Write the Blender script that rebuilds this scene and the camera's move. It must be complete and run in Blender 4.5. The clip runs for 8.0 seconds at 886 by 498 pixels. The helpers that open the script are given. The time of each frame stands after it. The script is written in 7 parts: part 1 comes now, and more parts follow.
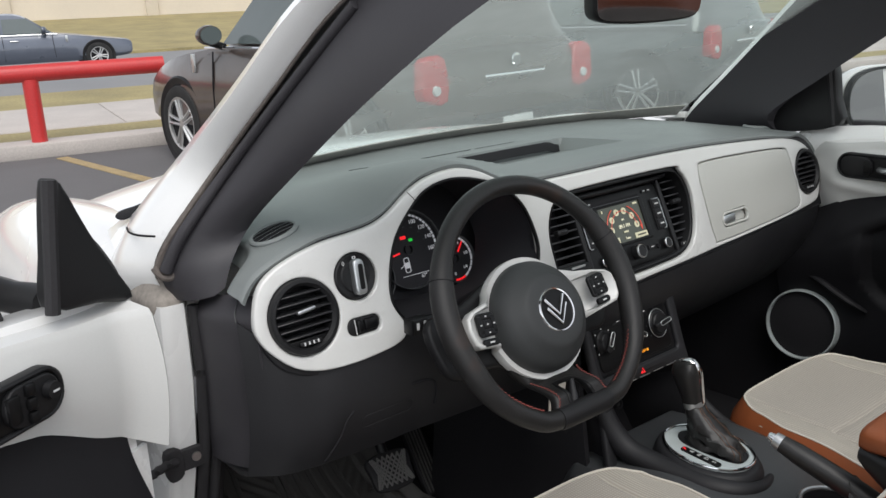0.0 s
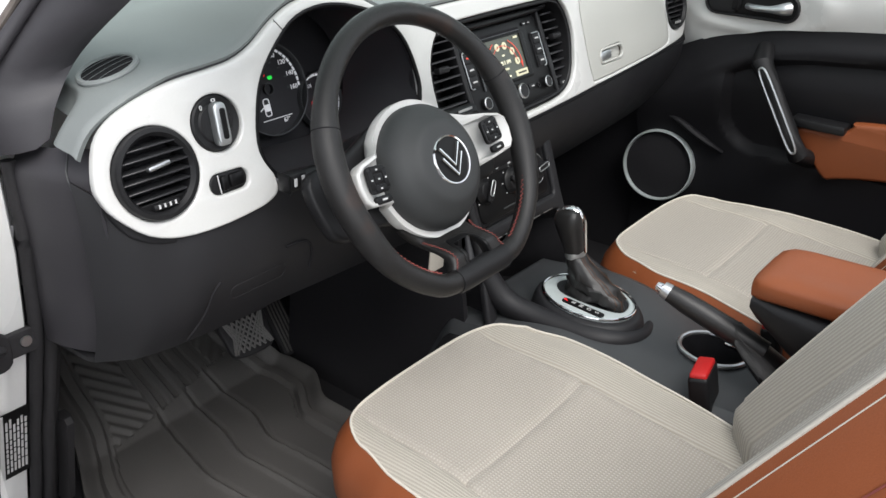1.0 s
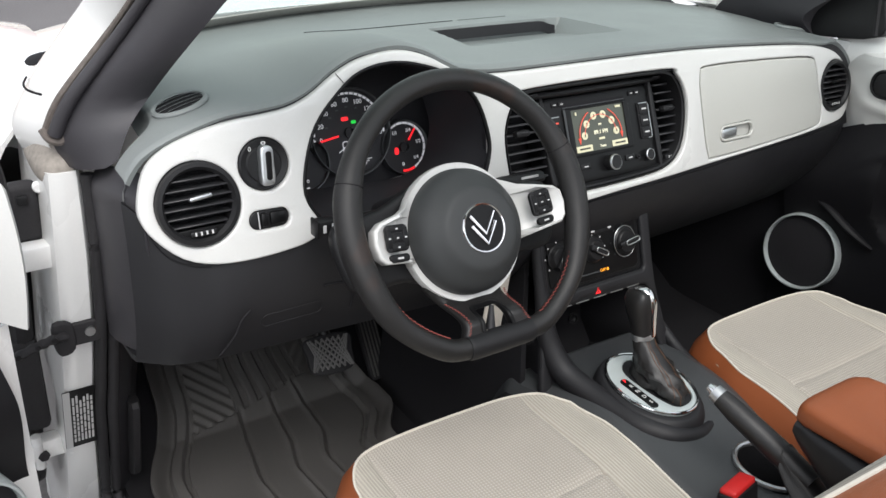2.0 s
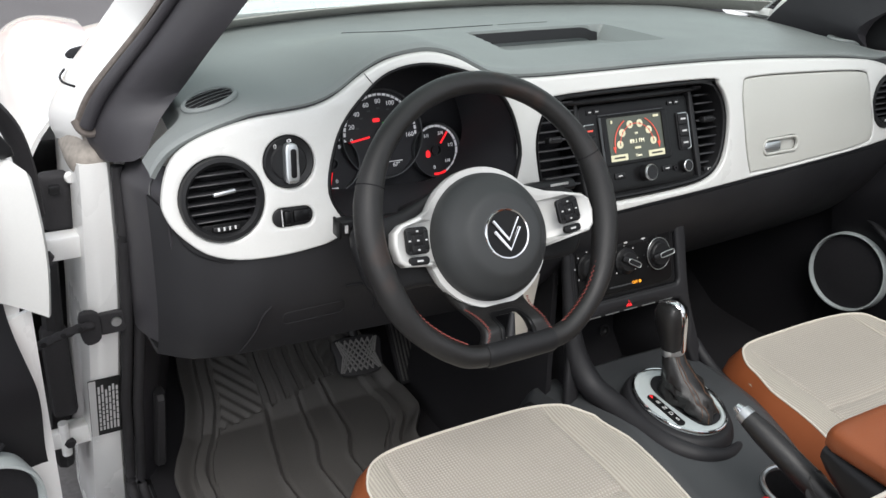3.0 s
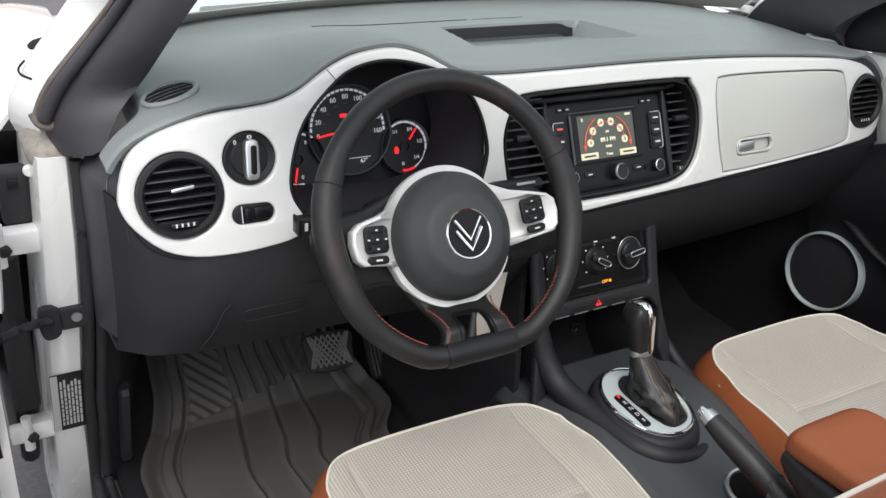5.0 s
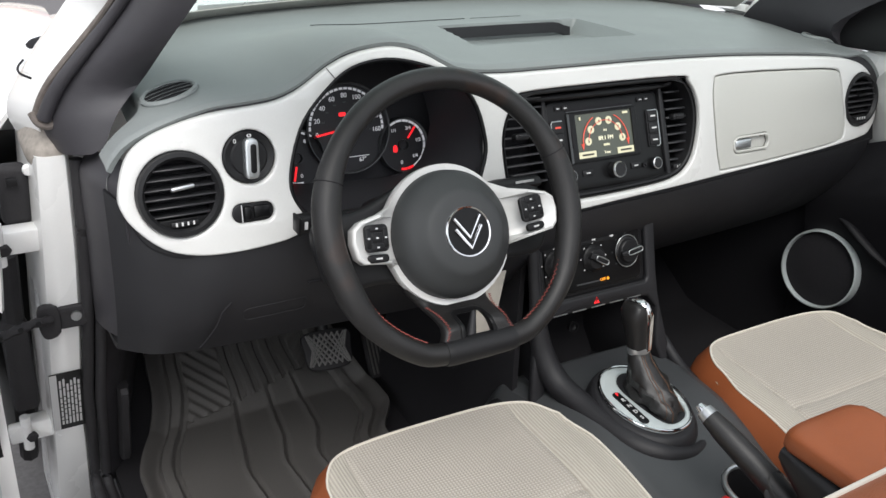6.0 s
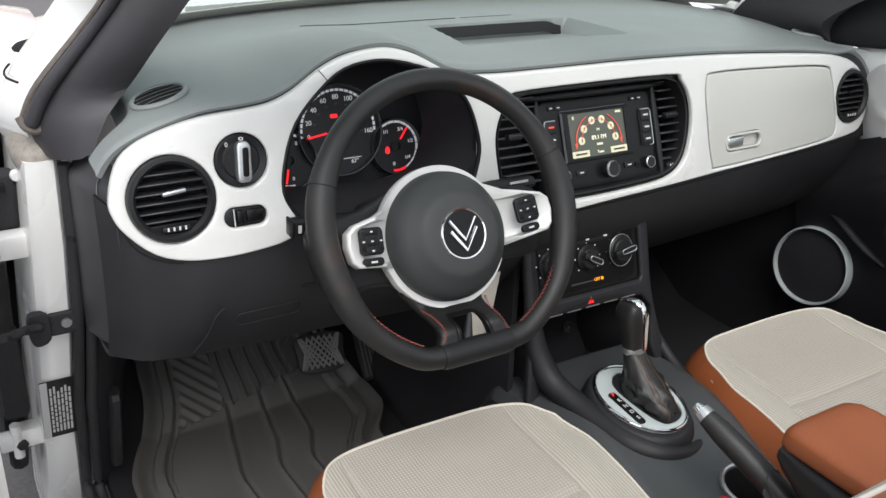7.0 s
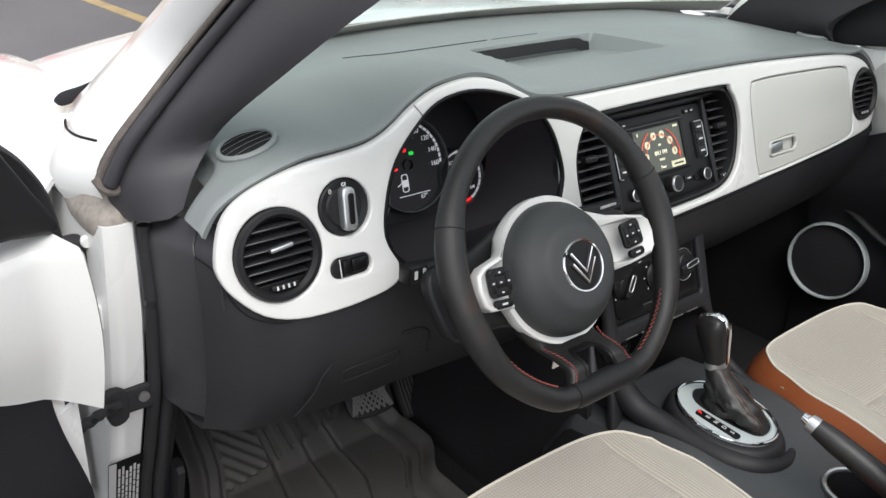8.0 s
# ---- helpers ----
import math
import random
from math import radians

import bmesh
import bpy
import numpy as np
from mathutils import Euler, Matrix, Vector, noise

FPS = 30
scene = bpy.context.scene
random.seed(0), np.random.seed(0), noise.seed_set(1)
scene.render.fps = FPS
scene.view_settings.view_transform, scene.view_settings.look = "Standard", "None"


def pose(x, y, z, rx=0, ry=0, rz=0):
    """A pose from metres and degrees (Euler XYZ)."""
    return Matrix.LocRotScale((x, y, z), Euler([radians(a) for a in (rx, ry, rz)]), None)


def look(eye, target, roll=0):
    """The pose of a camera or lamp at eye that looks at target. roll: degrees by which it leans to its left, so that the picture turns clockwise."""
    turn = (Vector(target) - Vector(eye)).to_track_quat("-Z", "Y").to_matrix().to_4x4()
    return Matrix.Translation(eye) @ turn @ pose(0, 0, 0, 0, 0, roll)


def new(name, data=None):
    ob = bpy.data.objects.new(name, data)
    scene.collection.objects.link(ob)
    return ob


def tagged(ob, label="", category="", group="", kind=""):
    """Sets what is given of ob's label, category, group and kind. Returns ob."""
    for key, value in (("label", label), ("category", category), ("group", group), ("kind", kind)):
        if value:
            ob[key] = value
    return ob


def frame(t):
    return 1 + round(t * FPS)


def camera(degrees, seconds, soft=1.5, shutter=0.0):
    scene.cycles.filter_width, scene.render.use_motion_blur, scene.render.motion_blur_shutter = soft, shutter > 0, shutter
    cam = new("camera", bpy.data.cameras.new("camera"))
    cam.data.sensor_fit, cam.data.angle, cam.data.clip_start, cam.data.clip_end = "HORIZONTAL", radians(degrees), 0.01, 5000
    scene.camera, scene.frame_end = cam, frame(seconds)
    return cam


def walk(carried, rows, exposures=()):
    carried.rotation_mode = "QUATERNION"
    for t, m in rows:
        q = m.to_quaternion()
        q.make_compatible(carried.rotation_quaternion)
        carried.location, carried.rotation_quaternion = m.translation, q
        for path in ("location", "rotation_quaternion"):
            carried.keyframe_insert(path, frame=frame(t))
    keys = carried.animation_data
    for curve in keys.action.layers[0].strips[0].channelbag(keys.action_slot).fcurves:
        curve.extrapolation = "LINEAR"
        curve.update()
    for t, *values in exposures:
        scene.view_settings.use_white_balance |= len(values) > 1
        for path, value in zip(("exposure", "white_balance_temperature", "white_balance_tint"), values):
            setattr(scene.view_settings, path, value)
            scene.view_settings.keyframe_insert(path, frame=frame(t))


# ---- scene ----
cam = camera(53.5, 8.0)
PATH = [
    (0, (-1.202, -0.005, 1.304), (-0.301, 1.123, 0.897), -2.59),
    (0.2, (-1.208, 0.060, 1.312), (-0.230, 1.100, 0.852), -3.35),
    (0.5, (-1.217, 0.132, 1.299), (-0.159, 1.054, 0.770), -3.35),
    (0.7, (-1.206, 0.157, 1.265), (0.234, 1.338, 0.536), -2.6),
    (1, (-1.163, 0.177, 1.27), (0.237, 1.289, 0.374), 1.2),
    (1.2, (-1.127, 0.134, 1.295), (0.211, 1.328, 0.411), 2.0),
    (1.5, (-1.038, 0.082, 1.309), (0.215, 1.387, 0.457), 3.7),
    (1.7, (-0.995, 0.052, 1.308), (0.127, 1.469, 0.452), 3.4),
    (2, (-0.97, 0.017, 1.335), (0.067, 1.487, 0.461), 3.1),
    (2.2, (-0.955, 0.005, 1.335), (-0.208, 1.132, 0.688), 2.9),
    (3.3, (-0.926, 0.004, 1.327), (0.004, 1.544, 0.455), 3.8),
    (3.5, (-0.92, 0.003, 1.337), (0.015, 1.533, 0.45), 4.3),
    (4, (-0.901, 0.0, 1.335), (0.044, 1.522, 0.446), 4.4),
    (4.5, (-0.886, -0.002, 1.336), (0.057, 1.524, 0.45), 4.4),
    (6, (-0.895, -0.003, 1.337), (0.059, 1.514, 0.45), 4.5),
    (6.5, (-0.894, -0.002, 1.335), (0.063, 1.515, 0.449), 4.2),
    (7, (-0.898, 0.011, 1.337), (0.08, 1.512, 0.448), 4.3),
    (7.3, (-0.922, 0.033, 1.333), (0.076, 1.525, 0.451), 4.3),
    (7.5, (-0.949, 0.06, 1.333), (0.066, 1.543, 0.454), 4.4),
    (7.7, (-1.0, 0.113, 1.327), (0.066, 1.565, 0.46), 4.8),
    (8, (-1.074, 0.207, 1.329), (0.09, 1.592, 0.477), 2.6),
]
walk(cam, [(t, look(eye, target, roll)) for t, eye, target, roll in PATH], [(0, 0.55), (0.3, 0.75), (0.5, 0.78), (1.0, 1.16), (1.5, 1.12), (8, 1.08)])

# ---- light ----
world = bpy.data.worlds.new("overcast_sky")
scene.world = world
world.use_nodes = True
wn = world.node_tree
sky = wn.nodes.new("ShaderNodeTexSky")
sky.sky_type, sky.sun_disc = "NISHITA", False
sky.sun_elevation, sky.sun_rotation = radians(55), radians(200)
pale = wn.nodes.new("ShaderNodeHueSaturation")
pale.inputs["Saturation"].default_value = 0.22
wn.links.new(sky.outputs[0], pale.inputs["Color"])
wn.links.new(pale.outputs[0], wn.nodes["Background"].inputs[0])
wn.nodes["Background"].inputs[1].default_value = 0.15
sun_data = bpy.data.lights.new("sun", "SUN")
sun_data.energy, sun_data.angle, sun_data.color = 1.2, radians(40), (1.0, 0.97, 0.93)
sun = new("sun", sun_data)
sun.matrix_world = look((-4, -7, 12), (0, 0, 0))


# ---- materials ----
def mat(name, color, rough=0.5, metal=0.0, vary=0.12, grain=400.0, bump=0.0, coarse=6.0, coat=0.0, spec=0.5, emit=None, power=0.0, trans=0.0, bumpscale=None):
    m = bpy.data.materials.new(name)
    m.use_nodes = True
    nt = m.node_tree
    b = nt.nodes["Principled BSDF"]
    b.inputs["Roughness"].default_value = rough
    b.inputs["Metallic"].default_value = metal
    b.inputs["Coat Weight"].default_value = coat
    b.inputs["Coat Roughness"].default_value = 0.08
    b.inputs["Specular IOR Level"].default_value = spec
    b.inputs["Transmission Weight"].default_value = trans
    b.inputs["Base Color"].default_value = (*color, 1)
    if emit:
        b.inputs["Emission Color"].default_value = (*emit, 1)
        b.inputs["Emission Strength"].default_value = power
    if vary > 0 or bump > 0:
        tc = nt.nodes.new("ShaderNodeTexCoord")
        n1 = nt.nodes.new("ShaderNodeTexNoise")
        n1.inputs["Scale"].default_value = coarse
        n1.inputs["Detail"].default_value = 6
        n2 = nt.nodes.new("ShaderNodeTexNoise")
        n2.inputs["Scale"].default_value = grain
        n2.inputs["Detail"].default_value = 3
        nt.links.new(tc.outputs["Object"], n1.inputs["Vector"])
        nt.links.new(tc.outputs["Object"], n2.inputs["Vector"])
        mix = nt.nodes.new("ShaderNodeMath")
        mix.operation = "ADD"
        nt.links.new(n1.outputs[0], mix.inputs[0])
        nt.links.new(n2.outputs[0], mix.inputs[1])
        ramp = nt.nodes.new("ShaderNodeMapRange")
        ramp.inputs["From Min"].default_value, ramp.inputs["From Max"].default_value = 0.6, 1.4
        ramp.inputs["To Min"].default_value, ramp.inputs["To Max"].default_value = 1 - vary, 1 + vary
        nt.links.new(mix.outputs[0], ramp.inputs["Value"])
        mul = nt.nodes.new("ShaderNodeVectorMath")
        mul.operation = "SCALE"
        mul.inputs[0].default_value = color
        nt.links.new(ramp.outputs[0], mul.inputs["Scale"])
        nt.links.new(mul.outputs[0], b.inputs["Base Color"])
        rr = nt.nodes.new("ShaderNodeMapRange")
        rr.inputs["From Min"].default_value, rr.inputs["From Max"].default_value = 0.3, 0.7
        rr.inputs["To Min"].default_value, rr.inputs["To Max"].default_value = max(rough * 0.85, 0.02), min(rough * 1.2, 1)
        nt.links.new(n1.outputs[0], rr.inputs["Value"])
        nt.links.new(rr.outputs[0], b.inputs["Roughness"])
        if bump > 0:
            bp = nt.nodes.new("ShaderNodeBump")
            bp.inputs["Strength"].default_value = bump
            bp.inputs["Distance"].default_value = 0.0006
            nt.links.new(n2.outputs[0], bp.inputs["Height"])
            nt.links.new(bp.outputs[0], b.inputs["Normal"])
    return m


M_PAINT = mat("white_car_paint", (0.80, 0.80, 0.79), 0.28, vary=0.02, coat=0.8, coarse=3)
M_FASCIA = mat("white_gloss_plastic", (0.61, 0.61, 0.595), 0.30, vary=0.025, coat=0.35, coarse=4)
# ivory, darkened further to carry the shade on the dashboard's right side
M_GLOVE = mat("shaded_ivory_gloss_plastic", (0.47, 0.47, 0.44), 0.32, vary=0.025, coat=0.3, coarse=4)
M_DASH = mat("grey_grained_dash_skin", (0.192, 0.208, 0.206), 0.46, vary=0.10, grain=900, bump=0.35)
M_TRIM = mat("charcoal_moulded_trim", (0.013, 0.013, 0.015), 0.55, vary=0.14, grain=900, bump=0.3, spec=0.4)
# the moulded trim again, set darker to carry the passenger door's shade
M_DOORTRIM = mat("darkened_moulded_door_trim", (0.010, 0.0098, 0.0115), 0.60, vary=0.14, grain=900, bump=0.3, spec=0.25)
M_TUNNEL = mat("dark_grey_console_plastic", (0.046, 0.049, 0.052), 0.42, vary=0.10, grain=900, bump=0.2)
M_PLATE = mat("pale_satin_metal", (0.50, 0.55, 0.55), 0.40, 0.2, vary=0.04)
M_PILLAR = mat("charcoal_pillar_trim", (0.036, 0.034, 0.039), 0.55, vary=0.12, grain=800, bump=0.2)
M_BLACK = mat("black_gloss_plastic", (0.006, 0.006, 0.0065), 0.34, vary=0.1, spec=0.22)
M_SATIN = mat("black_satin_plastic", (0.011, 0.011, 0.012), 0.44, vary=0.15, grain=700, bump=0.1, spec=0.3)
# black plastic lightened to stand in for haze and reflections on the lens
M_CLUSTER = mat("hazed_cluster_plastic", (0.030, 0.030, 0.034), 0.5, vary=0.15, grain=500, spec=0.3)
M_RUBBER = mat("black_rubber_seal", (0.017, 0.016, 0.018), 0.7, vary=0.25, grain=300, bump=0.3, coarse=12)
M_LEATHER = mat("black_wheel_leather", (0.016, 0.0155, 0.0155), 0.36, vary=0.25, grain=1100, bump=0.5, coarse=9)
M_HUB = mat("charcoal_airbag_cover", (0.032, 0.034, 0.035), 0.56, vary=0.1, grain=1100, bump=0.3)
M_CHROME = mat("polished_chrome", (0.82, 0.82, 0.83), 0.09, 1.0, vary=0.03)
M_SILVER = mat("satin_silver_trim", (0.55, 0.57, 0.58), 0.33, 0.9, vary=0.05)
M_TAN = mat("saddle_brown_leatherette", (0.265, 0.073, 0.024), 0.46, vary=0.10, grain=700, bump=0.4, coarse=7)
M_PIPING = mat("cream_piping", (0.62, 0.58, 0.51), 0.6, vary=0.06)
M_CARPET = mat("black_carpet", (0.017, 0.0165, 0.0185), 0.95, vary=0.35, grain=600, bump=0.9, spec=0.2)
M_MAT = mat("dark_rubber_floor_mat", (0.074, 0.070, 0.067), 0.55, vary=0.22, grain=500, bump=0.4, coarse=8)
M_TREAD = mat("worn_grey_rubber", (0.16, 0.155, 0.15), 0.6, vary=0.25, grain=300, bump=0.3)
M_RED = mat("red_plastic", (0.55, 0.02, 0.02), 0.4, vary=0.08)
M_INK = mat("pale_grey_print", (0.55, 0.55, 0.55), 0.6, vary=0.0)
M_STITCH = mat("brick_red_thread", (0.24, 0.06, 0.05), 0.7, vary=0.1)
M_TANSEAM = mat("tan_seam_thread", (0.17, 0.075, 0.035), 0.8, vary=0.1)
M_SLAT = mat("dark_grey_slat_plastic", (0.030, 0.030, 0.033), 0.38, vary=0.1)
M_DUSTY = mat("dusty_beige_paint", (0.26, 0.235, 0.21), 0.8, vary=0.35, grain=140, bump=0.4, coarse=22)
M_GUTTER = mat("dusty_brown_rubber", (0.115, 0.098, 0.088), 0.75, vary=0.35, grain=140, bump=0.4, coarse=22)
M_STRIP = mat("grey_glass_edge", (0.34, 0.34, 0.32), 0.7, vary=0.18, grain=200, bump=0.2, coarse=14)
M_GLOWW = mat("white_backlit_dial", (0.7, 0.7, 0.7), 0.5, vary=0, emit=(0.9, 0.92, 1), power=0.12)
M_GLOWR = mat("red_backlit_needle", (0.6, 0.02, 0.02), 0.5, vary=0, emit=(1, 0.02, 0.03), power=0.5)
M_GLOWA = mat("amber_indicator", (0.6, 0.25, 0.02), 0.5, vary=0, emit=(1, 0.35, 0.02), power=0.45)
M_GLOWG = mat("green_indicator", (0.02, 0.5, 0.05), 0.5, vary=0, emit=(0.02, 1, 0.1), power=0.25)
M_SCREEN = mat("lit_display_glass", (0.03, 0.035, 0.03), 0.2, vary=0, emit=(0.40, 0.42, 0.30), power=0.06)
M_ICON = mat("cream_display_pixels", (0.45, 0.43, 0.30), 0.4, vary=0, emit=(1.0, 0.95, 0.66), power=0.16)
M_TEXT = mat("bright_display_text", (0.5, 0.48, 0.36), 0.4, vary=0, emit=(1.0, 0.96, 0.74), power=0.34)
M_ICONR = mat("red_display_pixels", (0.5, 0.05, 0.03), 0.4, vary=0, emit=(1.0, 0.12, 0.08), power=0.22)
M_INKD = mat("dark_display_pixels", (0.02, 0.02, 0.02), 0.5, vary=0)
M_ASPHALT = mat("worn_asphalt", (0.125, 0.120, 0.122), 0.9, vary=0.28, grain=90, bump=0.8, coarse=1.2)
M_ROAD = mat("grey_road_asphalt", (0.22, 0.22, 0.225), 0.9, vary=0.15, grain=60, bump=0.6, coarse=0.8)
M_CONC = mat("pale_concrete", (0.47, 0.43, 0.40), 0.9, vary=0.16, grain=60, bump=0.6, coarse=1.5)
M_GRASS = mat("dry_verge_grass", (0.30, 0.25, 0.12), 0.95, vary=0.4, grain=25, bump=1.0, coarse=1.0)
M_WALL = mat("cream_block_wall", (0.64, 0.57, 0.47), 0.9, vary=0.08, grain=30, bump=0.5, coarse=0.6)
M_REDP = mat("red_painted_steel", (0.52, 0.035, 0.035), 0.4, vary=0.14, grain=60, bump=0.2, coarse=4)
M_YELLOW = mat("faded_yellow_line_paint", (0.36, 0.27, 0.14), 0.85, vary=0.35, grain=60, bump=0.2, coarse=5)
M_BROWNCAR = mat("dark_brown_metallic_paint", (0.075, 0.058, 0.052), 0.35, 0.25, vary=0.04, coat=0.7)
M_GREYCAR = mat("slate_blue_metallic_paint", (0.10, 0.115, 0.15), 0.32, 0.3, vary=0.04, coat=0.7)
M_GREENCAR = mat("grey_green_metallic_paint", (0.09, 0.10, 0.105), 0.32, 0.3, vary=0.04, coat=0.7)
M_TYRE = mat("tyre_rubber", (0.02, 0.02, 0.02), 0.85, vary=0.2, grain=80, bump=0.4)
M_ALLOY = mat("silver_alloy", (0.55, 0.55, 0.55), 0.35, 0.85, vary=0.06)
M_TAIL = mat("red_tail_lens", (0.50, 0.015, 0.02), 0.15, vary=0.1, coat=0.5)
M_LENS = mat("clear_lamp_lens", (0.6, 0.6, 0.6), 0.12, vary=0.05, coat=0.5)
M_AMBER = mat("amber_lamp_lens", (0.7, 0.2, 0.03), 0.2, vary=0.05)
M_TINT = mat("dark_window_glass", (0.09, 0.11, 0.11), 0.06, vary=0.05, coat=0.6)
M_MIRROR = mat("mirror_glass", (0.85, 0.87, 0.87), 0.02, 1.0, vary=0)
# colour lowered so that the reflected cabin looks dim
M_DIMMIRROR = mat("darkened_mirror_glass", (0.19, 0.185, 0.20), 0.05, 1.0, vary=0)


def worn(m, color, scale, low, high, amount=1.0):
    """Lets patches of another colour show through a material."""
    nt = m.node_tree
    b = nt.nodes["Principled BSDF"]
    old = b.inputs["Base Color"].links[0].from_socket
    tc = nt.nodes.new("ShaderNodeTexCoord")
    n = nt.nodes.new("ShaderNodeTexNoise")
    n.inputs["Scale"].default_value, n.inputs["Detail"].default_value = scale, 7
    nt.links.new(tc.outputs["Object"], n.inputs["Vector"])
    r = nt.nodes.new("ShaderNodeMapRange")
    r.inputs["From Min"].default_value, r.inputs["From Max"].default_value, r.inputs["To Max"].default_value = low, high, amount
    nt.links.new(n.outputs[0], r.inputs["Value"])
    mix = nt.nodes.new("ShaderNodeMix")
    mix.data_type = "RGBA"
    mix.inputs[7].default_value = (*color, 1)
    nt.links.new(r.outputs[0], mix.inputs[0])
    nt.links.new(old, mix.inputs[6])
    nt.links.new(mix.outputs[2], b.inputs["Base Color"])
    return m


M_RIM = worn(mat("worn_black_wheel_leather", (0.013, 0.0125, 0.0125), 0.38, vary=0.3, grain=1100, bump=0.6, coarse=9, spec=0.4), (0.075, 0.034, 0.020), 14.0, 0.60, 0.80, 0.45)


def glass(name, tint, rough=0.0, veil=0.0):
    m = bpy.data.materials.new(name)
    m.use_nodes = True
    nt = m.node_tree
    b = nt.nodes["Principled BSDF"]
    nt.nodes.remove(b)
    fres = nt.nodes.new("ShaderNodeFresnel")
    fres.inputs[0].default_value = 1.45
    tr = nt.nodes.new("ShaderNodeBsdfTransparent")
    tr.inputs[0].default_value = (*tint, 1)
    gl = nt.nodes.new("ShaderNodeBsdfGlossy")
    gl.inputs["Roughness"].default_value = rough
    mx = nt.nodes.new("ShaderNodeMixShader")
    nt.links.new(fres.outputs[0], mx.inputs[0])
    nt.links.new(tr.outputs[0], mx.inputs[1])
    nt.links.new(gl.outputs[0], mx.inputs[2])
    last = mx
    if veil:
        # a pale translucent mix stands in for the haze of reflections on the glass
        film = nt.nodes.new("ShaderNodeBsdfTranslucent")
        film.inputs[0].default_value = (0.74, 0.81, 0.76, 1)
        spots = nt.nodes.new("ShaderNodeTexNoise")
        spots.inputs["Scale"].default_value = 5
        spots.inputs["Detail"].default_value = 8
        amount = nt.nodes.new("ShaderNodeMapRange")
        amount.inputs["To Min"].default_value, amount.inputs["To Max"].default_value = veil * 0.6, veil * 1.4
        nt.links.new(spots.outputs[0], amount.inputs["Value"])
        last = nt.nodes.new("ShaderNodeMixShader")
        nt.links.new(amount.outputs[0], last.inputs[0])
        nt.links.new(mx.outputs[0], last.inputs[1])
        nt.links.new(film.outputs[0], last.inputs[2])
    nt.links.new(last.outputs[0], nt.nodes["Material Output"].inputs[0])
    return m


M_GLASS = glass("clear_window_glass", (0.86, 0.90, 0.88), veil=0.03)
M_SCREENGLASS = glass("veiled_windscreen_glass", (0.72, 0.82, 0.77), veil=0.25)


def fabric(name, color, scale, depth, direction="checks"):
    """Woven cloth: a small raised weave and soft stains."""
    m = mat(name, color, 0.9, vary=0.07, grain=500, coarse=5)
    nt = m.node_tree
    b = nt.nodes["Principled BSDF"]
    b.inputs["Sheen Weight"].default_value = 0.15
    tc = nt.nodes.new("ShaderNodeTexCoord")
    w1 = nt.nodes.new("ShaderNodeTexWave")
    w1.bands_direction = "X"
    w1.inputs["Scale"].default_value = scale
    w2 = nt.nodes.new("ShaderNodeTexWave")
    w2.bands_direction = "Y"
    w2.inputs["Scale"].default_value = scale
    mul = nt.nodes.new("ShaderNodeMath")
    mul.operation = "MULTIPLY" if direction == "checks" else "ADD"
    nt.links.new(tc.outputs["Object"], w1.inputs["Vector"])
    nt.links.new(tc.outputs["Object"], w2.inputs["Vector"])
    nt.links.new(w1.outputs["Fac"], mul.inputs[0])
    if direction == "checks":
        nt.links.new(w2.outputs["Fac"], mul.inputs[1])
    else:
        mul.inputs[1].default_value = 0.0
    old = b.inputs["Base Color"].links[0].from_socket
    rng = nt.nodes.new("ShaderNodeMapRange")
    rng.inputs["To Min"].default_value, rng.inputs["To Max"].default_value = 0.76, 1.06
    nt.links.new(mul.outputs[0], rng.inputs["Value"])
    sc = nt.nodes.new("ShaderNodeVectorMath")
    sc.operation = "SCALE"
    nt.links.new(old, sc.inputs[0])
    nt.links.new(rng.outputs[0], sc.inputs["Scale"])
    nt.links.new(sc.outputs[0], b.inputs["Base Color"])
    bp = nt.nodes.new("ShaderNodeBump")
    bp.inputs["Strength"].default_value = depth
    bp.inputs["Distance"].default_value = 0.0015
    nt.links.new(mul.outputs[0], bp.inputs["Height"])
    nt.links.new(bp.outputs[0], b.inputs["Normal"])
    return m


M_CLOTH = fabric("cream_woven_cloth", (0.45, 0.412, 0.360), 66, 0.5)
M_RIB = fabric("cream_ribbed_cloth", (0.44, 0.405, 0.350), 66, 0.5, "ribs")


# ---- mesh helpers ----
def thing(name, label, category, at=(0, 0, 0), group="", kind=""):
    ob = new(name)
    ob.empty_display_size = 0.05
    ob.matrix_basis = Matrix.Translation(at)
    return tagged(ob, label, category, group, kind)


def home(ob):
    """The pose in which a parent stands while its parts are built."""
    return ob.matrix_basis if ob.type == "EMPTY" else Matrix.Identity(4)


def part(name, bm, material, parent=None, label="", m=None, sharp=38):
    if m is not None:
        bm.transform(m)
    bmesh.ops.recalc_face_normals(bm, faces=bm.faces)
    me = bpy.data.meshes.new(name)
    bm.to_mesh(me)
    bm.free()
    me.polygons.foreach_set("use_smooth", [True] * len(me.polygons))
    me.set_sharp_from_angle(angle=radians(sharp))
    me.materials.append(material)
    ob = new(name, me)
    if parent is not None:
        ob.parent = parent
        ob.matrix_parent_inverse = home(parent).inverted()
    if label:
        ob["label"] = label
    return ob


def solo(name, bm, material, label, category, m=None, group="", kind="", sharp=38):
    return tagged(part(name, bm, material, None, "", m, sharp), label, category, group, kind)


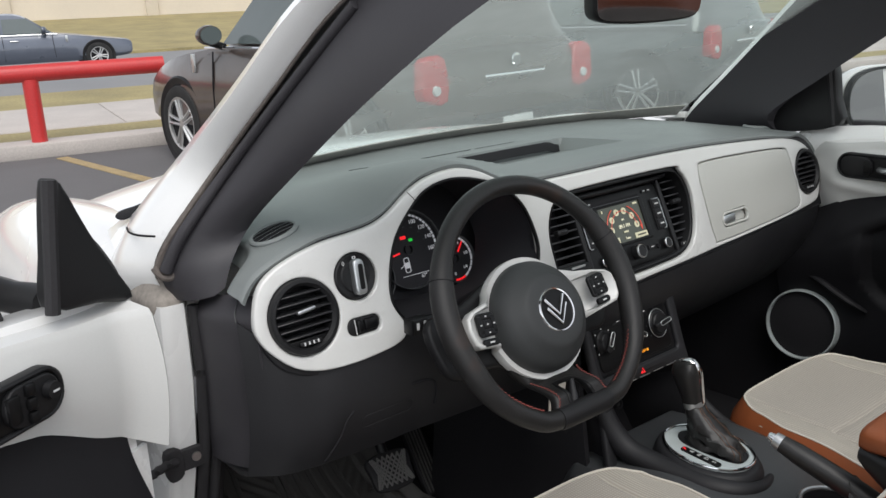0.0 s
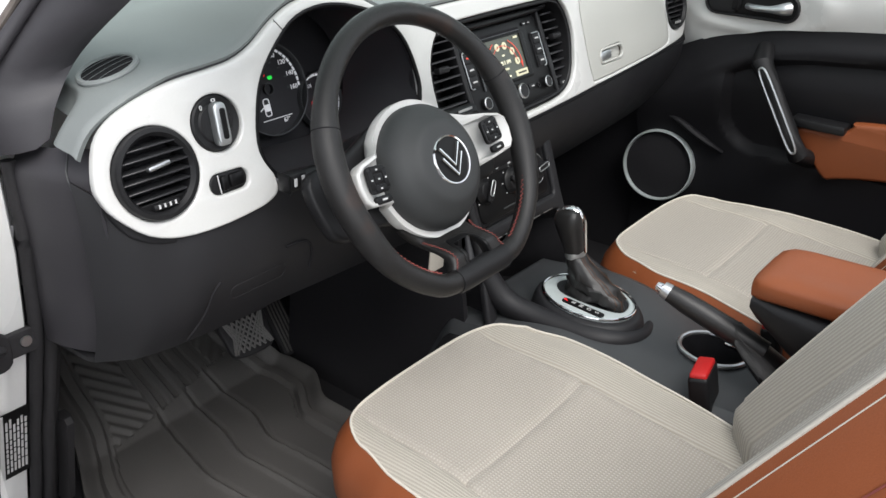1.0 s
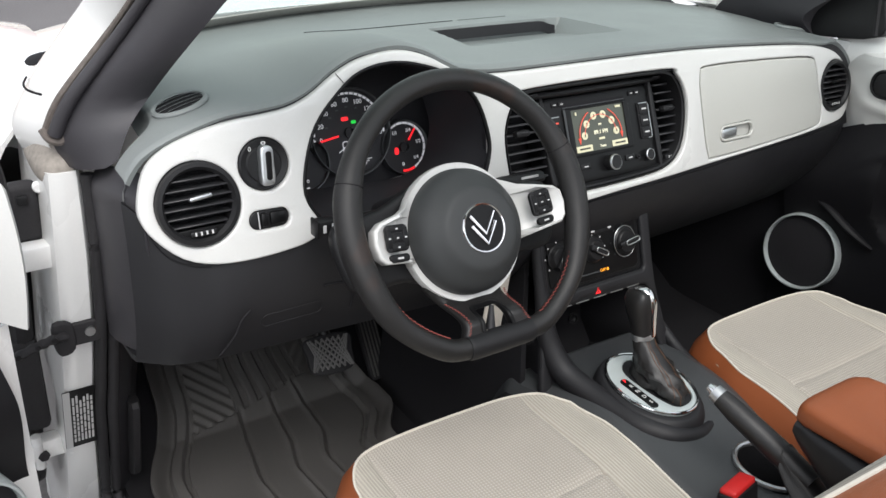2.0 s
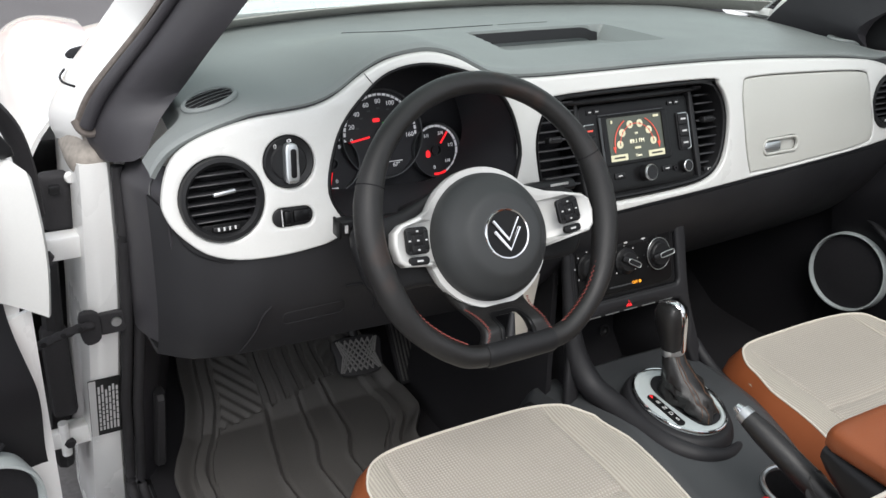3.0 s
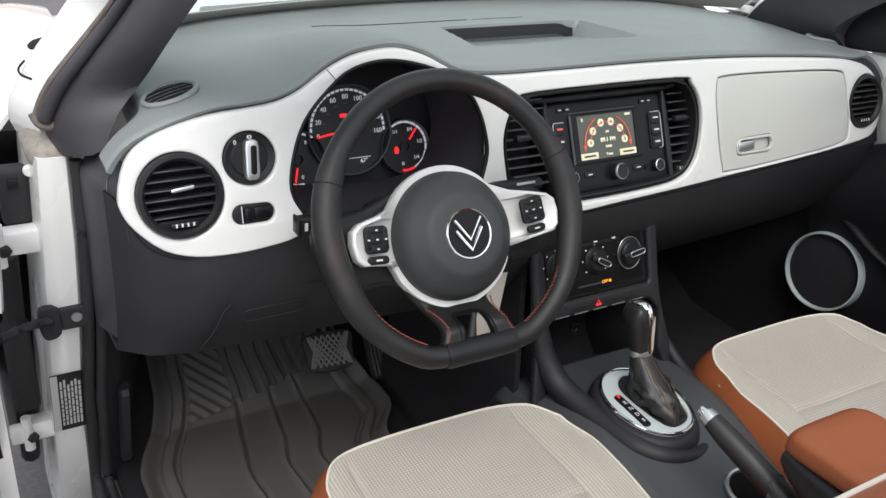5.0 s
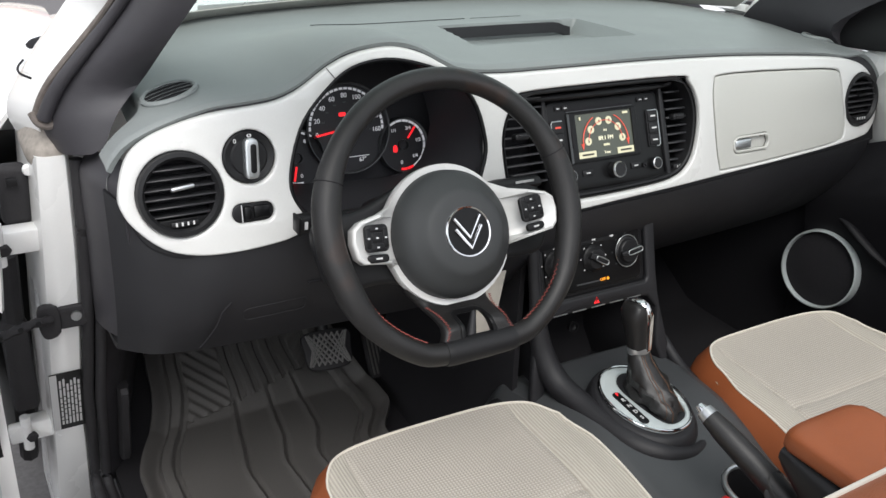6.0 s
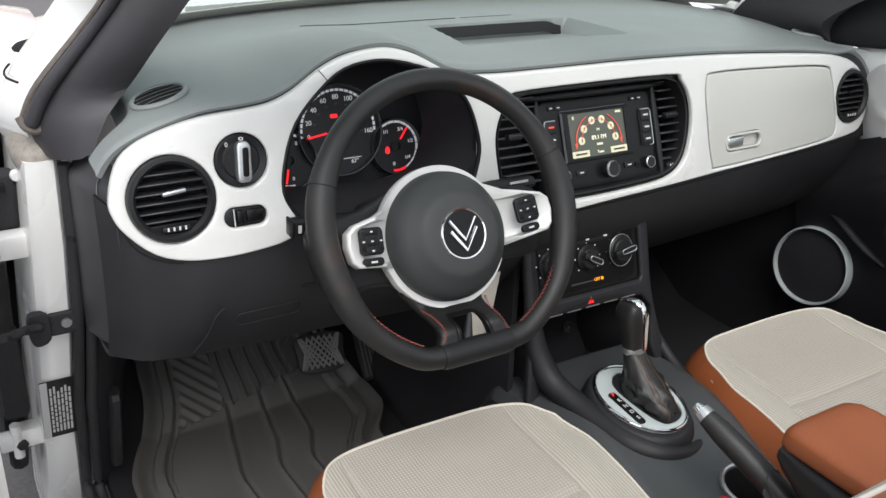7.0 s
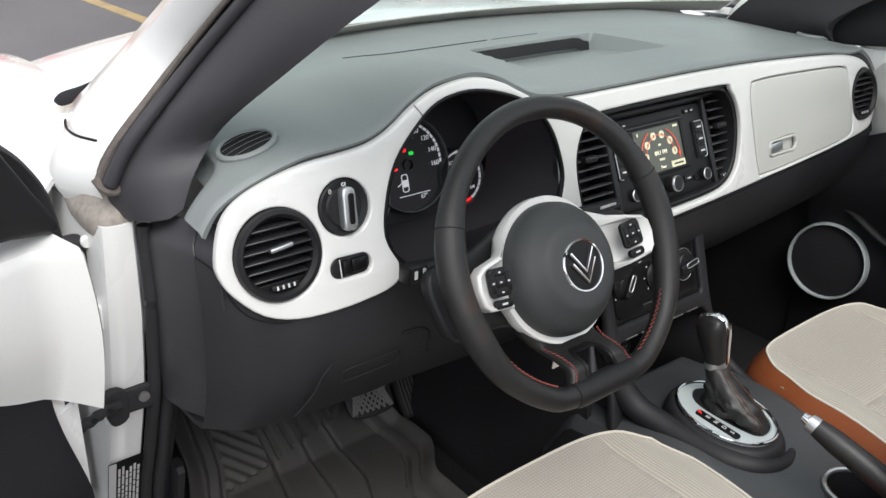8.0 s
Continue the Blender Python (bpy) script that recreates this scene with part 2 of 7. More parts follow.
def box(sx, sy, sz, at=(0, 0, 0), bevel=0.0, seg=2, m=None):
    bm = bmesh.new()
    bmesh.ops.create_cube(bm, size=1)
    bmesh.ops.scale(bm, vec=(sx, sy, sz), verts=bm.verts)
    if bevel > 0:
        bmesh.ops.bevel(bm, geom=bm.edges[:], offset=bevel, segments=seg, affect="EDGES", profile=0.5)
    bmesh.ops.translate(bm, vec=at, verts=bm.verts)
    if m is not None:
        bm.transform(m)
    return bm


def loft(rings, closed=True, caps=True):
    """A skin over rings of equally many points."""
    bm = bmesh.new()
    vs = [[bm.verts.new(p) for p in ring] for ring in rings]
    n = len(rings[0])
    for a, b in zip(vs, vs[1:]):
        for i in range(n if closed else n - 1):
            j = (i + 1) % n
            bm.faces.new((a[i], a[j], b[j], b[i]))
    if caps and closed:
        bm.faces.new(vs[0][::-1])
        bm.faces.new(vs[-1])
    return bm


def lathe(profile, n=40, m=None):
    """Profile of (radius, height) turned about local z."""
    rings = []
    for r, h in profile:
        r = max(r, 1e-5)
        rings.append([(r * math.cos(2 * math.pi * i / n), r * math.sin(2 * math.pi * i / n), h) for i in range(n)])
    if profile[0][0] > 1e-4 and profile[-1][0] > 1e-4:
        rings.append(rings[0])
    bm = loft(rings, True, False)
    bmesh.ops.remove_doubles(bm, verts=bm.verts, dist=2e-5)
    if m is not None:
        bm.transform(m)
    return bm


FACE = pose(0, 0, 0, 90)  # turns a lathe's axis so that its top looks along -y


def tube(path, radius, n=10, closed=False, flat=1.0, up=(0, 0, 1)):
    """A tube along points; radius may be a list; flat squeezes it along up."""
    pts = [Vector(p) for p in path]
    k = len(pts)
    rings = []
    for i, p in enumerate(pts):
        if closed:
            d = pts[(i + 1) % k] - pts[i - 1]
        else:
            d = pts[min(i + 1, k - 1)] - pts[max(i - 1, 0)]
        d.normalize()
        side = d.cross(Vector(up))
        if side.length < 1e-4:
            side = d.cross(Vector((1, 0, 0)))
        side.normalize()
        top = side.cross(d)
        r = radius[i] if isinstance(radius, (list, tuple)) else radius
        rings.append([p + side * (r * math.cos(2 * math.pi * j / n)) + top * (r * flat * math.sin(2 * math.pi * j / n)) for j in range(n)])
    if closed:
        rings.append(rings[0])
        bm = loft(rings, True, False)
        bmesh.ops.remove_doubles(bm, verts=bm.verts, dist=1e-6)
        return bm
    return loft(rings)


def spline(pts, n=6, closed=False):
    """Catmull-Rom through the points."""
    P = [Vector(p) for p in pts]
    k = len(P)
    out = []
    for i in range(k if closed else k - 1):
        a, b, c, d = (P[(i - 1) % k], P[i], P[(i + 1) % k], P[(i + 2) % k]) if closed else (P[max(i - 1, 0)], P[i], P[i + 1], P[min(i + 2, k - 1)])
        for s in range(n):
            t = s / n
            out.append(0.5 * (2 * b + (c - a) * t + (2 * a - 5 * b + 4 * c - d) * t * t + (3 * b - a - 3 * c + d) * t**3))
    if not closed:
        out.append(P[-1])
    return out


def circ(cx, cz, r, rz=None, n=40):
    rz = rz or r
    return [(cx + r * math.cos(2 * math.pi * i / n), cz + rz * math.sin(2 * math.pi * i / n)) for i in range(n)]


def rrect(cx, cz, w, h, r, n=6):
    out = []
    for sx, sz, a0 in ((1, 1, 0), (-1, 1, 90), (-1, -1, 180), (1, -1, 270)):
        for i in range(n + 1):
            a = radians(a0 + 90 * i / n)
            out.append((cx + sx * (w / 2 - r) + r * math.cos(a), cz + sz * (h / 2 - r) + r * math.sin(a)))
    return out


def area2(o):
    return sum(a[0] * b[1] - b[0] * a[1] for a, b in zip(o, o[1:] + o[:1]))


def plate(outlines, depth, bevel=0.0, m=None, warp=None, cuts=0, res=2):
    """A sheet with rounded edges from an outline and holes in local x, z; its front lies at y = 0 and looks along -y."""
    cu = bpy.data.curves.new("tmp", "CURVE")
    cu.dimensions, cu.fill_mode = "2D", "BOTH"
    cu.extrude, cu.bevel_depth, cu.bevel_resolution, cu.offset = max(depth / 2 - bevel, 0.0), bevel, res, -bevel
    for k, o in enumerate(outlines):
        o = [(p[0], p[1]) for p in o]
        if (area2(o) > 0) != (k == 0):
            o = o[::-1]
        s = cu.splines.new("POLY")
        s.points.add(len(o) - 1)
        for q, p in zip(s.points, o):
            q.co = (p[0], p[1], 0, 1)
        s.use_cyclic_u = True
    ob = bpy.data.objects.new("tmp", cu)
    scene.collection.objects.link(ob)
    dg = bpy.context.evaluated_depsgraph_get()
    me = bpy.data.meshes.new_from_object(ob.evaluated_get(dg))
    bm = bmesh.new()
    bm.from_mesh(me)
    bpy.data.objects.remove(ob)
    bpy.data.curves.remove(cu)
    bpy.data.meshes.remove(me)
    bmesh.ops.remove_doubles(bm, verts=bm.verts, dist=1e-5)
    if cuts:
        xs = [v.co.x for v in bm.verts]
        for i in range(1, cuts):
            x = min(xs) + (max(xs) - min(xs)) * i / cuts
            bmesh.ops.bisect_plane(bm, geom=bm.verts[:] + bm.edges[:] + bm.faces[:], plane_co=(x, 0, 0), plane_no=(1, 0, 0))
    for v in bm.verts:
        u, w, d = v.co.x, v.co.y, depth / 2 - v.co.z
        v.co = (u, d, w)
    if warp:
        for v in bm.verts:
            v.co = warp(v.co)
    if m is not None:
        bm.transform(m)
    return bm


def sheet(f, nu, nv, thick=0.0):
    """A grid f(u, v), u and v from 0 to 1, made thick."""
    bm = bmesh.new()
    vs = [[bm.verts.new(f(i / nu, j / nv)) for j in range(nv + 1)] for i in range(nu + 1)]
    for i in range(nu):
        for j in range(nv):
            bm.faces.new((vs[i][j], vs[i + 1][j], vs[i + 1][j + 1], vs[i][j + 1]))
    bm.normal_update()
    if thick:
        bmesh.ops.solidify(bm, geom=bm.faces[:], thickness=thick)
    return bm


def words(text, size, m, depth=0.0004):
    """Raised lettering, centred, in local x, z, facing -y."""
    cu = bpy.data.curves.new("tmp", "FONT")
    cu.body, cu.size, cu.align_x, cu.align_y, cu.extrude = text, size, "CENTER", "CENTER", depth
    ob = bpy.data.objects.new("tmp", cu)
    scene.collection.objects.link(ob)
    dg = bpy.context.evaluated_depsgraph_get()
    me = bpy.data.meshes.new_from_object(ob.evaluated_get(dg))
    bm = bmesh.new()
    bm.from_mesh(me)
    bpy.data.objects.remove(ob)
    bpy.data.curves.remove(cu)
    bpy.data.meshes.remove(me)
    bm.transform(m @ pose(0, 0, 0, 90))
    return bm


def smooth(a, b, x):
    t = min(max((x - a) / (b - a), 0), 1)
    return t * t * (3 - 2 * t)


def lerp_list(table, x):
    for (x0, y0), (x1, y1) in zip(table, table[1:]):
        if x <= x1:
            return y0 + (y1 - y0) * (x - x0) / (x1 - x0) if x > x0 else y0
    return table[-1][1]


def face_in(ob, at):
    """Turns a pane's faces towards the point at."""
    bm = bmesh.new()
    bm.from_mesh(ob.data)
    for f in bm.faces:
        if f.normal.dot(Vector(at) - f.calc_center_median()) < 0:
            f.normal_flip()
    bm.to_mesh(ob.data)
    bm.free()
    ob.visible_shadow = False
    return ob


# ---- dashboard ----
def yf(x, z):
    """Depth of the dashboard's face."""
    return 0.998 + 0.25 * (z - 0.9) - 0.03 * (1 - (x / 0.65) ** 2)


def face_at(x, z, out=0.0):
    """A pose on the dashboard's face, leaning with it, out metres proud of it."""
    return Matrix.Translation((x, yf(x, z), z)) @ pose(0, 0, 0, -14) @ Matrix.Translation((0, -out, 0))


def on_face(out=0.0):
    def warp(c):
        return Vector((c.x, yf(c.x, c.z) + c.y - out, c.z))
    return warp


TOP = [(-0.720, 0.906), (-0.708, 0.942), (-0.687, 0.963), (-0.652, 0.978), (-0.604, 0.990), (-0.555, 0.995), (-0.519, 1.000), (-0.488, 1.012), (-0.451, 1.035), (-0.416, 1.050), (-0.376, 1.057), (-0.344, 1.056), (-0.311, 1.046), (-0.282, 1.031), (-0.25, 1.018), (-0.188, 1.013), (-0.08, 1.013), (0.085, 1.013), (0.275, 1.007), (0.5, 0.991), (0.608, 0.977), (0.667, 0.955), (0.703, 0.916)]
RIGHT_END = [(0.709, 0.875), (0.691, 0.842), (0.643, 0.829)]
BOTTOM = [(0.434, 0.822), (0.283, 0.819), (0.148, 0.814), (0.026, 0.810), (-0.06, 0.806), (-0.17, 0.803), (-0.215, 0.825), (-0.232, 0.868)]
POD = [(-0.224, 0.900), (-0.224, 0.940), (-0.240, 0.985), (-0.275, 1.018), (-0.320, 1.036), (-0.369, 1.044), (-0.417, 1.036), (-0.453, 1.012), (-0.488, 0.975), (-0.507, 0.931), (-0.513, 0.892), (-0.500, 0.862)]
LEFT_END = [(-0.500, 0.840), (-0.517, 0.830), (-0.544, 0.825), (-0.589, 0.821), (-0.638, 0.823), (-0.677, 0.836), (-0.707, 0.864), (-0.719, 0.886)]
BEZEL = [(-0.135, 0.988), (0.135, 0.988), (0.172, 0.975), (0.193, 0.938), (0.194, 0.892), (0.178, 0.848), (0.140, 0.826), (0.06, 0.820), (-0.06, 0.819), (-0.140, 0.822), (-0.182, 0.843), (-0.194, 0.892), (-0.193, 0.938), (-0.172, 0.975)]
GLOVE = [(0.229, 0.968), (0.252, 0.980), (0.40, 0.975), (0.550, 0.964), (0.577, 0.949), (0.592, 0.90), (0.600, 0.852), (0.575, 0.834), (0.42, 0.829), (0.268, 0.827), (0.247, 0.836), (0.234, 0.906)]


def grown(o, d):
    """An outline widened by d (narrowed where d is negative)."""
    out = []
    s = 1 if area2(o) > 0 else -1
    for i in range(len(o)):
        a, b = Vector(o[i - 1][:2]), Vector(o[(i + 1) % len(o)][:2])
        t = (b - a).normalized()
        out.append((o[i][0] + s * d * t.y, o[i][1] - s * d * t.x))
    return out


def s2(o, n=4):
    return [(p.x, p.y) for p in spline([(a, b, 0) for a, b in o], n, True)]


dash = thing("dashboard", "grey padded dashboard with glossy white face panel and charcoal lower half", "dashboard", (0, 1.15, 0.6))
VENTS = [(-0.649, 0.899, 0.0525), (0.648, 0.901, 0.050)]
SWITCH = (-0.561, 0.936)
glove_o = s2(GLOVE)
bezel_o = s2(BEZEL)
fascia_o = s2(TOP + RIGHT_END + BOTTOM + POD + LEFT_END, 3)
holes = [circ(x, z, r) for x, z, r in VENTS] + [circ(*SWITCH, 0.0335), rrect(-0.563, 0.868, 0.054, 0.025, 0.012), bezel_o, grown(glove_o, 0.0022)]
part("face_panel", plate([fascia_o] + holes, 0.012, 0.003, warp=on_face(0.004), cuts=40), M_FASCIA, dash, "glossy white face panel")
part("glove_box_door", plate([glove_o, rrect(0.326, 0.862, 0.094, 0.030, 0.014)], 0.010, 0.0015, warp=on_face(0.0035), cuts=16), M_GLOVE, dash, "ivory glove box door")
SPLIT = [(-0.440, 1.022), (-0.452, 1.037)]
part("seam", tube([(x, yf(x, z) - 0.0042, z) for x, z in SPLIT], 0.0006, 6), M_SATIN, dash)


EDGE = []


def back_top(x):
    """Height of the padding's front edge over the face panel."""
    tab = [(-0.765, 0.830), (-0.750, 0.880), (-0.739, 0.915), (-0.722, 0.945), (-0.700, 0.966), (-0.660, 0.984)] + [(a, b + 0.010) for a, b in TOP[4:21]] + [(0.66, 0.985), (0.70, 0.965), (0.728, 0.93), (0.742, 0.885)]
    if not EDGE:
        EDGE.extend((p.x, p.y) for p in spline([(a, b, 0) for a, b in tab], 5))
    return lerp_list(EDGE, x)


def screen_y(x):
    return 1.55 - 0.36 * x * x


def dash_top(x, v):
    z0, y0 = back_top(x), yf(x, min(back_top(x), 1.06)) + 0.002
    y1 = screen_y(x)
    z1 = 1.004 - 0.03 * smooth(0.45, 0.8, abs(x))
    s = smooth(0, 0.8, v)
    crown = 0.005 * math.sin(math.pi * min(v * 1.2, 1)) * (1 - smooth(0.5, 0.75, abs(x)))
    z = z0 + (z1 - z0) * s + crown
    if v < 0.03:
        z -= 0.004 * (1 - v / 0.03) ** 2
    return Vector((x, y0 + (y1 - y0) * v, z))


TRAY = (-0.124, 0.168, 1.122, 1.285)


def padding(u, v):
    x = -0.728 + 1.464 * u
    p = dash_top(x, v)
    p.x += 0.050 * smooth(1.055, 1.115, p.y) * smooth(-0.655, -0.728, x)
    x0, x1, ya, yb = TRAY
    def ramp(a, b, q):
        return min(max((q - a) / (b - a), 0), 1)
    left = x0 - 0.030 * (1 - ramp(ya, yb, p.y))
    inside = min(ramp(left - 0.006, left + 0.008, p.x), 1 - ramp(x1 - 0.016, x1, p.x), ramp(ya - 0.004, ya + 0.016, p.y), 1 - ramp(yb - 0.003, yb + 0.004, p.y))
    p.z -= inside * (0.013 + 0.015 * ramp(ya, yb, p.y))
    return p


part("top_pad", sheet(padding, 250, 170, 0.008), M_DASH, dash, "grey grained soft top with a shallow tray")
# backing behind the face panel, showing round its ends
back_o = [(-0.712, 0.885), (-0.711, 0.914), (-0.703, 0.936), (-0.688, 0.953), (-0.655, 0.968)] + [(a, b + 0.004) for a, b in TOP[4:21]] + [(0.66, 0.976), (0.70, 0.957), (0.728, 0.925), (0.738, 0.885), (0.738, 0.83), (0.735, 0.814), (0.70, 0.814), (0.43, 0.808), (0.15, 0.800), (-0.06, 0.792), (-0.19, 0.790), (-0.226, 0.820), (-0.236, 0.868)] + POD + [(-0.508, 0.838), (-0.520, 0.815), (-0.56, 0.812), (-0.64, 0.814), (-0.685, 0.830), (-0.704, 0.852), (-0.711, 0.872)]
part("backing", plate([s2(back_o, 3), circ(-0.649, 0.899, 0.053), circ(0.648, 0.901, 0.051), bezel_o], 0.014, 0.004, warp=on_face(-0.006), cuts=40), M_TRIM, dash)


def knee(u, v):
    """The lower half under the face panel, from door to door."""
    x = -0.732 + 1.468 * u
    tab = [(-0.75, 0.915), (-0.722, 0.898), (-0.705, 0.872), (-0.68, 0.848), (-0.64, 0.832), (-0.52, 0.835), (-0.49, 0.850), (-0.24, 0.845), (-0.21, 0.80), (-0.06, 0.800), (0.15, 0.806), (0.43, 0.815), (0.66, 0.818), (0.745, 0.82)]
    zt = lerp_list(tab, x)
    y0 = yf(x, zt) + 0.001
    drive = 1 - smooth(-0.20, -0.10, x)
    zb = 0.66 * drive + 0.61 * (1 - drive)
    z = zt + (zb - zt) * min(v / 0.75, 1)
    y = y0 + (0.030 * drive + 0.13 * (1 - drive)) * min(v / 0.75, 1) ** 2 - 0.012 * math.sin(math.pi * min(v / 0.75, 1)) * drive
    if v > 0.75:
        w = (v - 0.75) / 0.25
        y += 0.30 * w
        z -= 0.012 * math.sin(w * 1.6)
    edge = smooth(-0.69, -0.75, x) + smooth(0.69, 0.745, x)
    return Vector((x, y + 0.020 * edge + 0.008 * smooth(-0.62, -0.66, x) * (1 - smooth(0.25, 0.6, v)), z))


part("lower_panel", sheet(knee, 80, 30, -0.006), M_TRIM, dash, "charcoal moulded knee panel")


def end_cover(s, u, v):
    """Rounded end of the dash between the face panel and the door seal."""
    z = 0.668 + (0.262 - 0.012 * u) * v
    y0 = yf(-0.72, z) + 0.014 + 0.060 * smooth(0.86, 0.74, z) + 0.03 * smooth(0.74, 0.66, z)
    x = 0.712 + 0.031 * math.sin(0.5 * math.pi * u) - 0.020 * smooth(0.86, 1.0, v) ** 2
    return Vector((s * x, y0 + (1.140 - y0) * u + 0.012 * smooth(0.88, 1.0, v), z))


for s in (-1, 1):
    part("end_panel", sheet(lambda u, v: end_cover(s, u, v), 16, 24, 0.004 * s), M_PILLAR, dash, "charcoal dash end cover")
    part("end_cover_edge", tube([end_cover(s, 0.30 - 0.20 * k / 14, 0.99 - 0.45 * k / 14) + Vector((s * 0.0006, -0.0006, 0)) for k in range(15)], 0.0011, 6), M_TUNNEL, dash)

# dark sheet for the tray's shade, small demister grilles and slot on the top of the dash
def grille(parent, cx, cy, rx, ry, slats):
    """An oval demister grille that follows the top of the dash."""
    def at(x, z, lift):
        return on_top(cx + x, cy + z, lift)
    g = part("demister_grille", tube([at(x, z, 0.0022) for x, z in circ(0, 0, rx, ry, 56)], 0.0038, 8, True, up=(0, 0, 1)), M_DASH, parent)
    part("well", sheet(lambda u, v: at((rx - 0.001) * math.sqrt(max(1 - (2 * v - 1) ** 2, 0)) * (2 * u - 1), (ry - 0.001) * (2 * v - 1), 0.0036), 14, 16), M_CARPET, g)
    for k in range(slats):
        z = ((k + 1) / (slats + 1) * 2 - 1) * (ry - 0.002)
        w = math.sqrt(max(1 - (z / (ry - 0.001)) ** 2, 0)) * (rx - 0.002)
        part("slat", sheet(lambda u, v: at(w * (2 * u - 1), z + 0.0022 * (v - 0.5) + 0.003 * (1 - (2 * u - 1) ** 2), 0.0052 - 0.0016 * v), 12, 1, 0.0003), M_DASH, g)
    return g


def on_top(x, y, lift=0.0):
    lo, hi = 0.0, 1.0
    for _ in range(30):
        v = (lo + hi) / 2
        if dash_top(x, v).y < y:
            lo = v
        else:
            hi = v
    p = dash_top(x, lo)
    p.z += lift
    return p


# charcoal sheet stands in for the shade on the tray's far wall
part("tray_wall_shade", sheet(lambda u, v: on_top(-0.124 + 0.270 * u, TRAY[3] - 0.001, -0.002 - 0.018 * v - 0.010 * smooth(0.86, 1.0, u)) + Vector((0, -0.0062 - 0.004 * v, 0)), 20, 2, 0.002), M_TRIM, dash)
grille(dash, -0.630, 1.097, 0.033, 0.031, 4)
grille(dash, 0.668, 1.135, 0.034, 0.026, 4)
for x0, x1, rr in ((-0.337, -0.042, 0.0016), (-0.030, 0.080, 0.0008)):
    slot = [on_top(x0 + (x1 - x0) * i / 16, 1.343, 0.0004) for i in range(17)]
    part("demister_slot", tube(slot, rr, 6, flat=0.4), M_CARPET, dash)


def round_vent(x, z, r, bright):
    m = face_at(x, z)
    v = thing("air_vent", "round black air vent with thin horizontal slats", "air vent", (x, yf(x, z), z), "round dashboard vents")
    part("rim", lathe([(r - 0.010, 0.004), (r - 0.006, 0.009), (r - 0.001, 0.0085), (r + 0.0005, 0.005), (r + 0.0005, -0.012), (r - 0.010, -0.016)], 48, m @ FACE), M_SATIN, v)
    part("barrel", lathe([(r - 0.003, -0.040), (r - 0.003, -0.038), (0.001, -0.038), (0.001, -0.042), (r + 0.001, -0.042), (r + 0.001, -0.002), (r - 0.0035, -0.002)], 40, m @ FACE), M_CARPET, v)
    ri = r - 0.008
    for k in range(6):
        zz = ri * (0.72 - 0.26 * k)
        w = math.sqrt(ri * ri - zz * zz)
        part("slat", box(2 * w, 0.020, 0.0022, (0, 0.004 + 0.004 * abs(zz / ri), zz), 0.0008, 1, m @ pose(0, 0, 0, 6)), M_SLAT, v)
    part("tab", box(0.029, 0.009, 0.0055, (0.003, -0.006, 0.0085), 0.002, 2, m @ pose(0, 0, 0, 0, -6, 0)), M_SILVER if bright else M_BLACK, v, "satin silver tab" if bright else "")
    part("thumb_wheel_panel", plate([[(-0.030, -0.030), (0.030, -0.030), (0.020, -0.043), (0.0, -0.047), (-0.020, -0.043)]], 0.008, 0.001, m @ Matrix.Translation((0, -0.002, 0))), M_BLACK, v)
    wheel = part("thumb_wheel", box(0.034, 0.010, 0.007, (0, -0.003, -0.0355), 0.002, 2, m), M_SATIN, v)
    for k in range(4):
        part("mark", box(0.0022, 0.001, 0.0045, (-0.0105 + 0.007 * k, -0.0082, -0.0355), 0, 1, m), M_INK, wheel)
    return v


round_vent(*VENTS[0], True)
round_vent(*VENTS[1], False)

# light switch and dimmer
m = face_at(*SWITCH)
ls = thing("light_switch", "round black headlamp switch with silver grip", "switch", (SWITCH[0], yf(*SWITCH), SWITCH[1]))
part("dial", lathe([(0.0, -0.006), (0.033, -0.006), (0.033, 0.001), (0.031, 0.003), (0.024, 0.001), (0.022, 0.003), (0.0, 0.003)], 44, m @ FACE), M_SATIN, ls)
gm = m @ pose(0, -0.003, 0, 0, 4, 0)
grip = part("grip", plate([s2([(-0.0075, 0.022), (0.0065, 0.0215), (0.0085, 0.0), (0.0085, -0.022), (0, -0.026), (-0.008, -0.023), (-0.009, 0.0)])], 0.014, 0.0025, gm @ Matrix.Translation((0, -0.013, 0))), M_SILVER, ls, "satin silver grip bar")
part("inlay", plate([rrect(0.001, -0.001, 0.0075, 0.036, 0.003)], 0.002, 0.0005, gm @ Matrix.Translation((0, -0.0142, 0))), M_BLACK, grip)
part("mark", words("0", 0.008, m @ pose(-0.017, -0.0035, 0.021)), M_INK, ls)
part("mark", plate([rrect(0.002, 0.0265, 0.006, 0.004, 0.0018), rrect(0.002, 0.0265, 0.003, 0.002, 0.0008)], 0.0008, 0, m @ Matrix.Translation((0, -0.0038, 0))), M_INK, ls)
m = face_at(-0.563, 0.868)
dm = thing("dimmer_switch", "small black pill-shaped dimmer wheel panel", "switch", (-0.563, yf(-0.563, 0.868), 0.868))
part("bezel", plate([rrect(0, 0, 0.054, 0.025, 0.012)], 0.008, 0.002, m @ Matrix.Translation((0, -0.001, 0))), M_SATIN, dm)
part("wheel", box(0.010, 0.012, 0.018, (-0.008, -0.001, 0), 0.003, 2, m), M_BLACK, dm)
part("wheel", box(0.022, 0.008, 0.017, (0.011, -0.001, 0), 0.003, 2, m), M_BLACK, dm)
part("line", box(0.0012, 0.001, 0.022, (-0.0155, -0.0035, 0), 0, 1, m), M_INK, dm)

# glove box latch
m = face_at(0.326, 0.862)
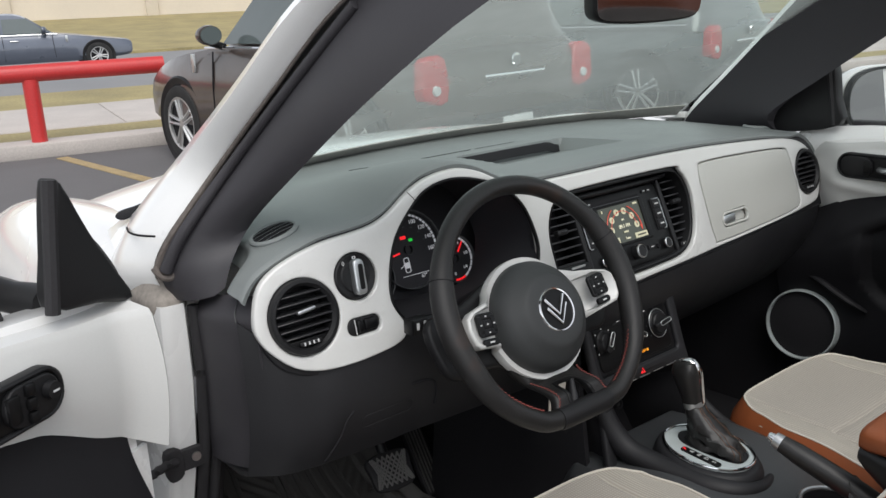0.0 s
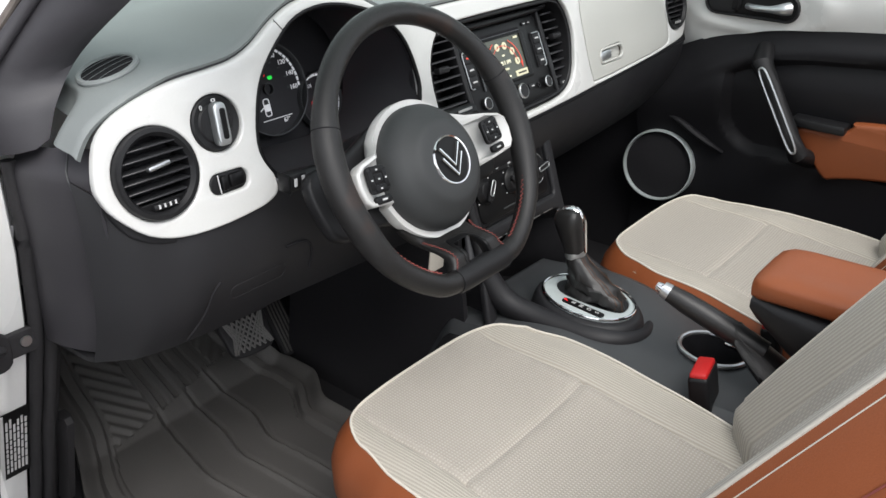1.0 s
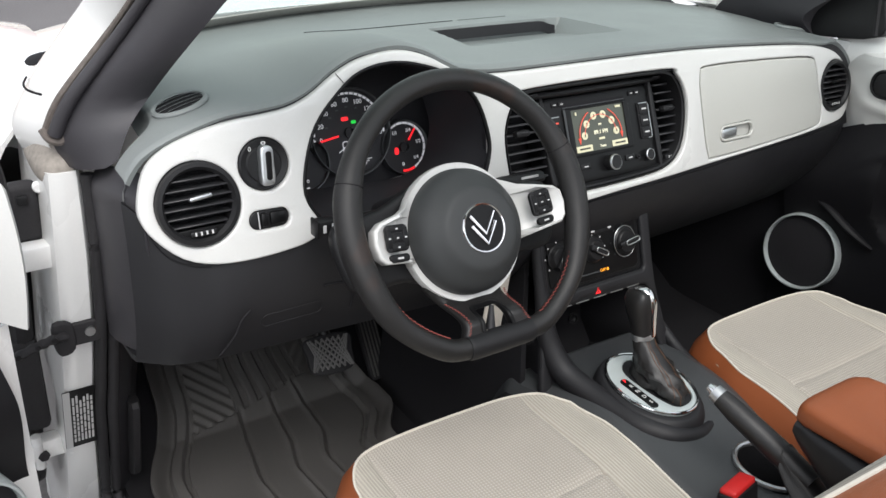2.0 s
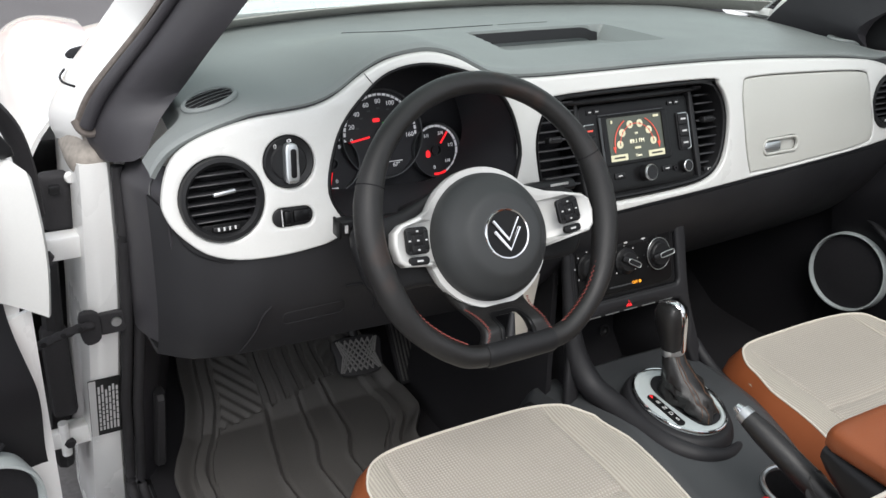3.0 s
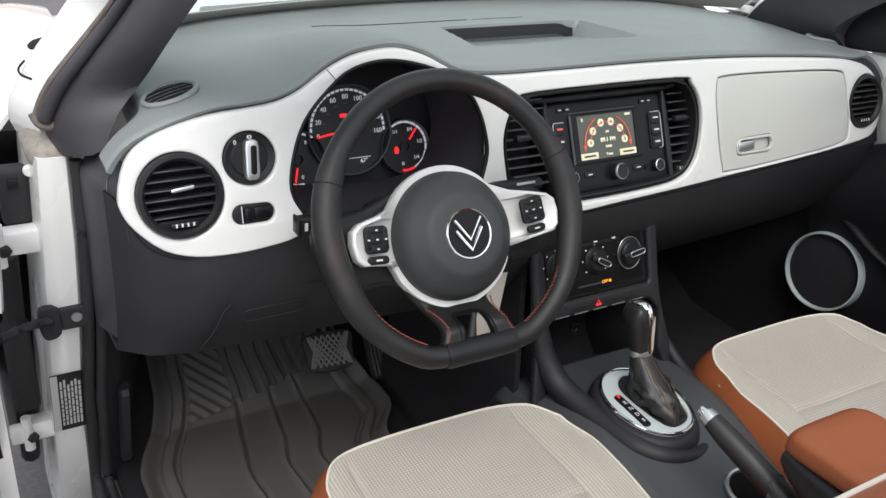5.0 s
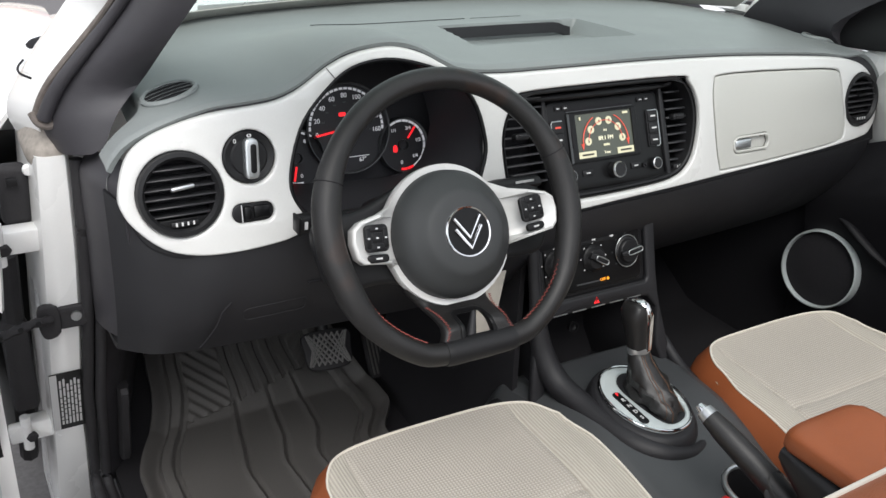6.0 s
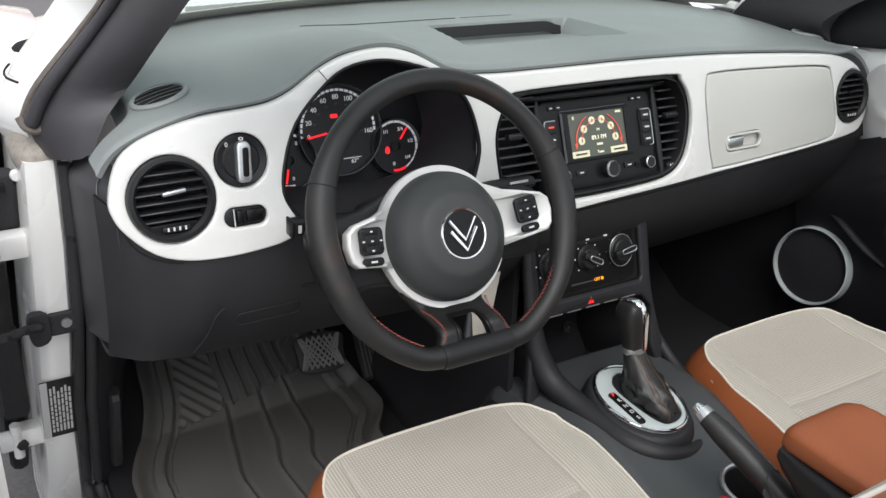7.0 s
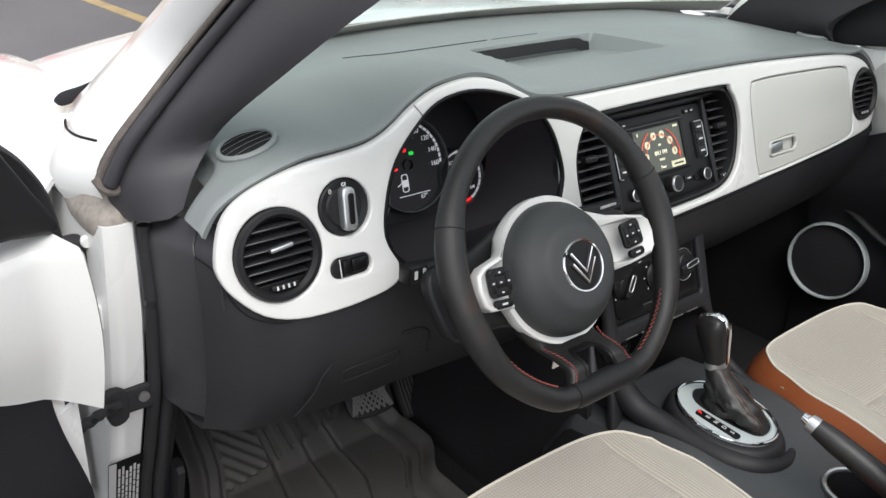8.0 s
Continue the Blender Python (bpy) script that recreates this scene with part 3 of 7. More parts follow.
gh = part("latch", plate([rrect(0, 0, 0.093, 0.029, 0.0135), rrect(-0.001, 0, 0.082, 0.020, 0.0098)], 0.007, 0.002, m @ Matrix.Translation((0, -0.006, 0))), M_GLOVE, dash)
part("latch_bed", plate([rrect(0, 0, 0.086, 0.024, 0.011)], 0.004, 0.001, m @ Matrix.Translation((0, 0.003, 0))), M_GLOVE, gh)
part("latch_button", box(0.040, 0.010, 0.018, (-0.020, 0.000, 0), 0.004, 3, m), M_SILVER, gh, "satin silver button")

# instrument cluster
GM = Matrix.Translation((-0.352, 1.142, 0.905)) @ pose(0, 0, 0, -17)
cl = thing("instrument_cluster", "black instrument cluster with three dials and red needles", "instrument cluster", (-0.36, 1.10, 0.90))
pod = s2(POD + [(-0.47, 0.845), (-0.36, 0.838), (-0.26, 0.845)], 3)
rings = []
for k, (d, sc) in enumerate(((0.004, 1.0), (0.03, 0.985), (0.075, 0.95), (0.125, 0.93))):
    rings.append([(-0.366 + (x + 0.366) * sc, yf(x, z) + d + (0.02 if k > 1 else 0), 0.925 + (z - 0.925) * sc - 0.10 * max(d - 0.03, 0)) for x, z in pod])
part("hood_well", loft(rings, True, False), M_CLUSTER, cl)
part("bezel_ring", tube([(-0.366 + (x + 0.366) * 0.992, yf(x, z) - 0.001, 0.925 + (z - 0.925) * 0.992) for x, z in s2(POD + [(-0.47, 0.845), (-0.36, 0.838), (-0.26, 0.845)], 4)], 0.0035, 8, True, up=(0, 1, 0)), M_BLACK, cl)
part("dial_plate", plate([s2([(-0.165, -0.06), (-0.155, 0.03), (-0.10, 0.11), (0, 0.135), (0.10, 0.11), (0.150, 0.03), (0.155, -0.06), (0, -0.085)])], 0.01, 0.002, GM @ Matrix.Translation((0, 0.012, 0))), M_CLUSTER, cl)


def gauge(cx, cz, r, a0, a1, blocks, needle, labels, size, proud, hub=0.008):
    """A dial with a thin ring, a pale band of blocks, numerals and a needle."""
    mm = GM @ Matrix.Translation((cx, 0, cz))
    g = part("dial", lathe([(r - 0.0012, proud - 0.003), (r - 0.0010, proud), (r + 0.0006, proud + 0.0004), (r + 0.0012, proud - 0.002), (r + 0.0012, -0.006), (r - 0.0012, -0.006)], 64, mm @ FACE), M_TUNNEL, cl)
    part("face", lathe([(0, -0.006), (r - 0.001, -0.006), (r - 0.001, 0.0), (0, 0.0)], 40, mm @ FACE), M_CLUSTER, g)
    step = (a1 - a0) / blocks
    rt = r * 0.86
    for k in range(blocks):
        b0, b1 = radians(a0 + step * k + 0.9), radians(a0 + step * (k + 1) - 0.9)
        o = [(rt * math.sin(b0 + (b1 - b0) * i / 3), rt * math.cos(b0 + (b1 - b0) * i / 3)) for i in range(4)]
        o += [((rt + 0.0034) * math.sin(b1 + (b0 - b1) * i / 3), (rt + 0.0034) * math.cos(b1 + (b0 - b1) * i / 3)) for i in range(4)]
        part("tick", plate([o], 0.0008, 0, mm @ Matrix.Translation((0, -0.0012, 0))), M_GLOWR if (cx > 0.05 and k >= blocks - 2) else M_GLOWW, g)
    for k, t in enumerate(labels):
        a = radians(a0 + (a1 - a0) * k / max(len(labels) - 1, 1))
        rl_ = rt - 0.0085
        part("numeral", words(t, size, mm @ Matrix.Translation((math.sin(a) * rl_, -0.001, math.cos(a) * rl_))), M_GLOWW, g)
        if cx == SPEED[0] and k:
            part("minor_mark", box(0.0045, 0.0006, 0.0022, (math.sin(a) * (rl_ - 0.010), -0.001, math.cos(a) * (rl_ - 0.010)), 0, 1, mm), M_TUNNEL, g)
    part("hub", lathe([(hub - 0.0012, 0.0), (hub - 0.0012, 0.005), (hub, 0.005), (hub, 0.0)], 28, mm @ FACE), M_SATIN, g)
    part("hub_ring", lathe([(hub - 0.0004, 0.0046), (hub - 0.0002, 0.0054), (hub + 0.0004, 0.0054), (hub + 0.0005, 0.0046)], 28, mm @ FACE), M_TUNNEL, g)
    part("needle", box(0.0030, 0.0012, r * 0.52, (0, -0.004, r * 0.56), 0.0005, 1, mm @ pose(0, 0, 0, 0, needle, 0)), M_GLOWR, g, "glowing red needle")
    return g


SPEED = (-0.0095, 0.0)
sp = gauge(*SPEED, 0.0665, -97, 97, 26, -98, ["0", "20", "40", "60", "80", "100", "120", "140", "160"], 0.0098, 0.010)
gauge(0.082, -0.035, 0.0415, -32, 190, 13, 39, ["1/1", "3/4", "1/2", "1/4", "0"], 0.0078, 0.007)
gauge(-0.093, -0.035, 0.0415, -190, 32, 13, -166, ["0", "", "", "", "8"], 0.0078, 0.007)
LAMP = GM @ Matrix.Translation((0, -0.0012, 0))
part("warning_lamp", plate([rrect(-0.0146, 0.0212, 0.0115, 0.0058, 0.002)], 0.001, 0, LAMP), M_GLOWR, sp, "glowing red warning lamp")
part("warning_lamp", plate([rrect(-0.0004, 0.0150, 0.0080, 0.0050, 0.002)], 0.001, 0, LAMP), M_GLOWG, sp, "glowing green indicator")
part("warning_lamp", plate([s2([(0.0650, -0.0445), (0.0710, -0.0445), (0.0715, -0.037), (0.0682, -0.034), (0.0650, -0.037)], 3)], 0.001, 0, LAMP), M_GLOWR, sp, "glowing red warning lamp")
part("display_line", box(0.054, 0.0008, 0.0010, (-0.004, -0.001, -0.0432), 0, 1, GM), M_GLOWW, sp)
part("temperature", words("67°", 0.0088, GM @ Matrix.Translation((0.0120, -0.001, -0.0487))), M_GLOWW, sp)
for o in (rrect(-0.018, -0.025, 0.0115, 0.026, 0.004), rrect(-0.018, -0.0255, 0.0095, 0.010, 0.001)):
    part("door_open_sign", plate([o, grown(o, -0.0014)], 0.0008, 0, LAMP), M_GLOWW, sp)
part("door_open_sign", plate([[(-0.0235, -0.023), (-0.031, -0.027), (-0.031, -0.0285), (-0.0235, -0.0245)]], 0.0008, 0, LAMP), M_GLOWW, sp)

# ---- centre stack ----
st = thing("radio_unit", "black car radio with small lit colour display and silver-ringed knobs", "radio", (0, 0.96, 0.83))
bez_in = grown(bezel_o, -0.009)
part("surround", plate([grown(bezel_o, -0.001), bez_in], 0.012, 0.003, warp=on_face(-0.002), cuts=12), M_SATIN, st)
part("well", loft([[(x * k, yf(x, z) + d, 0.905 + (z - 0.905) * k) for x, z in bez_in] for d, k in ((0.0045, 1.0), (0.03, 0.985), (0.075, 0.97))], True, False), M_SATIN, st)
part("well_back", plate([grown(bezel_o, -0.004)], 0.006, 0, warp=on_face(-0.072)), M_CARPET, st)
# its front leans back more than the panel round it
R2 = Matrix.Translation((0.004, 0.9945, 0.908)) @ pose(0, 0, 0, -24)
XC = 0.0145
part("hood", plate([s2([(XC - 0.133, 0.0645), (XC + 0.118, 0.0645), (XC + 0.113, 0.0555), (XC - 0.128, 0.0555)], 3)], 0.040, 0.004, R2 @ Matrix.Translation((0, -0.007, 0))), M_SATIN, st)
face = part("front", plate([rrect(XC, -0.0165, 0.226, 0.142, 0.012)], 0.050, 0.004, R2 @ Matrix.Translation((0, 0.0008, 0))), M_BLACK, st)
for sx in (-1, 1):
    part("cheek", plate([s2([(XC + sx * 0.1135, 0.052), (XC + sx * 0.122, 0.046), (XC + sx * 0.1225, -0.072), (XC + sx * 0.1135, -0.084)], 3)], 0.045, 0.003, R2 @ Matrix.Translation((0, -0.004, 0))), M_SATIN, st)
part("disc_slot", plate([rrect(XC - 0.010, 0.0385, 0.134, 0.0042, 0.0015)], 0.0016, 0, R2), M_CARPET, face)
part("slot_lip", box(0.132, 0.0016, 0.0012, (XC - 0.010, -0.0004, 0.0357), 0, 1, R2), M_TUNNEL, face)
for x in (-0.0765, -0.0625, 0.0885, 0.1015):
    part("button", box(0.0115, 0.003, 0.0072, (x, 0, 0.0424), 0.001, 2, R2), M_SATIN, face)
    part("mark", box(0.005, 0.0008, 0.0018, (x, -0.0018, 0.0424), 0, 1, R2), M_INK, face)
for sx in (-0.0820, 0.1095):
    part("column_bed", plate([rrect(sx, -0.0055, 0.0235, 0.0605, 0.003)], 0.003, 0.0006, R2 @ Matrix.Translation((0, -0.0014, 0))), M_SATIN, face)
    e = 0.0115 if sx > 0 else -0.0115
    edge = [R2 @ Vector((sx - e * 0.8, -0.0024, 0.0235)), R2 @ Vector((sx + e * 0.75, -0.0024, 0.0235)), R2 @ Vector((sx + e, -0.0024, 0.0205)), R2 @ Vector((sx + e, -0.0024, -0.0320)), R2 @ Vector((sx + e * 0.75, -0.0024, -0.0348)), R2 @ Vector((sx + e * 0.3, -0.0024, -0.0348))]
    blk = part("column_edge", tube(edge, 0.0009, 6), M_SILVER, face, "satin silver edging")
    for k in range(3):
        part("button", box(0.0200, 0.004, 0.0178, (sx, -0.0018, 0.0140 - 0.0192 * k), 0.0015, 2, R2), M_SATIN, blk)
        part("mark", box(0.0100, 0.0008, 0.0026, (sx, -0.0042, 0.0140 - 0.0192 * k), 0, 1, R2), M_ICONR if (sx < 0 and k == 0) else M_INK, blk)
part("display_frame", plate([rrect(0.0075, -0.0055, 0.140, 0.078, 0.005), rrect(0.0100, -0.0045, 0.1130, 0.0690, 0.002)], 0.0045, 0.001, R2 @ Matrix.Translation((0, -0.0022, 0))), M_BLACK, face)
part("frame_slope", loft([[R2 @ Vector(p) for p in q] for q in (((-0.0625, -0.0030, 0.033), (-0.0625, -0.0030, -0.044), (-0.0625, 0.0, -0.044), (-0.0625, 0.0, 0.033)), ((-0.0470, -0.0004, 0.030), (-0.0470, -0.0004, -0.039), (-0.0470, 0.002, -0.039), (-0.0470, 0.002, 0.030)))]), M_TUNNEL, face)
part("card_slot", box(0.0030, 0.002, 0.0300, (-0.0555, -0.0022, -0.006), 0, 1, R2), M_CARPET, face)
part("display", plate([rrect(0.0100, -0.0045, 0.1130, 0.0690, 0.001)], 0.002, 0, R2 @ Matrix.Translation((0, 0.0004, 0))), M_SCREEN, face, "lit radio display")
SM = R2 @ Matrix.Translation((0.0100, -0.0008, -0.0045))
for k in range(6):
    a = radians((-84, -52, -17, 17, 52, 84)[k])
    dsc = part("icon", plate([circ(0.0345 * math.sin(a), -0.0120 + 0.0345 * math.cos(a), 0.0062, n=20)], 0.0008, 0, SM), M_ICON, face)
    part("icon_mark", box(0.0016, 0.0004, 0.0042, (0.0345 * math.sin(a), -0.0008, -0.0120 + 0.0345 * math.cos(a)), 0, 1, SM), M_INKD, dsc)
for rad_, r0, r1 in ((0.0345, -80, 80), (0.0455, -92, -28)):
    arc = [Vector((rad_ * math.sin(radians(r0 + (r1 - r0) * i / 24)), -0.0006, -0.0125 + rad_ * math.cos(radians(r0 + (r1 - r0) * i / 24)))) for i in range(25)]
    part("icon_arc", tube([SM @ p for p in arc], 0.0005 if r1 > 0 else 0.0008, 6), M_ICONR, face)
    if r1 < 0:
        part("icon_arc", tube([SM @ Vector((-p.x, p.y, p.z)) for p in arc], 0.0008, 6), M_ICONR, face)
for sx in (-1, 1):
    part("icon_arrow", plate([[(sx * 0.0455 - 0.0030, -0.011), (sx * 0.0455 + 0.0030, -0.011), (sx * 0.0455, -0.021)]], 0.0008, 0, SM), M_ICONR, face)
    part("softkey", plate([rrect(sx * 0.0385, -0.0285, 0.0335, 0.0098, 0.001)], 0.0008, 0, SM), M_ICON, face)
    part("softkey_bar", box(0.022, 0.0006, 0.0025, (sx * 0.0385, -0.0007, -0.0285), 0, 1, SM), M_INKD, face)
part("display_word", words("89.1 FM", 0.0092, SM @ Matrix.Translation((0, -0.0006, -0.006))), M_TEXT, face)
part("display_word", words("FM", 0.0048, SM @ Matrix.Translation((0, -0.0006, 0.006))), M_TEXT, face)
part("display_bar", box(0.012, 0.0006, 0.0035, (0, -0.0006, -0.0165), 0, 1, SM), M_ICON, face)
part("display_word", words("Tune", 0.0062, SM @ Matrix.Translation((0.0, -0.0006, -0.0285))), M_TEXT, face)
part("display_bar", box(0.011, 0.0006, 0.0035, (0.044, -0.0006, 0.030), 0, 1, SM), M_ICON, face)
part("display_bar", box(0.003, 0.0006, 0.0050, (-0.047, -0.0006, 0.028), 0, 1, SM), M_ICON, face)


def knob(parent, mm, r, h, name="knob"):
    k = part(name, lathe([(0, 0), (r * 1.02, 0), (r, h * 0.8), (r * 0.9, h), (0, h)], 32, mm @ FACE), M_SATIN, parent)
    part("chrome_ring", lathe([(r * 0.86, h * 0.98), (r * 0.90, h * 1.08), (r * 1.02, h * 0.98), (r * 1.04, h * 0.86), (r * 0.9, h * 0.86)], 32, mm @ FACE), M_SILVER, k, "satin silver ring")
    return k


knob(face, R2 @ Matrix.Translation((0.0200, 0, -0.0626)), 0.0125, 0.015)
knob(face, R2 @ Matrix.Translation((0.1067, 0, -0.0624)), 0.0095, 0.007)
knob(face, R2 @ Matrix.Translation((-0.0680, 0, -0.0624)), 0.0095, 0.007)
for x in (-0.033, 0.065):
    b_ = part("button", box(0.020, 0.003, 0.009, (x, 0, -0.061), 0.001, 2, R2), M_SATIN, face)
    part("mark", box(0.008, 0.0008, 0.0018, (x, -0.0018, -0.061), 0, 1, R2), M_INK, b_)
part("socket", lathe([(0.002, 0), (0.002, 0.002), (0.004, 0.002), (0.004, 0)], 20, R2 @ Matrix.Translation((0.0835, 0, -0.063)) @ FACE), M_CARPET, face)


def side_vent(s):
    v = thing("centre_air_vent", "black rectangular air vent with horizontal slats beside the radio", "air vent", (s * 0.155, 0.97, 0.905), "centre dashboard vents")
    VM = Matrix.Translation((0.004, 0.9960, 0.908)) @ pose(0, 0, 0, -20)
    x_in = 0.138 if s > 0 else 0.110
    for k in range(10):
        z = -0.062 + 0.0138 * k
        x_out = 0.184 - 0.030 * smooth(0.030, 0.068, z) - 0.026 * smooth(-0.035, -0.066, z)
        part("slat", box(x_out - x_in, 0.020, 0.0030, (s * (x_out + x_in) / 2, 0.004, z), 0.001, 1, VM @ Matrix.Translation((0, 0, 0))), M_SLAT, v)
    tab = part("tab", box(0.026, 0.014, 0.0100, (s * 0.156, -0.010, 0.008), 0.0035, 2, VM), M_SATIN, v)
    part("tab_ridge", box(0.016, 0.006, 0.0022, (s * 0.156, -0.0165, 0.0095), 0.001, 1, VM), M_SLAT, tab)
    wh = part("thumb_wheel", box(0.026, 0.012, 0.009, (s * 0.156, -0.004, -0.0735), 0.002, 2, VM), M_SATIN, v)
    for k in range(3):
        part("mark", box(0.0016, 0.001, 0.004, (s * 0.156 - 0.005 + 0.005 * k, -0.0104, -0.0735), 0, 1, VM), M_INK, wh)


side_vent(-1)
side_vent(1)

cons = thing("centre_console", "charcoal centre console with open cubby and climate controls", "centre console", (0, 0.8, 0.3))
CM = Matrix.Translation((0.0, 0.943, 0.69)) @ pose(0, 0, 0, -19)
mouth = s2([(-0.108, -0.064), (0.100, -0.064), (0.112, -0.150), (0.112, -0.230), (-0.118, -0.230), (-0.118, -0.150)], 3)
part("stack_frame", plate([s2([(-0.122, 0.118), (0.106, 0.118), (0.122, 0.098), (0.124, 0.040), (0.124, -0.060), (0.142, -0.160), (0.158, -0.250), (0.10, -0.262), (-0.10, -0.262), (-0.158, -0.250), (-0.148, -0.160), (-0.132, -0.060), (-0.132, 0.04), (-0.132, 0.098)], 3), rrect(-0.005, 0.033, 0.214, 0.140, 0.010), mouth], 0.014, 0.005, CM @ Matrix.Translation((0, -0.004, 0))), M_TRIM, cons)
part("cubby", loft([[CM @ Vector((x * k, d, -0.14 + (z + 0.14) * k)) for x, z in mouth] for d, k in ((0.0, 1.0), (0.10, 0.96), (0.19, 0.9))], True, False), M_CARPET, cons)
part("cubby_back", plate([rrect(0, -0.14, 0.26, 0.20, 0.01)], 0.01, 0, CM @ Matrix.Translation((0, 0.18, 0))), M_CARPET, cons)
part("charging_socket", lathe([(0.004, 0.0), (0.009, 0.0), (0.011, 0.006), (0.008, 0.006), (0.007, 0.002)], 24, CM @ Matrix.Translation((0.030, 0.12, -0.125)) @ FACE), M_SATIN, cons)
for s in (-1, 1):
    def flank(u, v, s=s):
        y = 1.35 - (0.36 + 0.12 * v) * u
        return Vector((s * (0.116 + 0.060 * v), y, 0.79 - 0.54 * v))
    part("flank", sheet(flank, 6, 6, 0.01), M_CARPET, cons)

# climate panel
cp = thing("climate_panel", "black climate control panel with three rotary knobs", "control panel", (0.0, 0.943, 0.63))
part("front", plate([rrect(-0.005, 0.033, 0.212, 0.138, 0.009)], 0.012, 0.003, CM @ Matrix.Translation((0, 0.003, 0))), M_SATIN, cp)
part("inner_panel", plate([rrect(-0.007, 0.030, 0.198, 0.118, 0.012)], 0.006, 0.002, CM), M_BLACK, cp)
part("button_bar", plate([rrect(-0.006, 0.0580, 0.100, 0.026, 0.003)], 0.006, 0.001, CM @ Matrix.Translation((0, -0.0010, 0))), M_SATIN, cp)
part("line", box(0.040, 0.0008, 0.0014, (-0.006, -0.0016, 0.0572), 0, 1, CM), M_INK, cp)
for x, z in ((-0.018, 0.0635), (0.004, 0.0655), (-0.006, 0.0505)):
    part("mark", box(0.007, 0.0008, 0.0028, (x, -0.0016, z), 0, 1, CM), M_INK, cp)
for x in (-0.042, 0.030):
    part("seat_heater_sign", plate([s2([(x - 0.004, 0.062), (x - 0.002, 0.062), (x, 0.054), (x + 0.005, 0.053), (x + 0.005, 0.050), (x - 0.002, 0.050)], 2)], 0.0008, 0, CM @ Matrix.Translation((0, -0.0016, 0))), M_INK, cp)
for kx, kz, kr, ka in ((-0.085, 0.0230, 0.0220, 35), (-0.008, 0.0200, 0.0220, 118), (0.061, 0.0210, 0.0250, 82)):
    mm = CM @ Matrix.Translation((kx, 0, kz))
    kn = part("rotary_knob", lathe([(0, 0), (kr, 0), (kr, 0.003), (kr * 0.84, 0.006), (kr * 0.80, 0.010), (kr * 0.70, 0.012), (0, 0.012)], 36, mm @ FACE), M_SATIN, cp)
    if kx > 0.05:
        ring = [mm @ Vector((kr * 0.98 * math.cos(a), -0.004, kr * 1.06 * math.sin(a))) for a in [2 * math.pi * i / 32 for i in range(32)]]
        part("chrome_ring", tube(ring, 0.0007, 6, True, up=(0, 1, 0)), M_SILVER, kn)
    grip = mm @ pose(0, 0, 0, 0, ka, 0)
    part("grip", box(0.0105, 0.008, kr * 1.75, (0, -0.0145, 0), 0.003, 2, grip), M_SATIN, kn)
    loop = [grip @ Vector((0.0042 * math.copysign(abs(math.cos(a)) ** 0.5, math.cos(a)), -0.0188, kr * 0.24 + kr * 0.60 * math.copysign(abs(math.sin(a)) ** 0.5, math.sin(a)))) for a in [2 * math.pi * i / 24 for i in range(24)]]
    part("pointer", tube(loop, 0.0009, 6, True, up=(0, 1, 0)), M_SILVER, kn, "satin silver pointer")
    for k in range(7):
        a = radians(-130 + 260 * k / 6)
        part("mark", box(0.0022, 0.0006, 0.0022, (kx + math.sin(a) * kr * 1.16, -0.0004, kz + math.cos(a) * kr * 1.16), 0, 1, CM), M_INK if kx < 0.05 else M_TUNNEL, kn)
part("line", box(0.050, 0.0008, 0.0022, (-0.020, -0.0008, -0.0185), 0, 1, CM), M_TUNNEL, cp)
part("airbag_lamp", words("OFF", 0.0070, CM @ Matrix.Translation((0.0085, -0.001, -0.0180))), M_GLOWA, cp, "glowing amber lamp")
part("airbag_lamp", plate([circ(0.0195, -0.0180, 0.0026, n=14)], 0.0008, 0, CM @ Matrix.Translation((0, -0.001, 0))), M_GLOWA, cp, "glowing amber lamp")
hz = thing("switch_row", "narrow row of black switches with a red hazard triangle", "switch", (0.01, 0.93, 0.64))
part("strip", plate([rrect(-0.006, -0.0480, 0.212, 0.026, 0.004)], 0.014, 0.003, CM @ Matrix.Translation((0, -0.003, 0))), M_SATIN, hz)
part("hazard_triangle", plate([[(-0.0152, -0.0540), (-0.0038, -0.0540), (-0.0095, -0.0435)], [(-0.0118, -0.0523), (-0.0072, -0.0523), (-0.0095, -0.0478)]], 0.001, 0, CM @ Matrix.Translation((0, -0.0040, 0))), M_GLOWR, hz, "red hazard triangle")
for k in range(5):
    part("line", box(0.028, 0.001, 0.0016, (-0.084 + 0.0385 * k, -0.0036, -0.0592), 0, 1, CM), M_SILVER, hz)


# lower console: a tapering tunnel with an upswept left shoulder
def tunnel(u, v):
    y = 1.0 - 0.78 * u
    wide = 0.135 + 0.035 * smooth(0.75, 1.0, y) - 0.022 * smooth(0.75, 0.35, y)
    top = 0.505 + 0.028 * smooth(0.58, 0.78, y) - 0.02 * smooth(0.78, 0.95, y) - 0.09 * smooth(0.945, 1.01, y)
    prof = [(-1.25, 0.24), (-1.06, 0.40), (-1.02, top - 0.03), (-0.97, top - 0.008), (-0.85, top), (-0.4, top + 0.002), (0, top + 0.003), (0.4, top + 0.002), (0.85, top), (0.97, top - 0.008), (1.02, top - 0.03), (1.06, 0.40), (1.25, 0.24)]
    k = v * (len(prof) - 1)
    i = min(int(k), len(prof) - 2)
    f = k - i
    a, b = prof[i], prof[i + 1]
    x, z = a[0] + (b[0] - a[0]) * f, a[1] + (b[1] - a[1]) * f
    hole = math.hypot((x * wide - 0.028) / 0.046, (y - 0.572) / 0.052)
    if hole < 1 and z > 0.48:
        z -= 0.085
    return Vector((x * wide, y, z))


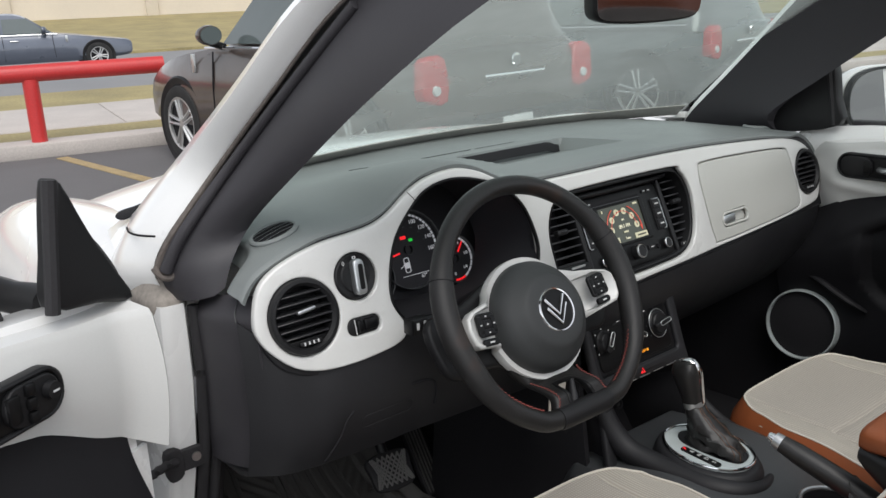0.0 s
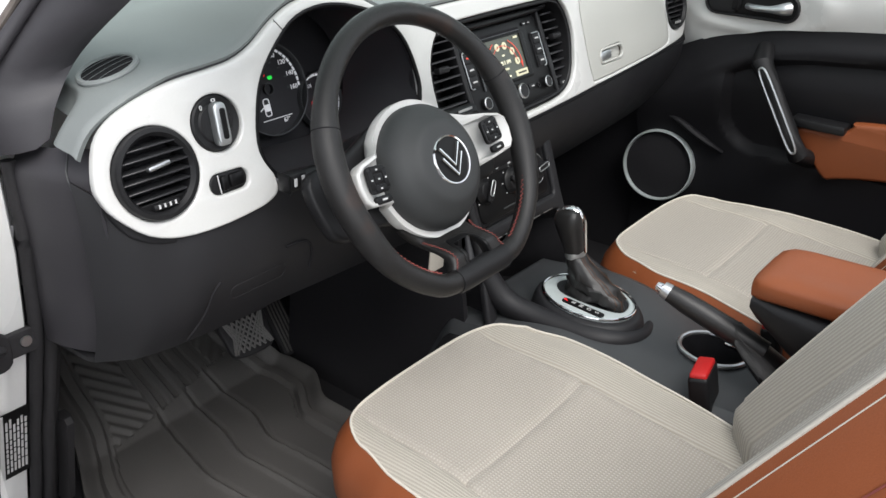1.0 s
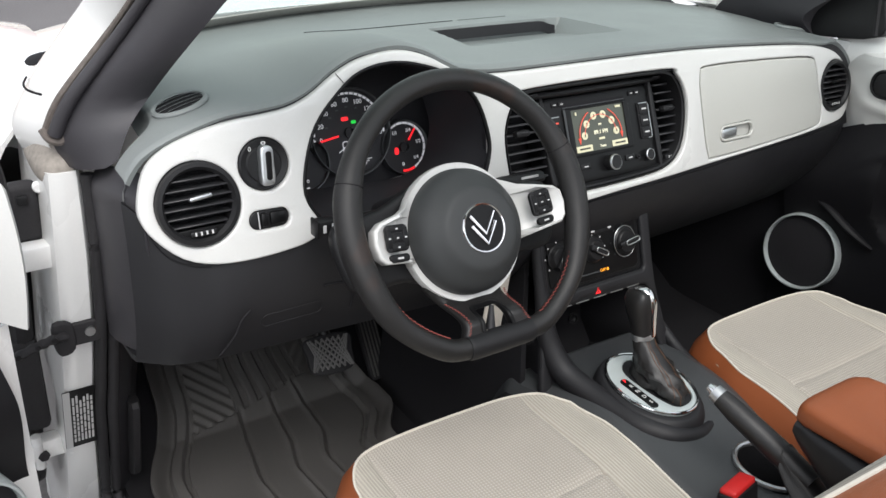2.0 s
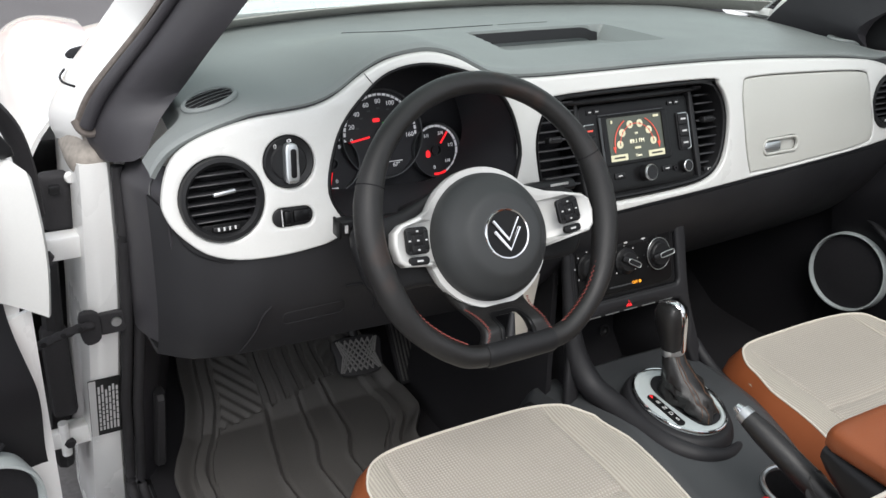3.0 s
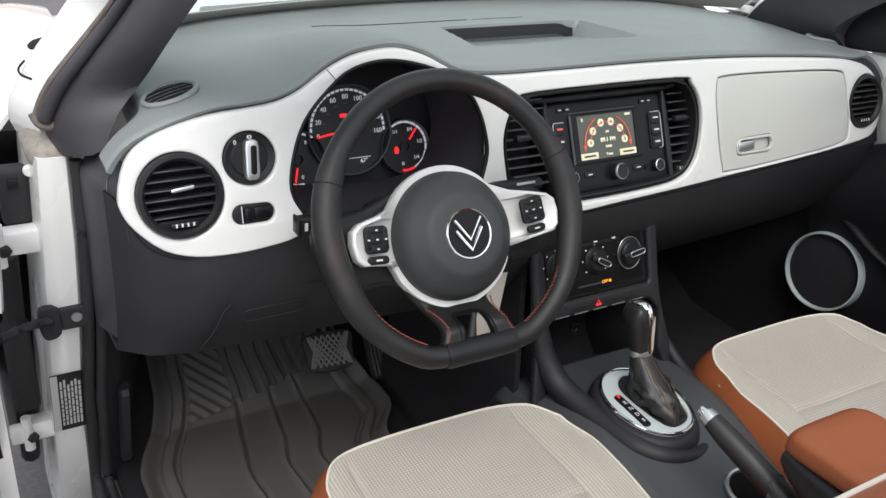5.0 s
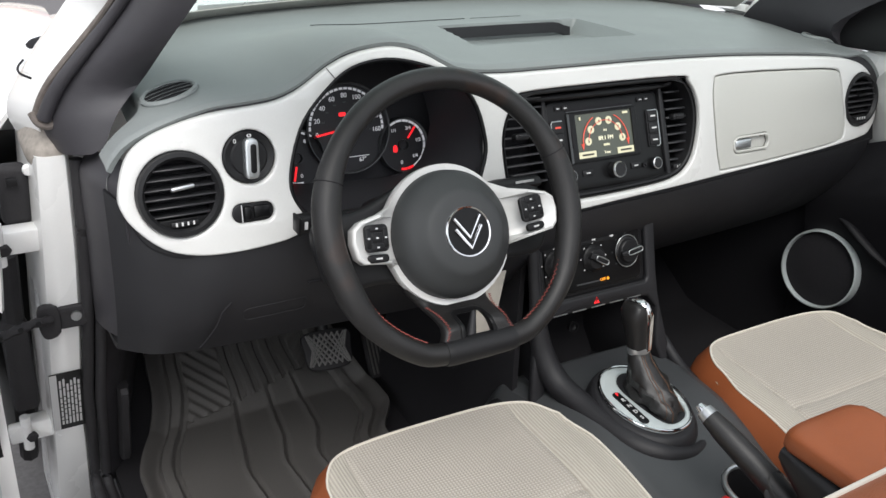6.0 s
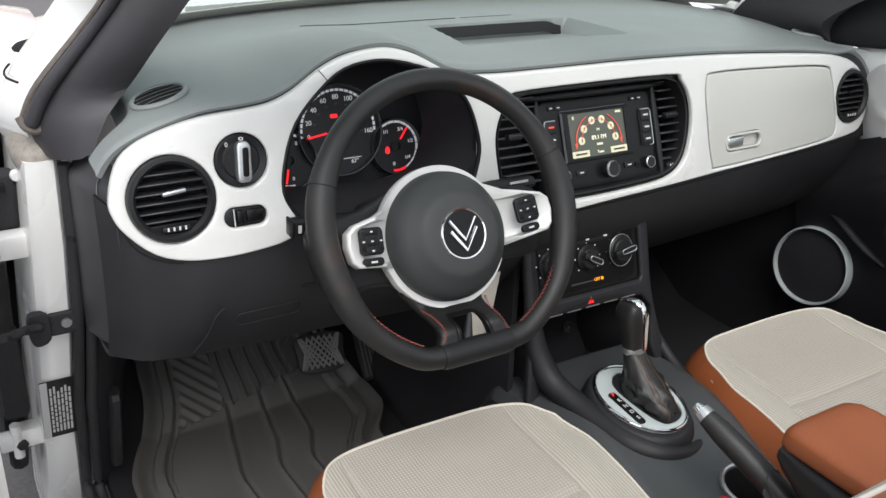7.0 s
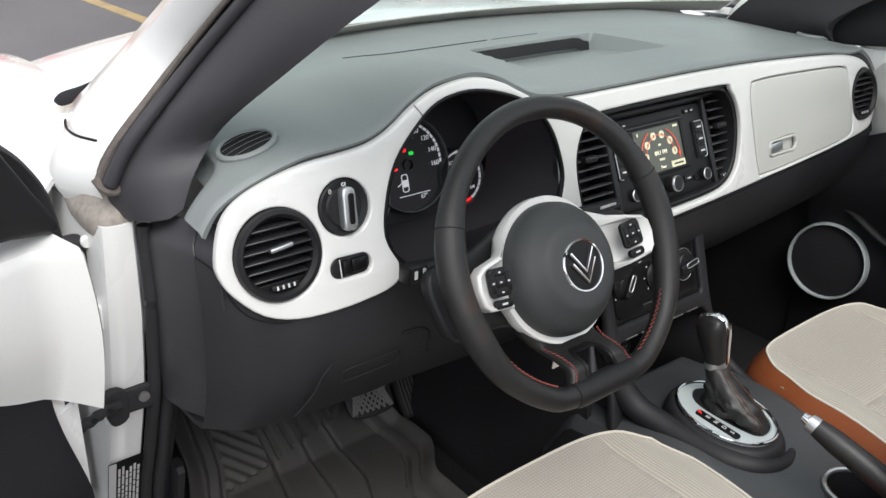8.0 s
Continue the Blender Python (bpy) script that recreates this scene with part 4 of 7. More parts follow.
part("tunnel_cover", sheet(lambda u, v: tunnel(u, (2 + 8 * v) / 12), 150, 72, 0.004), M_TUNNEL, cons, "dark grey tunnel cover")
for v0 in (0, 10):
    part("tunnel_side", sheet(lambda u, v: tunnel(u, (v0 + 2 * v) / 12), 60, 12, 0.004), M_TRIM, cons, "charcoal tunnel side")
swoop = spline([(-0.124, 0.975, 0.785), (-0.128, 0.945, 0.700), (-0.127, 0.925, 0.640), (-0.122, 0.905, 0.583), (-0.112, 0.875, 0.545), (-0.100, 0.830, 0.530), (-0.092, 0.785, 0.524), (-0.078, 0.725, 0.520), (-0.050, 0.690, 0.517), (-0.012, 0.676, 0.514), (0.028, 0.686, 0.510), (0.055, 0.715, 0.503), (0.068, 0.75, 0.496)], 5)
part("shoulder", tube(swoop, [0.009 + 0.012 * smooth(4, 20, i) - 0.009 * smooth(34, 48, i) for i in range(len(swoop))], 14), M_TRIM, cons, "charcoal shoulder sweeping round the gear lever")
side = spline([(0.140, 0.905, 0.545), (0.146, 0.872, 0.520), (0.144, 0.83, 0.508), (0.134, 0.76, 0.506), (0.126, 0.69, 0.498)], 5)
part("shoulder", tube(side, 0.010, 12), M_TRIM, cons)

# gear selector
gs = thing("gear_selector", "automatic gear lever with black boot in an oval silver plate", "gear lever", (-0.012, 0.76, 0.53))
PM = Matrix.Translation((-0.0180, 0.776, 0.551)) @ pose(0, 0, 0, -90 + 3, 0, 0) @ Matrix.Diagonal((0.93, 1, 0.93, 1))


def oval(rx, rz, n=48):
    return circ(0, 0, rx, rz, n)


part("base_collar", loft([[(-0.0195 + rx * math.cos(2 * math.pi * i / 48), 0.775 + ry * math.sin(2 * math.pi * i / 48), z + 0.02 * math.sin(2 * math.pi * i / 48) * 0.3) for i in range(48)] for rx, ry, z in ((0.081, 0.101, 0.502), (0.079, 0.099, 0.522), (0.075, 0.095, 0.536), (0.070, 0.090, 0.545), (0.066, 0.086, 0.547))]), M_TRIM, gs)
pl = part("selector_plate", plate([oval(0.066, 0.086), s2([(0.012, 0.070), (0.044, 0.045), (0.052, -0.015), (0.042, -0.055), (0.012, -0.070), (-0.012, -0.060), (-0.022, 0.0), (-0.018, 0.048)])], 0.008, 0.003, PM), M_PLATE, gs, "pale satin silver oval plate")
part("chrome_rim", tube([PM @ Vector((p[0], -0.001, p[1])) for p in oval(0.0665, 0.0865)], 0.0024, 8, True), M_CHROME, pl)
part("gear_display", plate([rrect(-0.040, -0.012, 0.015, 0.082, 0.006)], 0.004, 0.001, PM @ Matrix.Translation((0, -0.0022, 0))), M_BLACK, pl)
for k, s in enumerate("PRNDS"):
    z = 0.016 - 0.0155 * k
    part("gear_letter", words(s, 0.0105, PM @ Matrix.Translation((-0.040, -0.0028, z + 0.006))), M_GLOWR if k == 0 else M_INK, pl, "lit red letter" if k == 0 else "")
boot = []
FOLDS = ((-0.004, 0.772, 0.548, 0.031, 0.055), (-0.004, 0.773, 0.556, 0.032, 0.054), (-0.004, 0.775, 0.563, 0.0275, 0.047), (-0.006, 0.778, 0.570, 0.030, 0.046), (-0.006, 0.783, 0.577, 0.025, 0.038), (-0.008, 0.788, 0.584, 0.027, 0.036), (-0.010, 0.794, 0.592, 0.0215, 0.028), (-0.011, 0.800, 0.600, 0.0215, 0.025), (-0.012, 0.807, 0.609, 0.0178, 0.0195), (-0.012, 0.811, 0.618, 0.0165, 0.0175))
for k, (cx, cy, cz, rx, ry) in enumerate(FOLDS):
    loose = 1 - k / 10
    boot.append([(cx + rx * (1 + (0.10 * math.sin(5 * a + k * 0.9) + 0.06 * math.sin(9 * a - 1.3 * k)) * loose) * math.cos(a), cy + ry * (1 + 0.09 * loose * math.sin(6 * a + 1.1 * k)) * math.sin(a), cz + 0.004 * loose * math.sin(4 * a + 2.1 * k)) for a in [2 * math.pi * i / 56 for i in range(56)]])
bt = part("boot", loft(boot), M_LEATHER, gs, "creased black leather boot", sharp=70)
for i in (37, 39, 46):
    part("stitching", tube([Vector(r[i]) + Vector((0, -0.0012, 0.0006)) for r in boot], 0.00036, 5), M_TANSEAM, bt)
LM = Matrix.Translation((-0.012, 0.811, 0.613)) @ pose(0, 0, 0, -12, -5, 0) @ Matrix.Diagonal((0.88, 0.86, 1.0, 1))
part("neck_ring", lathe([(0.0, 0.0), (0.0195, 0.0), (0.0205, 0.004), (0.0195, 0.010), (0.0, 0.010)], 28, LM), M_SILVER, gs)
rings = []
for h, rx, ry, oy in ((0.008, 0.0180, 0.0185, 0), (0.022, 0.0185, 0.021, 0), (0.042, 0.0205, 0.025, 0.001), (0.058, 0.0220, 0.028, 0.002), (0.070, 0.0215, 0.028, 0.002), (0.079, 0.0175, 0.024, 0.001), (0.084, 0.010, 0.014, 0.0)):
    rings.append([(rx * math.copysign(abs(math.cos(a)) ** 0.8, math.cos(a)), oy + ry * math.copysign(abs(math.sin(a)) ** 0.8, math.sin(a)), h) for a in [2 * math.pi * i / 32 for i in range(32)]])
part("knob", loft(rings), M_LEATHER, gs, "black gear knob", LM)
strap = spline([(0.010, -0.0145, 0.006), (0.010, -0.0185, 0.03), (0.010, -0.0230, 0.060), (0.009, -0.0195, 0.074), (0.006, -0.010, 0.0825), (0.002, 0.006, 0.084), (0.000, 0.020, 0.079)], 6)
part("chrome_strap", tube(strap, 0.0100, 12, flat=0.5, up=(0.25, -0.7, 0.7)), M_CHROME, gs, "chrome spine over the knob", LM)

# cup holder ring
cu_ = thing("cup_holder", "oval cup holder with pale silver rim set in the console", "cup holder", (0.03, 0.57, 0.45))
part("rim", tube([(0.028 + 0.047 * math.cos(a), 0.572 + 0.054 * math.sin(a), 0.512) for a in [2 * math.pi * i / 40 for i in range(40)]], 0.0042, 8, True), M_SILVER, cu_, "satin silver rim")
part("cup", lathe([(0.040, -0.086), (0.0, -0.086), (0.0, -0.088), (0.043, -0.088), (0.047, -0.002), (0.044, -0.002)], 36, Matrix.Translation((0.028, 0.572, 0.512)) @ Matrix.Diagonal((1, 1.14, 1, 1))), M_CARPET, cu_)
part("spring_tab", box(0.006, 0.010, 0.03, (0.0, 0.612, 0.475), 0.002, 2), M_SATIN, cu_)

# handbrake
hb = thing("handbrake", "handbrake lever with black leather grip and chrome button", "handbrake", (-0.02, 0.46, 0.50))
A, B = Vector((-0.052, 0.637, 0.632)), Vector((-0.028, 0.47, 0.572))
d = (B - A).normalized()
path = [A + d * 0.012, A + d * 0.04, A + d * 0.08, A + d * 0.12, A + d * 0.17]
part("grip", tube(path, [0.0135, 0.0165, 0.0175, 0.018, 0.016], 16), M_LEATHER, hb, "black leather grip")
part("end_cap", tube([A, A + d * 0.012, A + d * 0.016], [0.012, 0.0135, 0.0137], 16), M_SILVER, hb, "satin silver end cap")
part("button", tube([A - d * 0.010, A - d * 0.002, A + d * 0.002], [0.006, 0.008, 0.008], 14), M_CHROME, hb, "chrome release button")
rings = []
for k, (f, rr) in enumerate(((0.13, 0.0195), (0.15, 0.024), (0.18, 0.030), (0.21, 0.036), (0.24, 0.042))):
    c = A + d * f - Vector((0, 0, 0.012 * k))
    rings.append([c + Vector((rr * (1 + 0.12 * math.sin(6 * a + k)) * math.cos(a), 0.3 * rr * math.sin(a), rr * 1.1 * math.sin(a))) for a in [2 * math.pi * i / 40 for i in range(40)]])
part("boot", loft(rings), M_LEATHER, hb, "creased black leather boot")
part("trim_strip", box(0.008, 0.13, 0.008, (0.055, 0.50, 0.512), 0.003, 2), M_CHROME, hb)

# armrest
ar = thing("armrest", "folding centre armrest with brown padded lid", "armrest", (0.0, 0.30, 0.55))
part("lid", loft([[(x + 0.0, y, z) for x, y, z in ring] for ring in [
    [(-0.004 + 0.072 * s * math.copysign(abs(math.cos(a)) ** 0.45, math.cos(a)), yy, 0.690 + dz + 0.020 * s * math.copysign(abs(math.sin(a)) ** 0.55, math.sin(a))) for a in [2 * math.pi * i / 40 for i in range(40)]]
    for yy, s, dz in ((0.508, 0.70, -0.006), (0.503, 0.88, -0.003), (0.490, 0.98, 0.0), (0.47, 1.0, 0.002), (0.36, 1.0, 0.006), (0.22, 1.0, 0.010), (0.20, 0.9, 0.010))]]), M_TAN, ar, "saddle brown padded lid")
part("bin", loft([[(-0.004 + 0.070 * math.copysign(abs(math.cos(a)) ** 0.5, math.cos(a)), y0 + 0 * a, zc + hh * math.copysign(abs(math.sin(a)) ** 0.6, math.sin(a))) for a in [2 * math.pi * i / 36 for i in range(36)]] for y0, zc, hh in ((0.500, 0.668, 0.014), (0.490, 0.662, 0.022), (0.44, 0.640, 0.042), (0.36, 0.615, 0.062), (0.20, 0.61, 0.068))]), M_SATIN, ar, "black plastic underside")

# ---- steering wheel ----
WC, TILT_W = Vector((-0.349, 0.838, 0.889)), -28
WM = Matrix.Translation(WC) @ pose(0, 0, 0, TILT_W)
sw = thing("steering_wheel", "black leather flat-bottomed steering wheel with white spoke trim", "steering wheel", WC)


def rim_point(a):
    b = abs((a + math.pi) % (2 * math.pi) - math.pi)
    R = 0.1725 + 0.0050 * (smooth(1.85, 2.3, b) - smooth(2.65, 2.9, b))
    x, z = R * math.sin(a) - 0.001, R * math.cos(a)
    flat = -0.166
    if z < flat + 0.012:
        k = smooth(flat + 0.012, flat - 0.014, z)
        z = z * (1 - k) + (flat + 0.002) * k
    return Vector((x, 0, z))


ring = [rim_point(2 * math.pi * i / 120) for i in range(120)]
rad = []
for p in ring:
    a = math.atan2(p.x, p.z)
    rad.append(0.0142 + 0.0034 * (smooth(0.9, 1.35, abs(a)) - smooth(1.9, 2.4, abs(a))))
part("rim", tube(ring, rad, 16, True, flat=1.0, up=(0, 1, 0)), M_RIM, sw, "black leather rim with wear", WM)
for s in (-1, 1):
    c = rim_point(s * radians(69))
    t = Vector((math.cos(radians(69)), 0, -s * math.sin(radians(69))))
    rr = [c + (Vector((0, 1, 0)) * math.cos(a) + c.normalized() * math.sin(a)) * 0.0168 for a in [2 * math.pi * i / 24 for i in range(24)]]
    part("seam", tube(rr, 0.0007, 5, True, up=t), M_CARPET, sw, "", WM)
    pts = []
    for i in range(44):
        a = s * radians(104 + 50 * i / 43)
        c = rim_point(a)
        inward = -c.normalized()
        zig = 0.0022 * (1 if i % 2 else -1)
        pts.append(c + inward * 0.0150 + Vector((0, -0.0035 + zig, 0)))
    part("stitching", tube(pts, 0.0007, 5), M_STITCH, sw, "brick red stitching", WM)
HC = Vector((0.003, 0, -0.022))
part("airbag_cover", lathe([(0.0, 0.0150), (0.034, 0.0147), (0.048, 0.0135), (0.055, 0.0105), (0.059, 0.0055), (0.068, -0.001), (0.076, -0.010), (0.0815, -0.020), (0.0832, -0.032), (0.0832, -0.055), (0.0, -0.055)], 64, Matrix.Translation(HC) @ FACE), M_HUB, sw, "charcoal round airbag cover", WM)
# white trim, a ring with two arms
hole = circ(HC.x, HC.z, 0.0795, n=60)
left_arm = [(-0.068, 0.036), (-0.085, 0.024), (-0.105, 0.018), (-0.132, 0.012), (-0.143, 0.004), (-0.146, -0.012), (-0.143, -0.031), (-0.135, -0.039), (-0.118, -0.041), (-0.098, -0.044), (-0.083, -0.050)]
full = [(HC.x + 0.0915 * math.sin(radians(q)), HC.z + 0.0915 * math.cos(radians(q))) for q in range(-43, 44, 6)]
low = [(HC.x + 0.0915 * math.sin(radians(q)), HC.z + 0.0915 * math.cos(radians(q))) for q in range(120, 243, 6)]
outline = full + [(-x + 2 * HC.x, z) for x, z in left_arm] + low + left_arm[::-1]


def dish(c):
    r = math.hypot(c.x - HC.x, c.z - HC.z)
    return Vector((c.x, c.y + 0.034 - 0.036 * smooth(0.0875, 0.108, r), c.z))


part("spoke_trim", plate([outline, hole], 0.020, 0.004, WM, warp=dish), M_FASCIA, sw, "satin white spoke trim")
part("spoke_core", plate([s2([(-0.166, 0.020), (-0.10, 0.030), (0, 0.062), (0.10, 0.030), (0.166, 0.020), (0.170, -0.03), (0.150, -0.068), (0.08, -0.07), (0.0, -0.10), (-0.08, -0.07), (-0.150, -0.068), (-0.170, -0.03)], 4)], 0.020, 0.007, WM @ Matrix.Translation((0, 0.052, 0))), M_SATIN, sw)
for s in (-1, 1):
    cx, cz = (-0.1145, -0.0100) if s < 0 else (0.1115, -0.0070)
    mm = WM @ Matrix.Translation((cx, -0.0026, cz)) @ pose(0, 0, 0, 0, s * -4, 0)
    pad = part("button_pad", plate([rrect(0, 0, 0.034 if s > 0 else 0.030, 0.033, 0.006)], 0.006, 0.0012, mm), M_SATIN, sw)
    for bx, bz, bw, bh in ((0, 0.0113, 0.018, 0.0085), (0, -0.0113, 0.018, 0.0085), (-0.0112, 0, 0.0068, 0.024), (0.0112, 0, 0.0068, 0.024), (0, 0, 0.0130, 0.0115)):
        part("button", box(bw, 0.0022, bh, (bx, 0.0, bz), 0.0009, 2, mm), M_BLACK, pad)
        part("mark", box(0.003, 0.0006, 0.0018, (bx, -0.0011, bz), 0, 1, mm), M_INK, pad)
    lo = part("button_pad", plate([rrect(0, -0.0245, 0.027, 0.0100, 0.0045)], 0.006, 0.0012, mm), M_BLACK, sw)
    part("mark", box(0.008, 0.0006, 0.0022, (0, -0.0005, -0.0245), 0, 1, mm), M_INK, lo)
# emblem: a plain chrome ring with two bent bars
em = part("emblem", lathe([(0.0285, 0.0135), (0.0295, 0.0165), (0.0312, 0.017), (0.0328, 0.015), (0.0332, 0.012), (0.0285, 0.010)], 56, WM @ Matrix.Translation(HC) @ FACE), M_CHROME, sw, "chrome ring emblem")
part("emblem_bed", lathe([(0.0, 0.0), (0.0290, 0.0), (0.0290, 0.0150), (0.0, 0.0155)], 40, WM @ Matrix.Translation(HC) @ FACE), M_BLACK, em)
for dz in (-0.0075, 0.0055):
    part("chevron", tube([WM @ (HC + Vector((x, -0.0165, z + dz))) for x, z in ((-0.0185, 0.013), (0.0, -0.0125), (0.0185, 0.013))], 0.0026, 8, up=(0, 1, 0)), M_CHROME, em)
# lower spoke: a broad plate with a window
low_o = s2([(-0.066, -0.078), (0.0, -0.086), (0.066, -0.078), (0.047, -0.104), (0.043, -0.128), (0.056, -0.152), (0.080, -0.168), (0.04, -0.181), (-0.03, -0.181), (-0.074, -0.168), (-0.052, -0.152), (-0.046, -0.130), (-0.050, -0.108)], 4)
win = s2([(-0.020, -0.122), (-0.002, -0.121), (0.017, -0.122), (0.020, -0.138), (0.022, -0.156), (0.001, -0.158), (-0.020, -0.156), (-0.021, -0.138)], 4)


def sink(c):
    return Vector((c.x, c.y - 0.005 + 0.044 * smooth(-0.140, -0.102, c.z), c.z))


part("lower_spoke", plate([low_o, win], 0.018, 0.006, WM, warp=sink, cuts=14), M_RIM, sw)
for sx in (-1, 1):
    edge = spline([(-0.052, 0.0, -0.108), (-0.046, 0.0, -0.118), (-0.0455, 0.0, -0.130), (-0.049, 0.0, -0.145), (-0.058, 0.0, -0.158)], 8)
    zig = [WM @ (sink(Vector((p.x if sx < 0 else -p.x + 0.001, 0, p.z))) + Vector((0.0016 * (1 if i % 2 else -1) + sx * -0.005, -0.0006, 0))) for i, p in enumerate(edge)]
    part("stitching", tube(zig, 0.0006, 5), M_STITCH, sw, "brick red stitching")
part("window_frame", plate([grown(win, 0.004), grown(win, -0.002)], 0.012, 0.002, WM, warp=lambda c: sink(c) + Vector((0, -0.0012, 0)), cuts=8), M_BLACK, sw)
for sx in (-1, 1):
    part("spoke_seam", tube([WM @ Vector((0.003 + sx * 0.046, -0.0055, -0.166)), WM @ Vector((0.003 + sx * 0.043, -0.0055, -0.182)), WM @ Vector((0.003 + sx * 0.043, 0.010, -0.186))], 0.0008, 5), M_CARPET, sw)
foot = [rim_point(math.pi + radians(a)) for a in range(-17, 18)]
part("rim_insert", tube(foot, [0.0153 + 0.0008 * smooth(0, 2, min(i, 34 - i)) for i in range(35)], 16, flat=1.0, up=(0, 1, 0)), M_SATIN, sw, "smooth black plastic rim insert", WM)
part("inner_pin", tube([WM @ Vector((-0.006, 0.008, -0.152)), WM @ Vector((0.004, 0.008, -0.122))], [0.007, 0.003], 10), M_TRIM, sw)

# column, stalks, key
co = thing("steering_column", "black plastic steering column cover with stalks", "steering column", (-0.349, 0.95, 0.80))
dirv = (WM.to_3x3() @ Vector((0, 1, 0)))
c0 = WC + dirv * 0.035 + Vector((0, 0, -0.010))
rings = []
for f, w, h in ((0.0, 0.052, 0.050), (0.02, 0.062, 0.058), (0.07, 0.066, 0.060), (0.14, 0.066, 0.055), (0.22, 0.06, 0.05)):
    c = c0 + dirv * f
    upv = WM.to_3x3() @ Vector((0, 0, 1))
    rings.append([c + Vector((1, 0, 0)) * (w * math.copysign(abs(math.cos(a)) ** 0.7, math.cos(a))) + upv * (h * math.copysign(abs(math.sin(a)) ** 0.7, math.sin(a))) for a in [2 * math.pi * i / 36 for i in range(36)]])
part("shroud", loft(rings), M_TRIM, co)
part("stalk", tube([(-0.395, 0.915, 0.872), (-0.46, 0.920, 0.872), (-0.505, 0.922, 0.871)], [0.009, 0.010, 0.012], 12, flat=0.8), M_SATIN, co, "black indicator stalk")
part("stalk_end", box(0.030, 0.020, 0.022, (-0.516, 0.922, 0.871), 0.004, 2), M_SATIN, co)
part("stalk_mark", box(0.004, 0.0015, 0.010, (-0.508, 0.9115, 0.873), 0, 1), M_INK, co)
part("stalk_mark", box(0.004, 0.0015, 0.010, (-0.520, 0.9115, 0.872), 0, 1), M_INK, co)
part("stalk_ring", box(0.004, 0.022, 0.024, (-0.528, 0.922, 0.871), 0.002, 2), M_BLACK, co)
part("stalk", tube([(-0.30, 0.915, 0.880), (-0.235, 0.920, 0.880), (-0.165, 0.922, 0.878)], [0.009, 0.012, 0.011], 12, flat=0.7), M_SATIN, co, "black wiper stalk")
part("stalk_mark", box(0.03, 0.002, 0.003, (-0.195, 0.910, 0.885), 0, 1), M_INK, co)
key = thing("car_key", "car key in the ignition with a pale hanging tag", "key", (-0.262, 0.93, 0.76))
part("blade_head", box(0.012, 0.020, 0.030, (-0.268, 0.925, 0.785), 0.003, 2), M_BLACK, key)
part("tag", box(0.046, 0.003, 0.115, (0, 0, -0.055), 0.0012, 2, Matrix.Translation((-0.203, 0.944, 0.735)) @ pose(0, 0, 0, 0, 8, 10)), M_PIPING, key, "pale card tag")
part("ring", tube([(-0.258, 0.915 + 0.008 * math.cos(a), 0.757 + 0.010 * math.sin(a)) for a in [2 * math.pi * i / 16 for i in range(16)]], 0.0012, 6, True, up=(1, 0, 0)), M_CHROME, key)

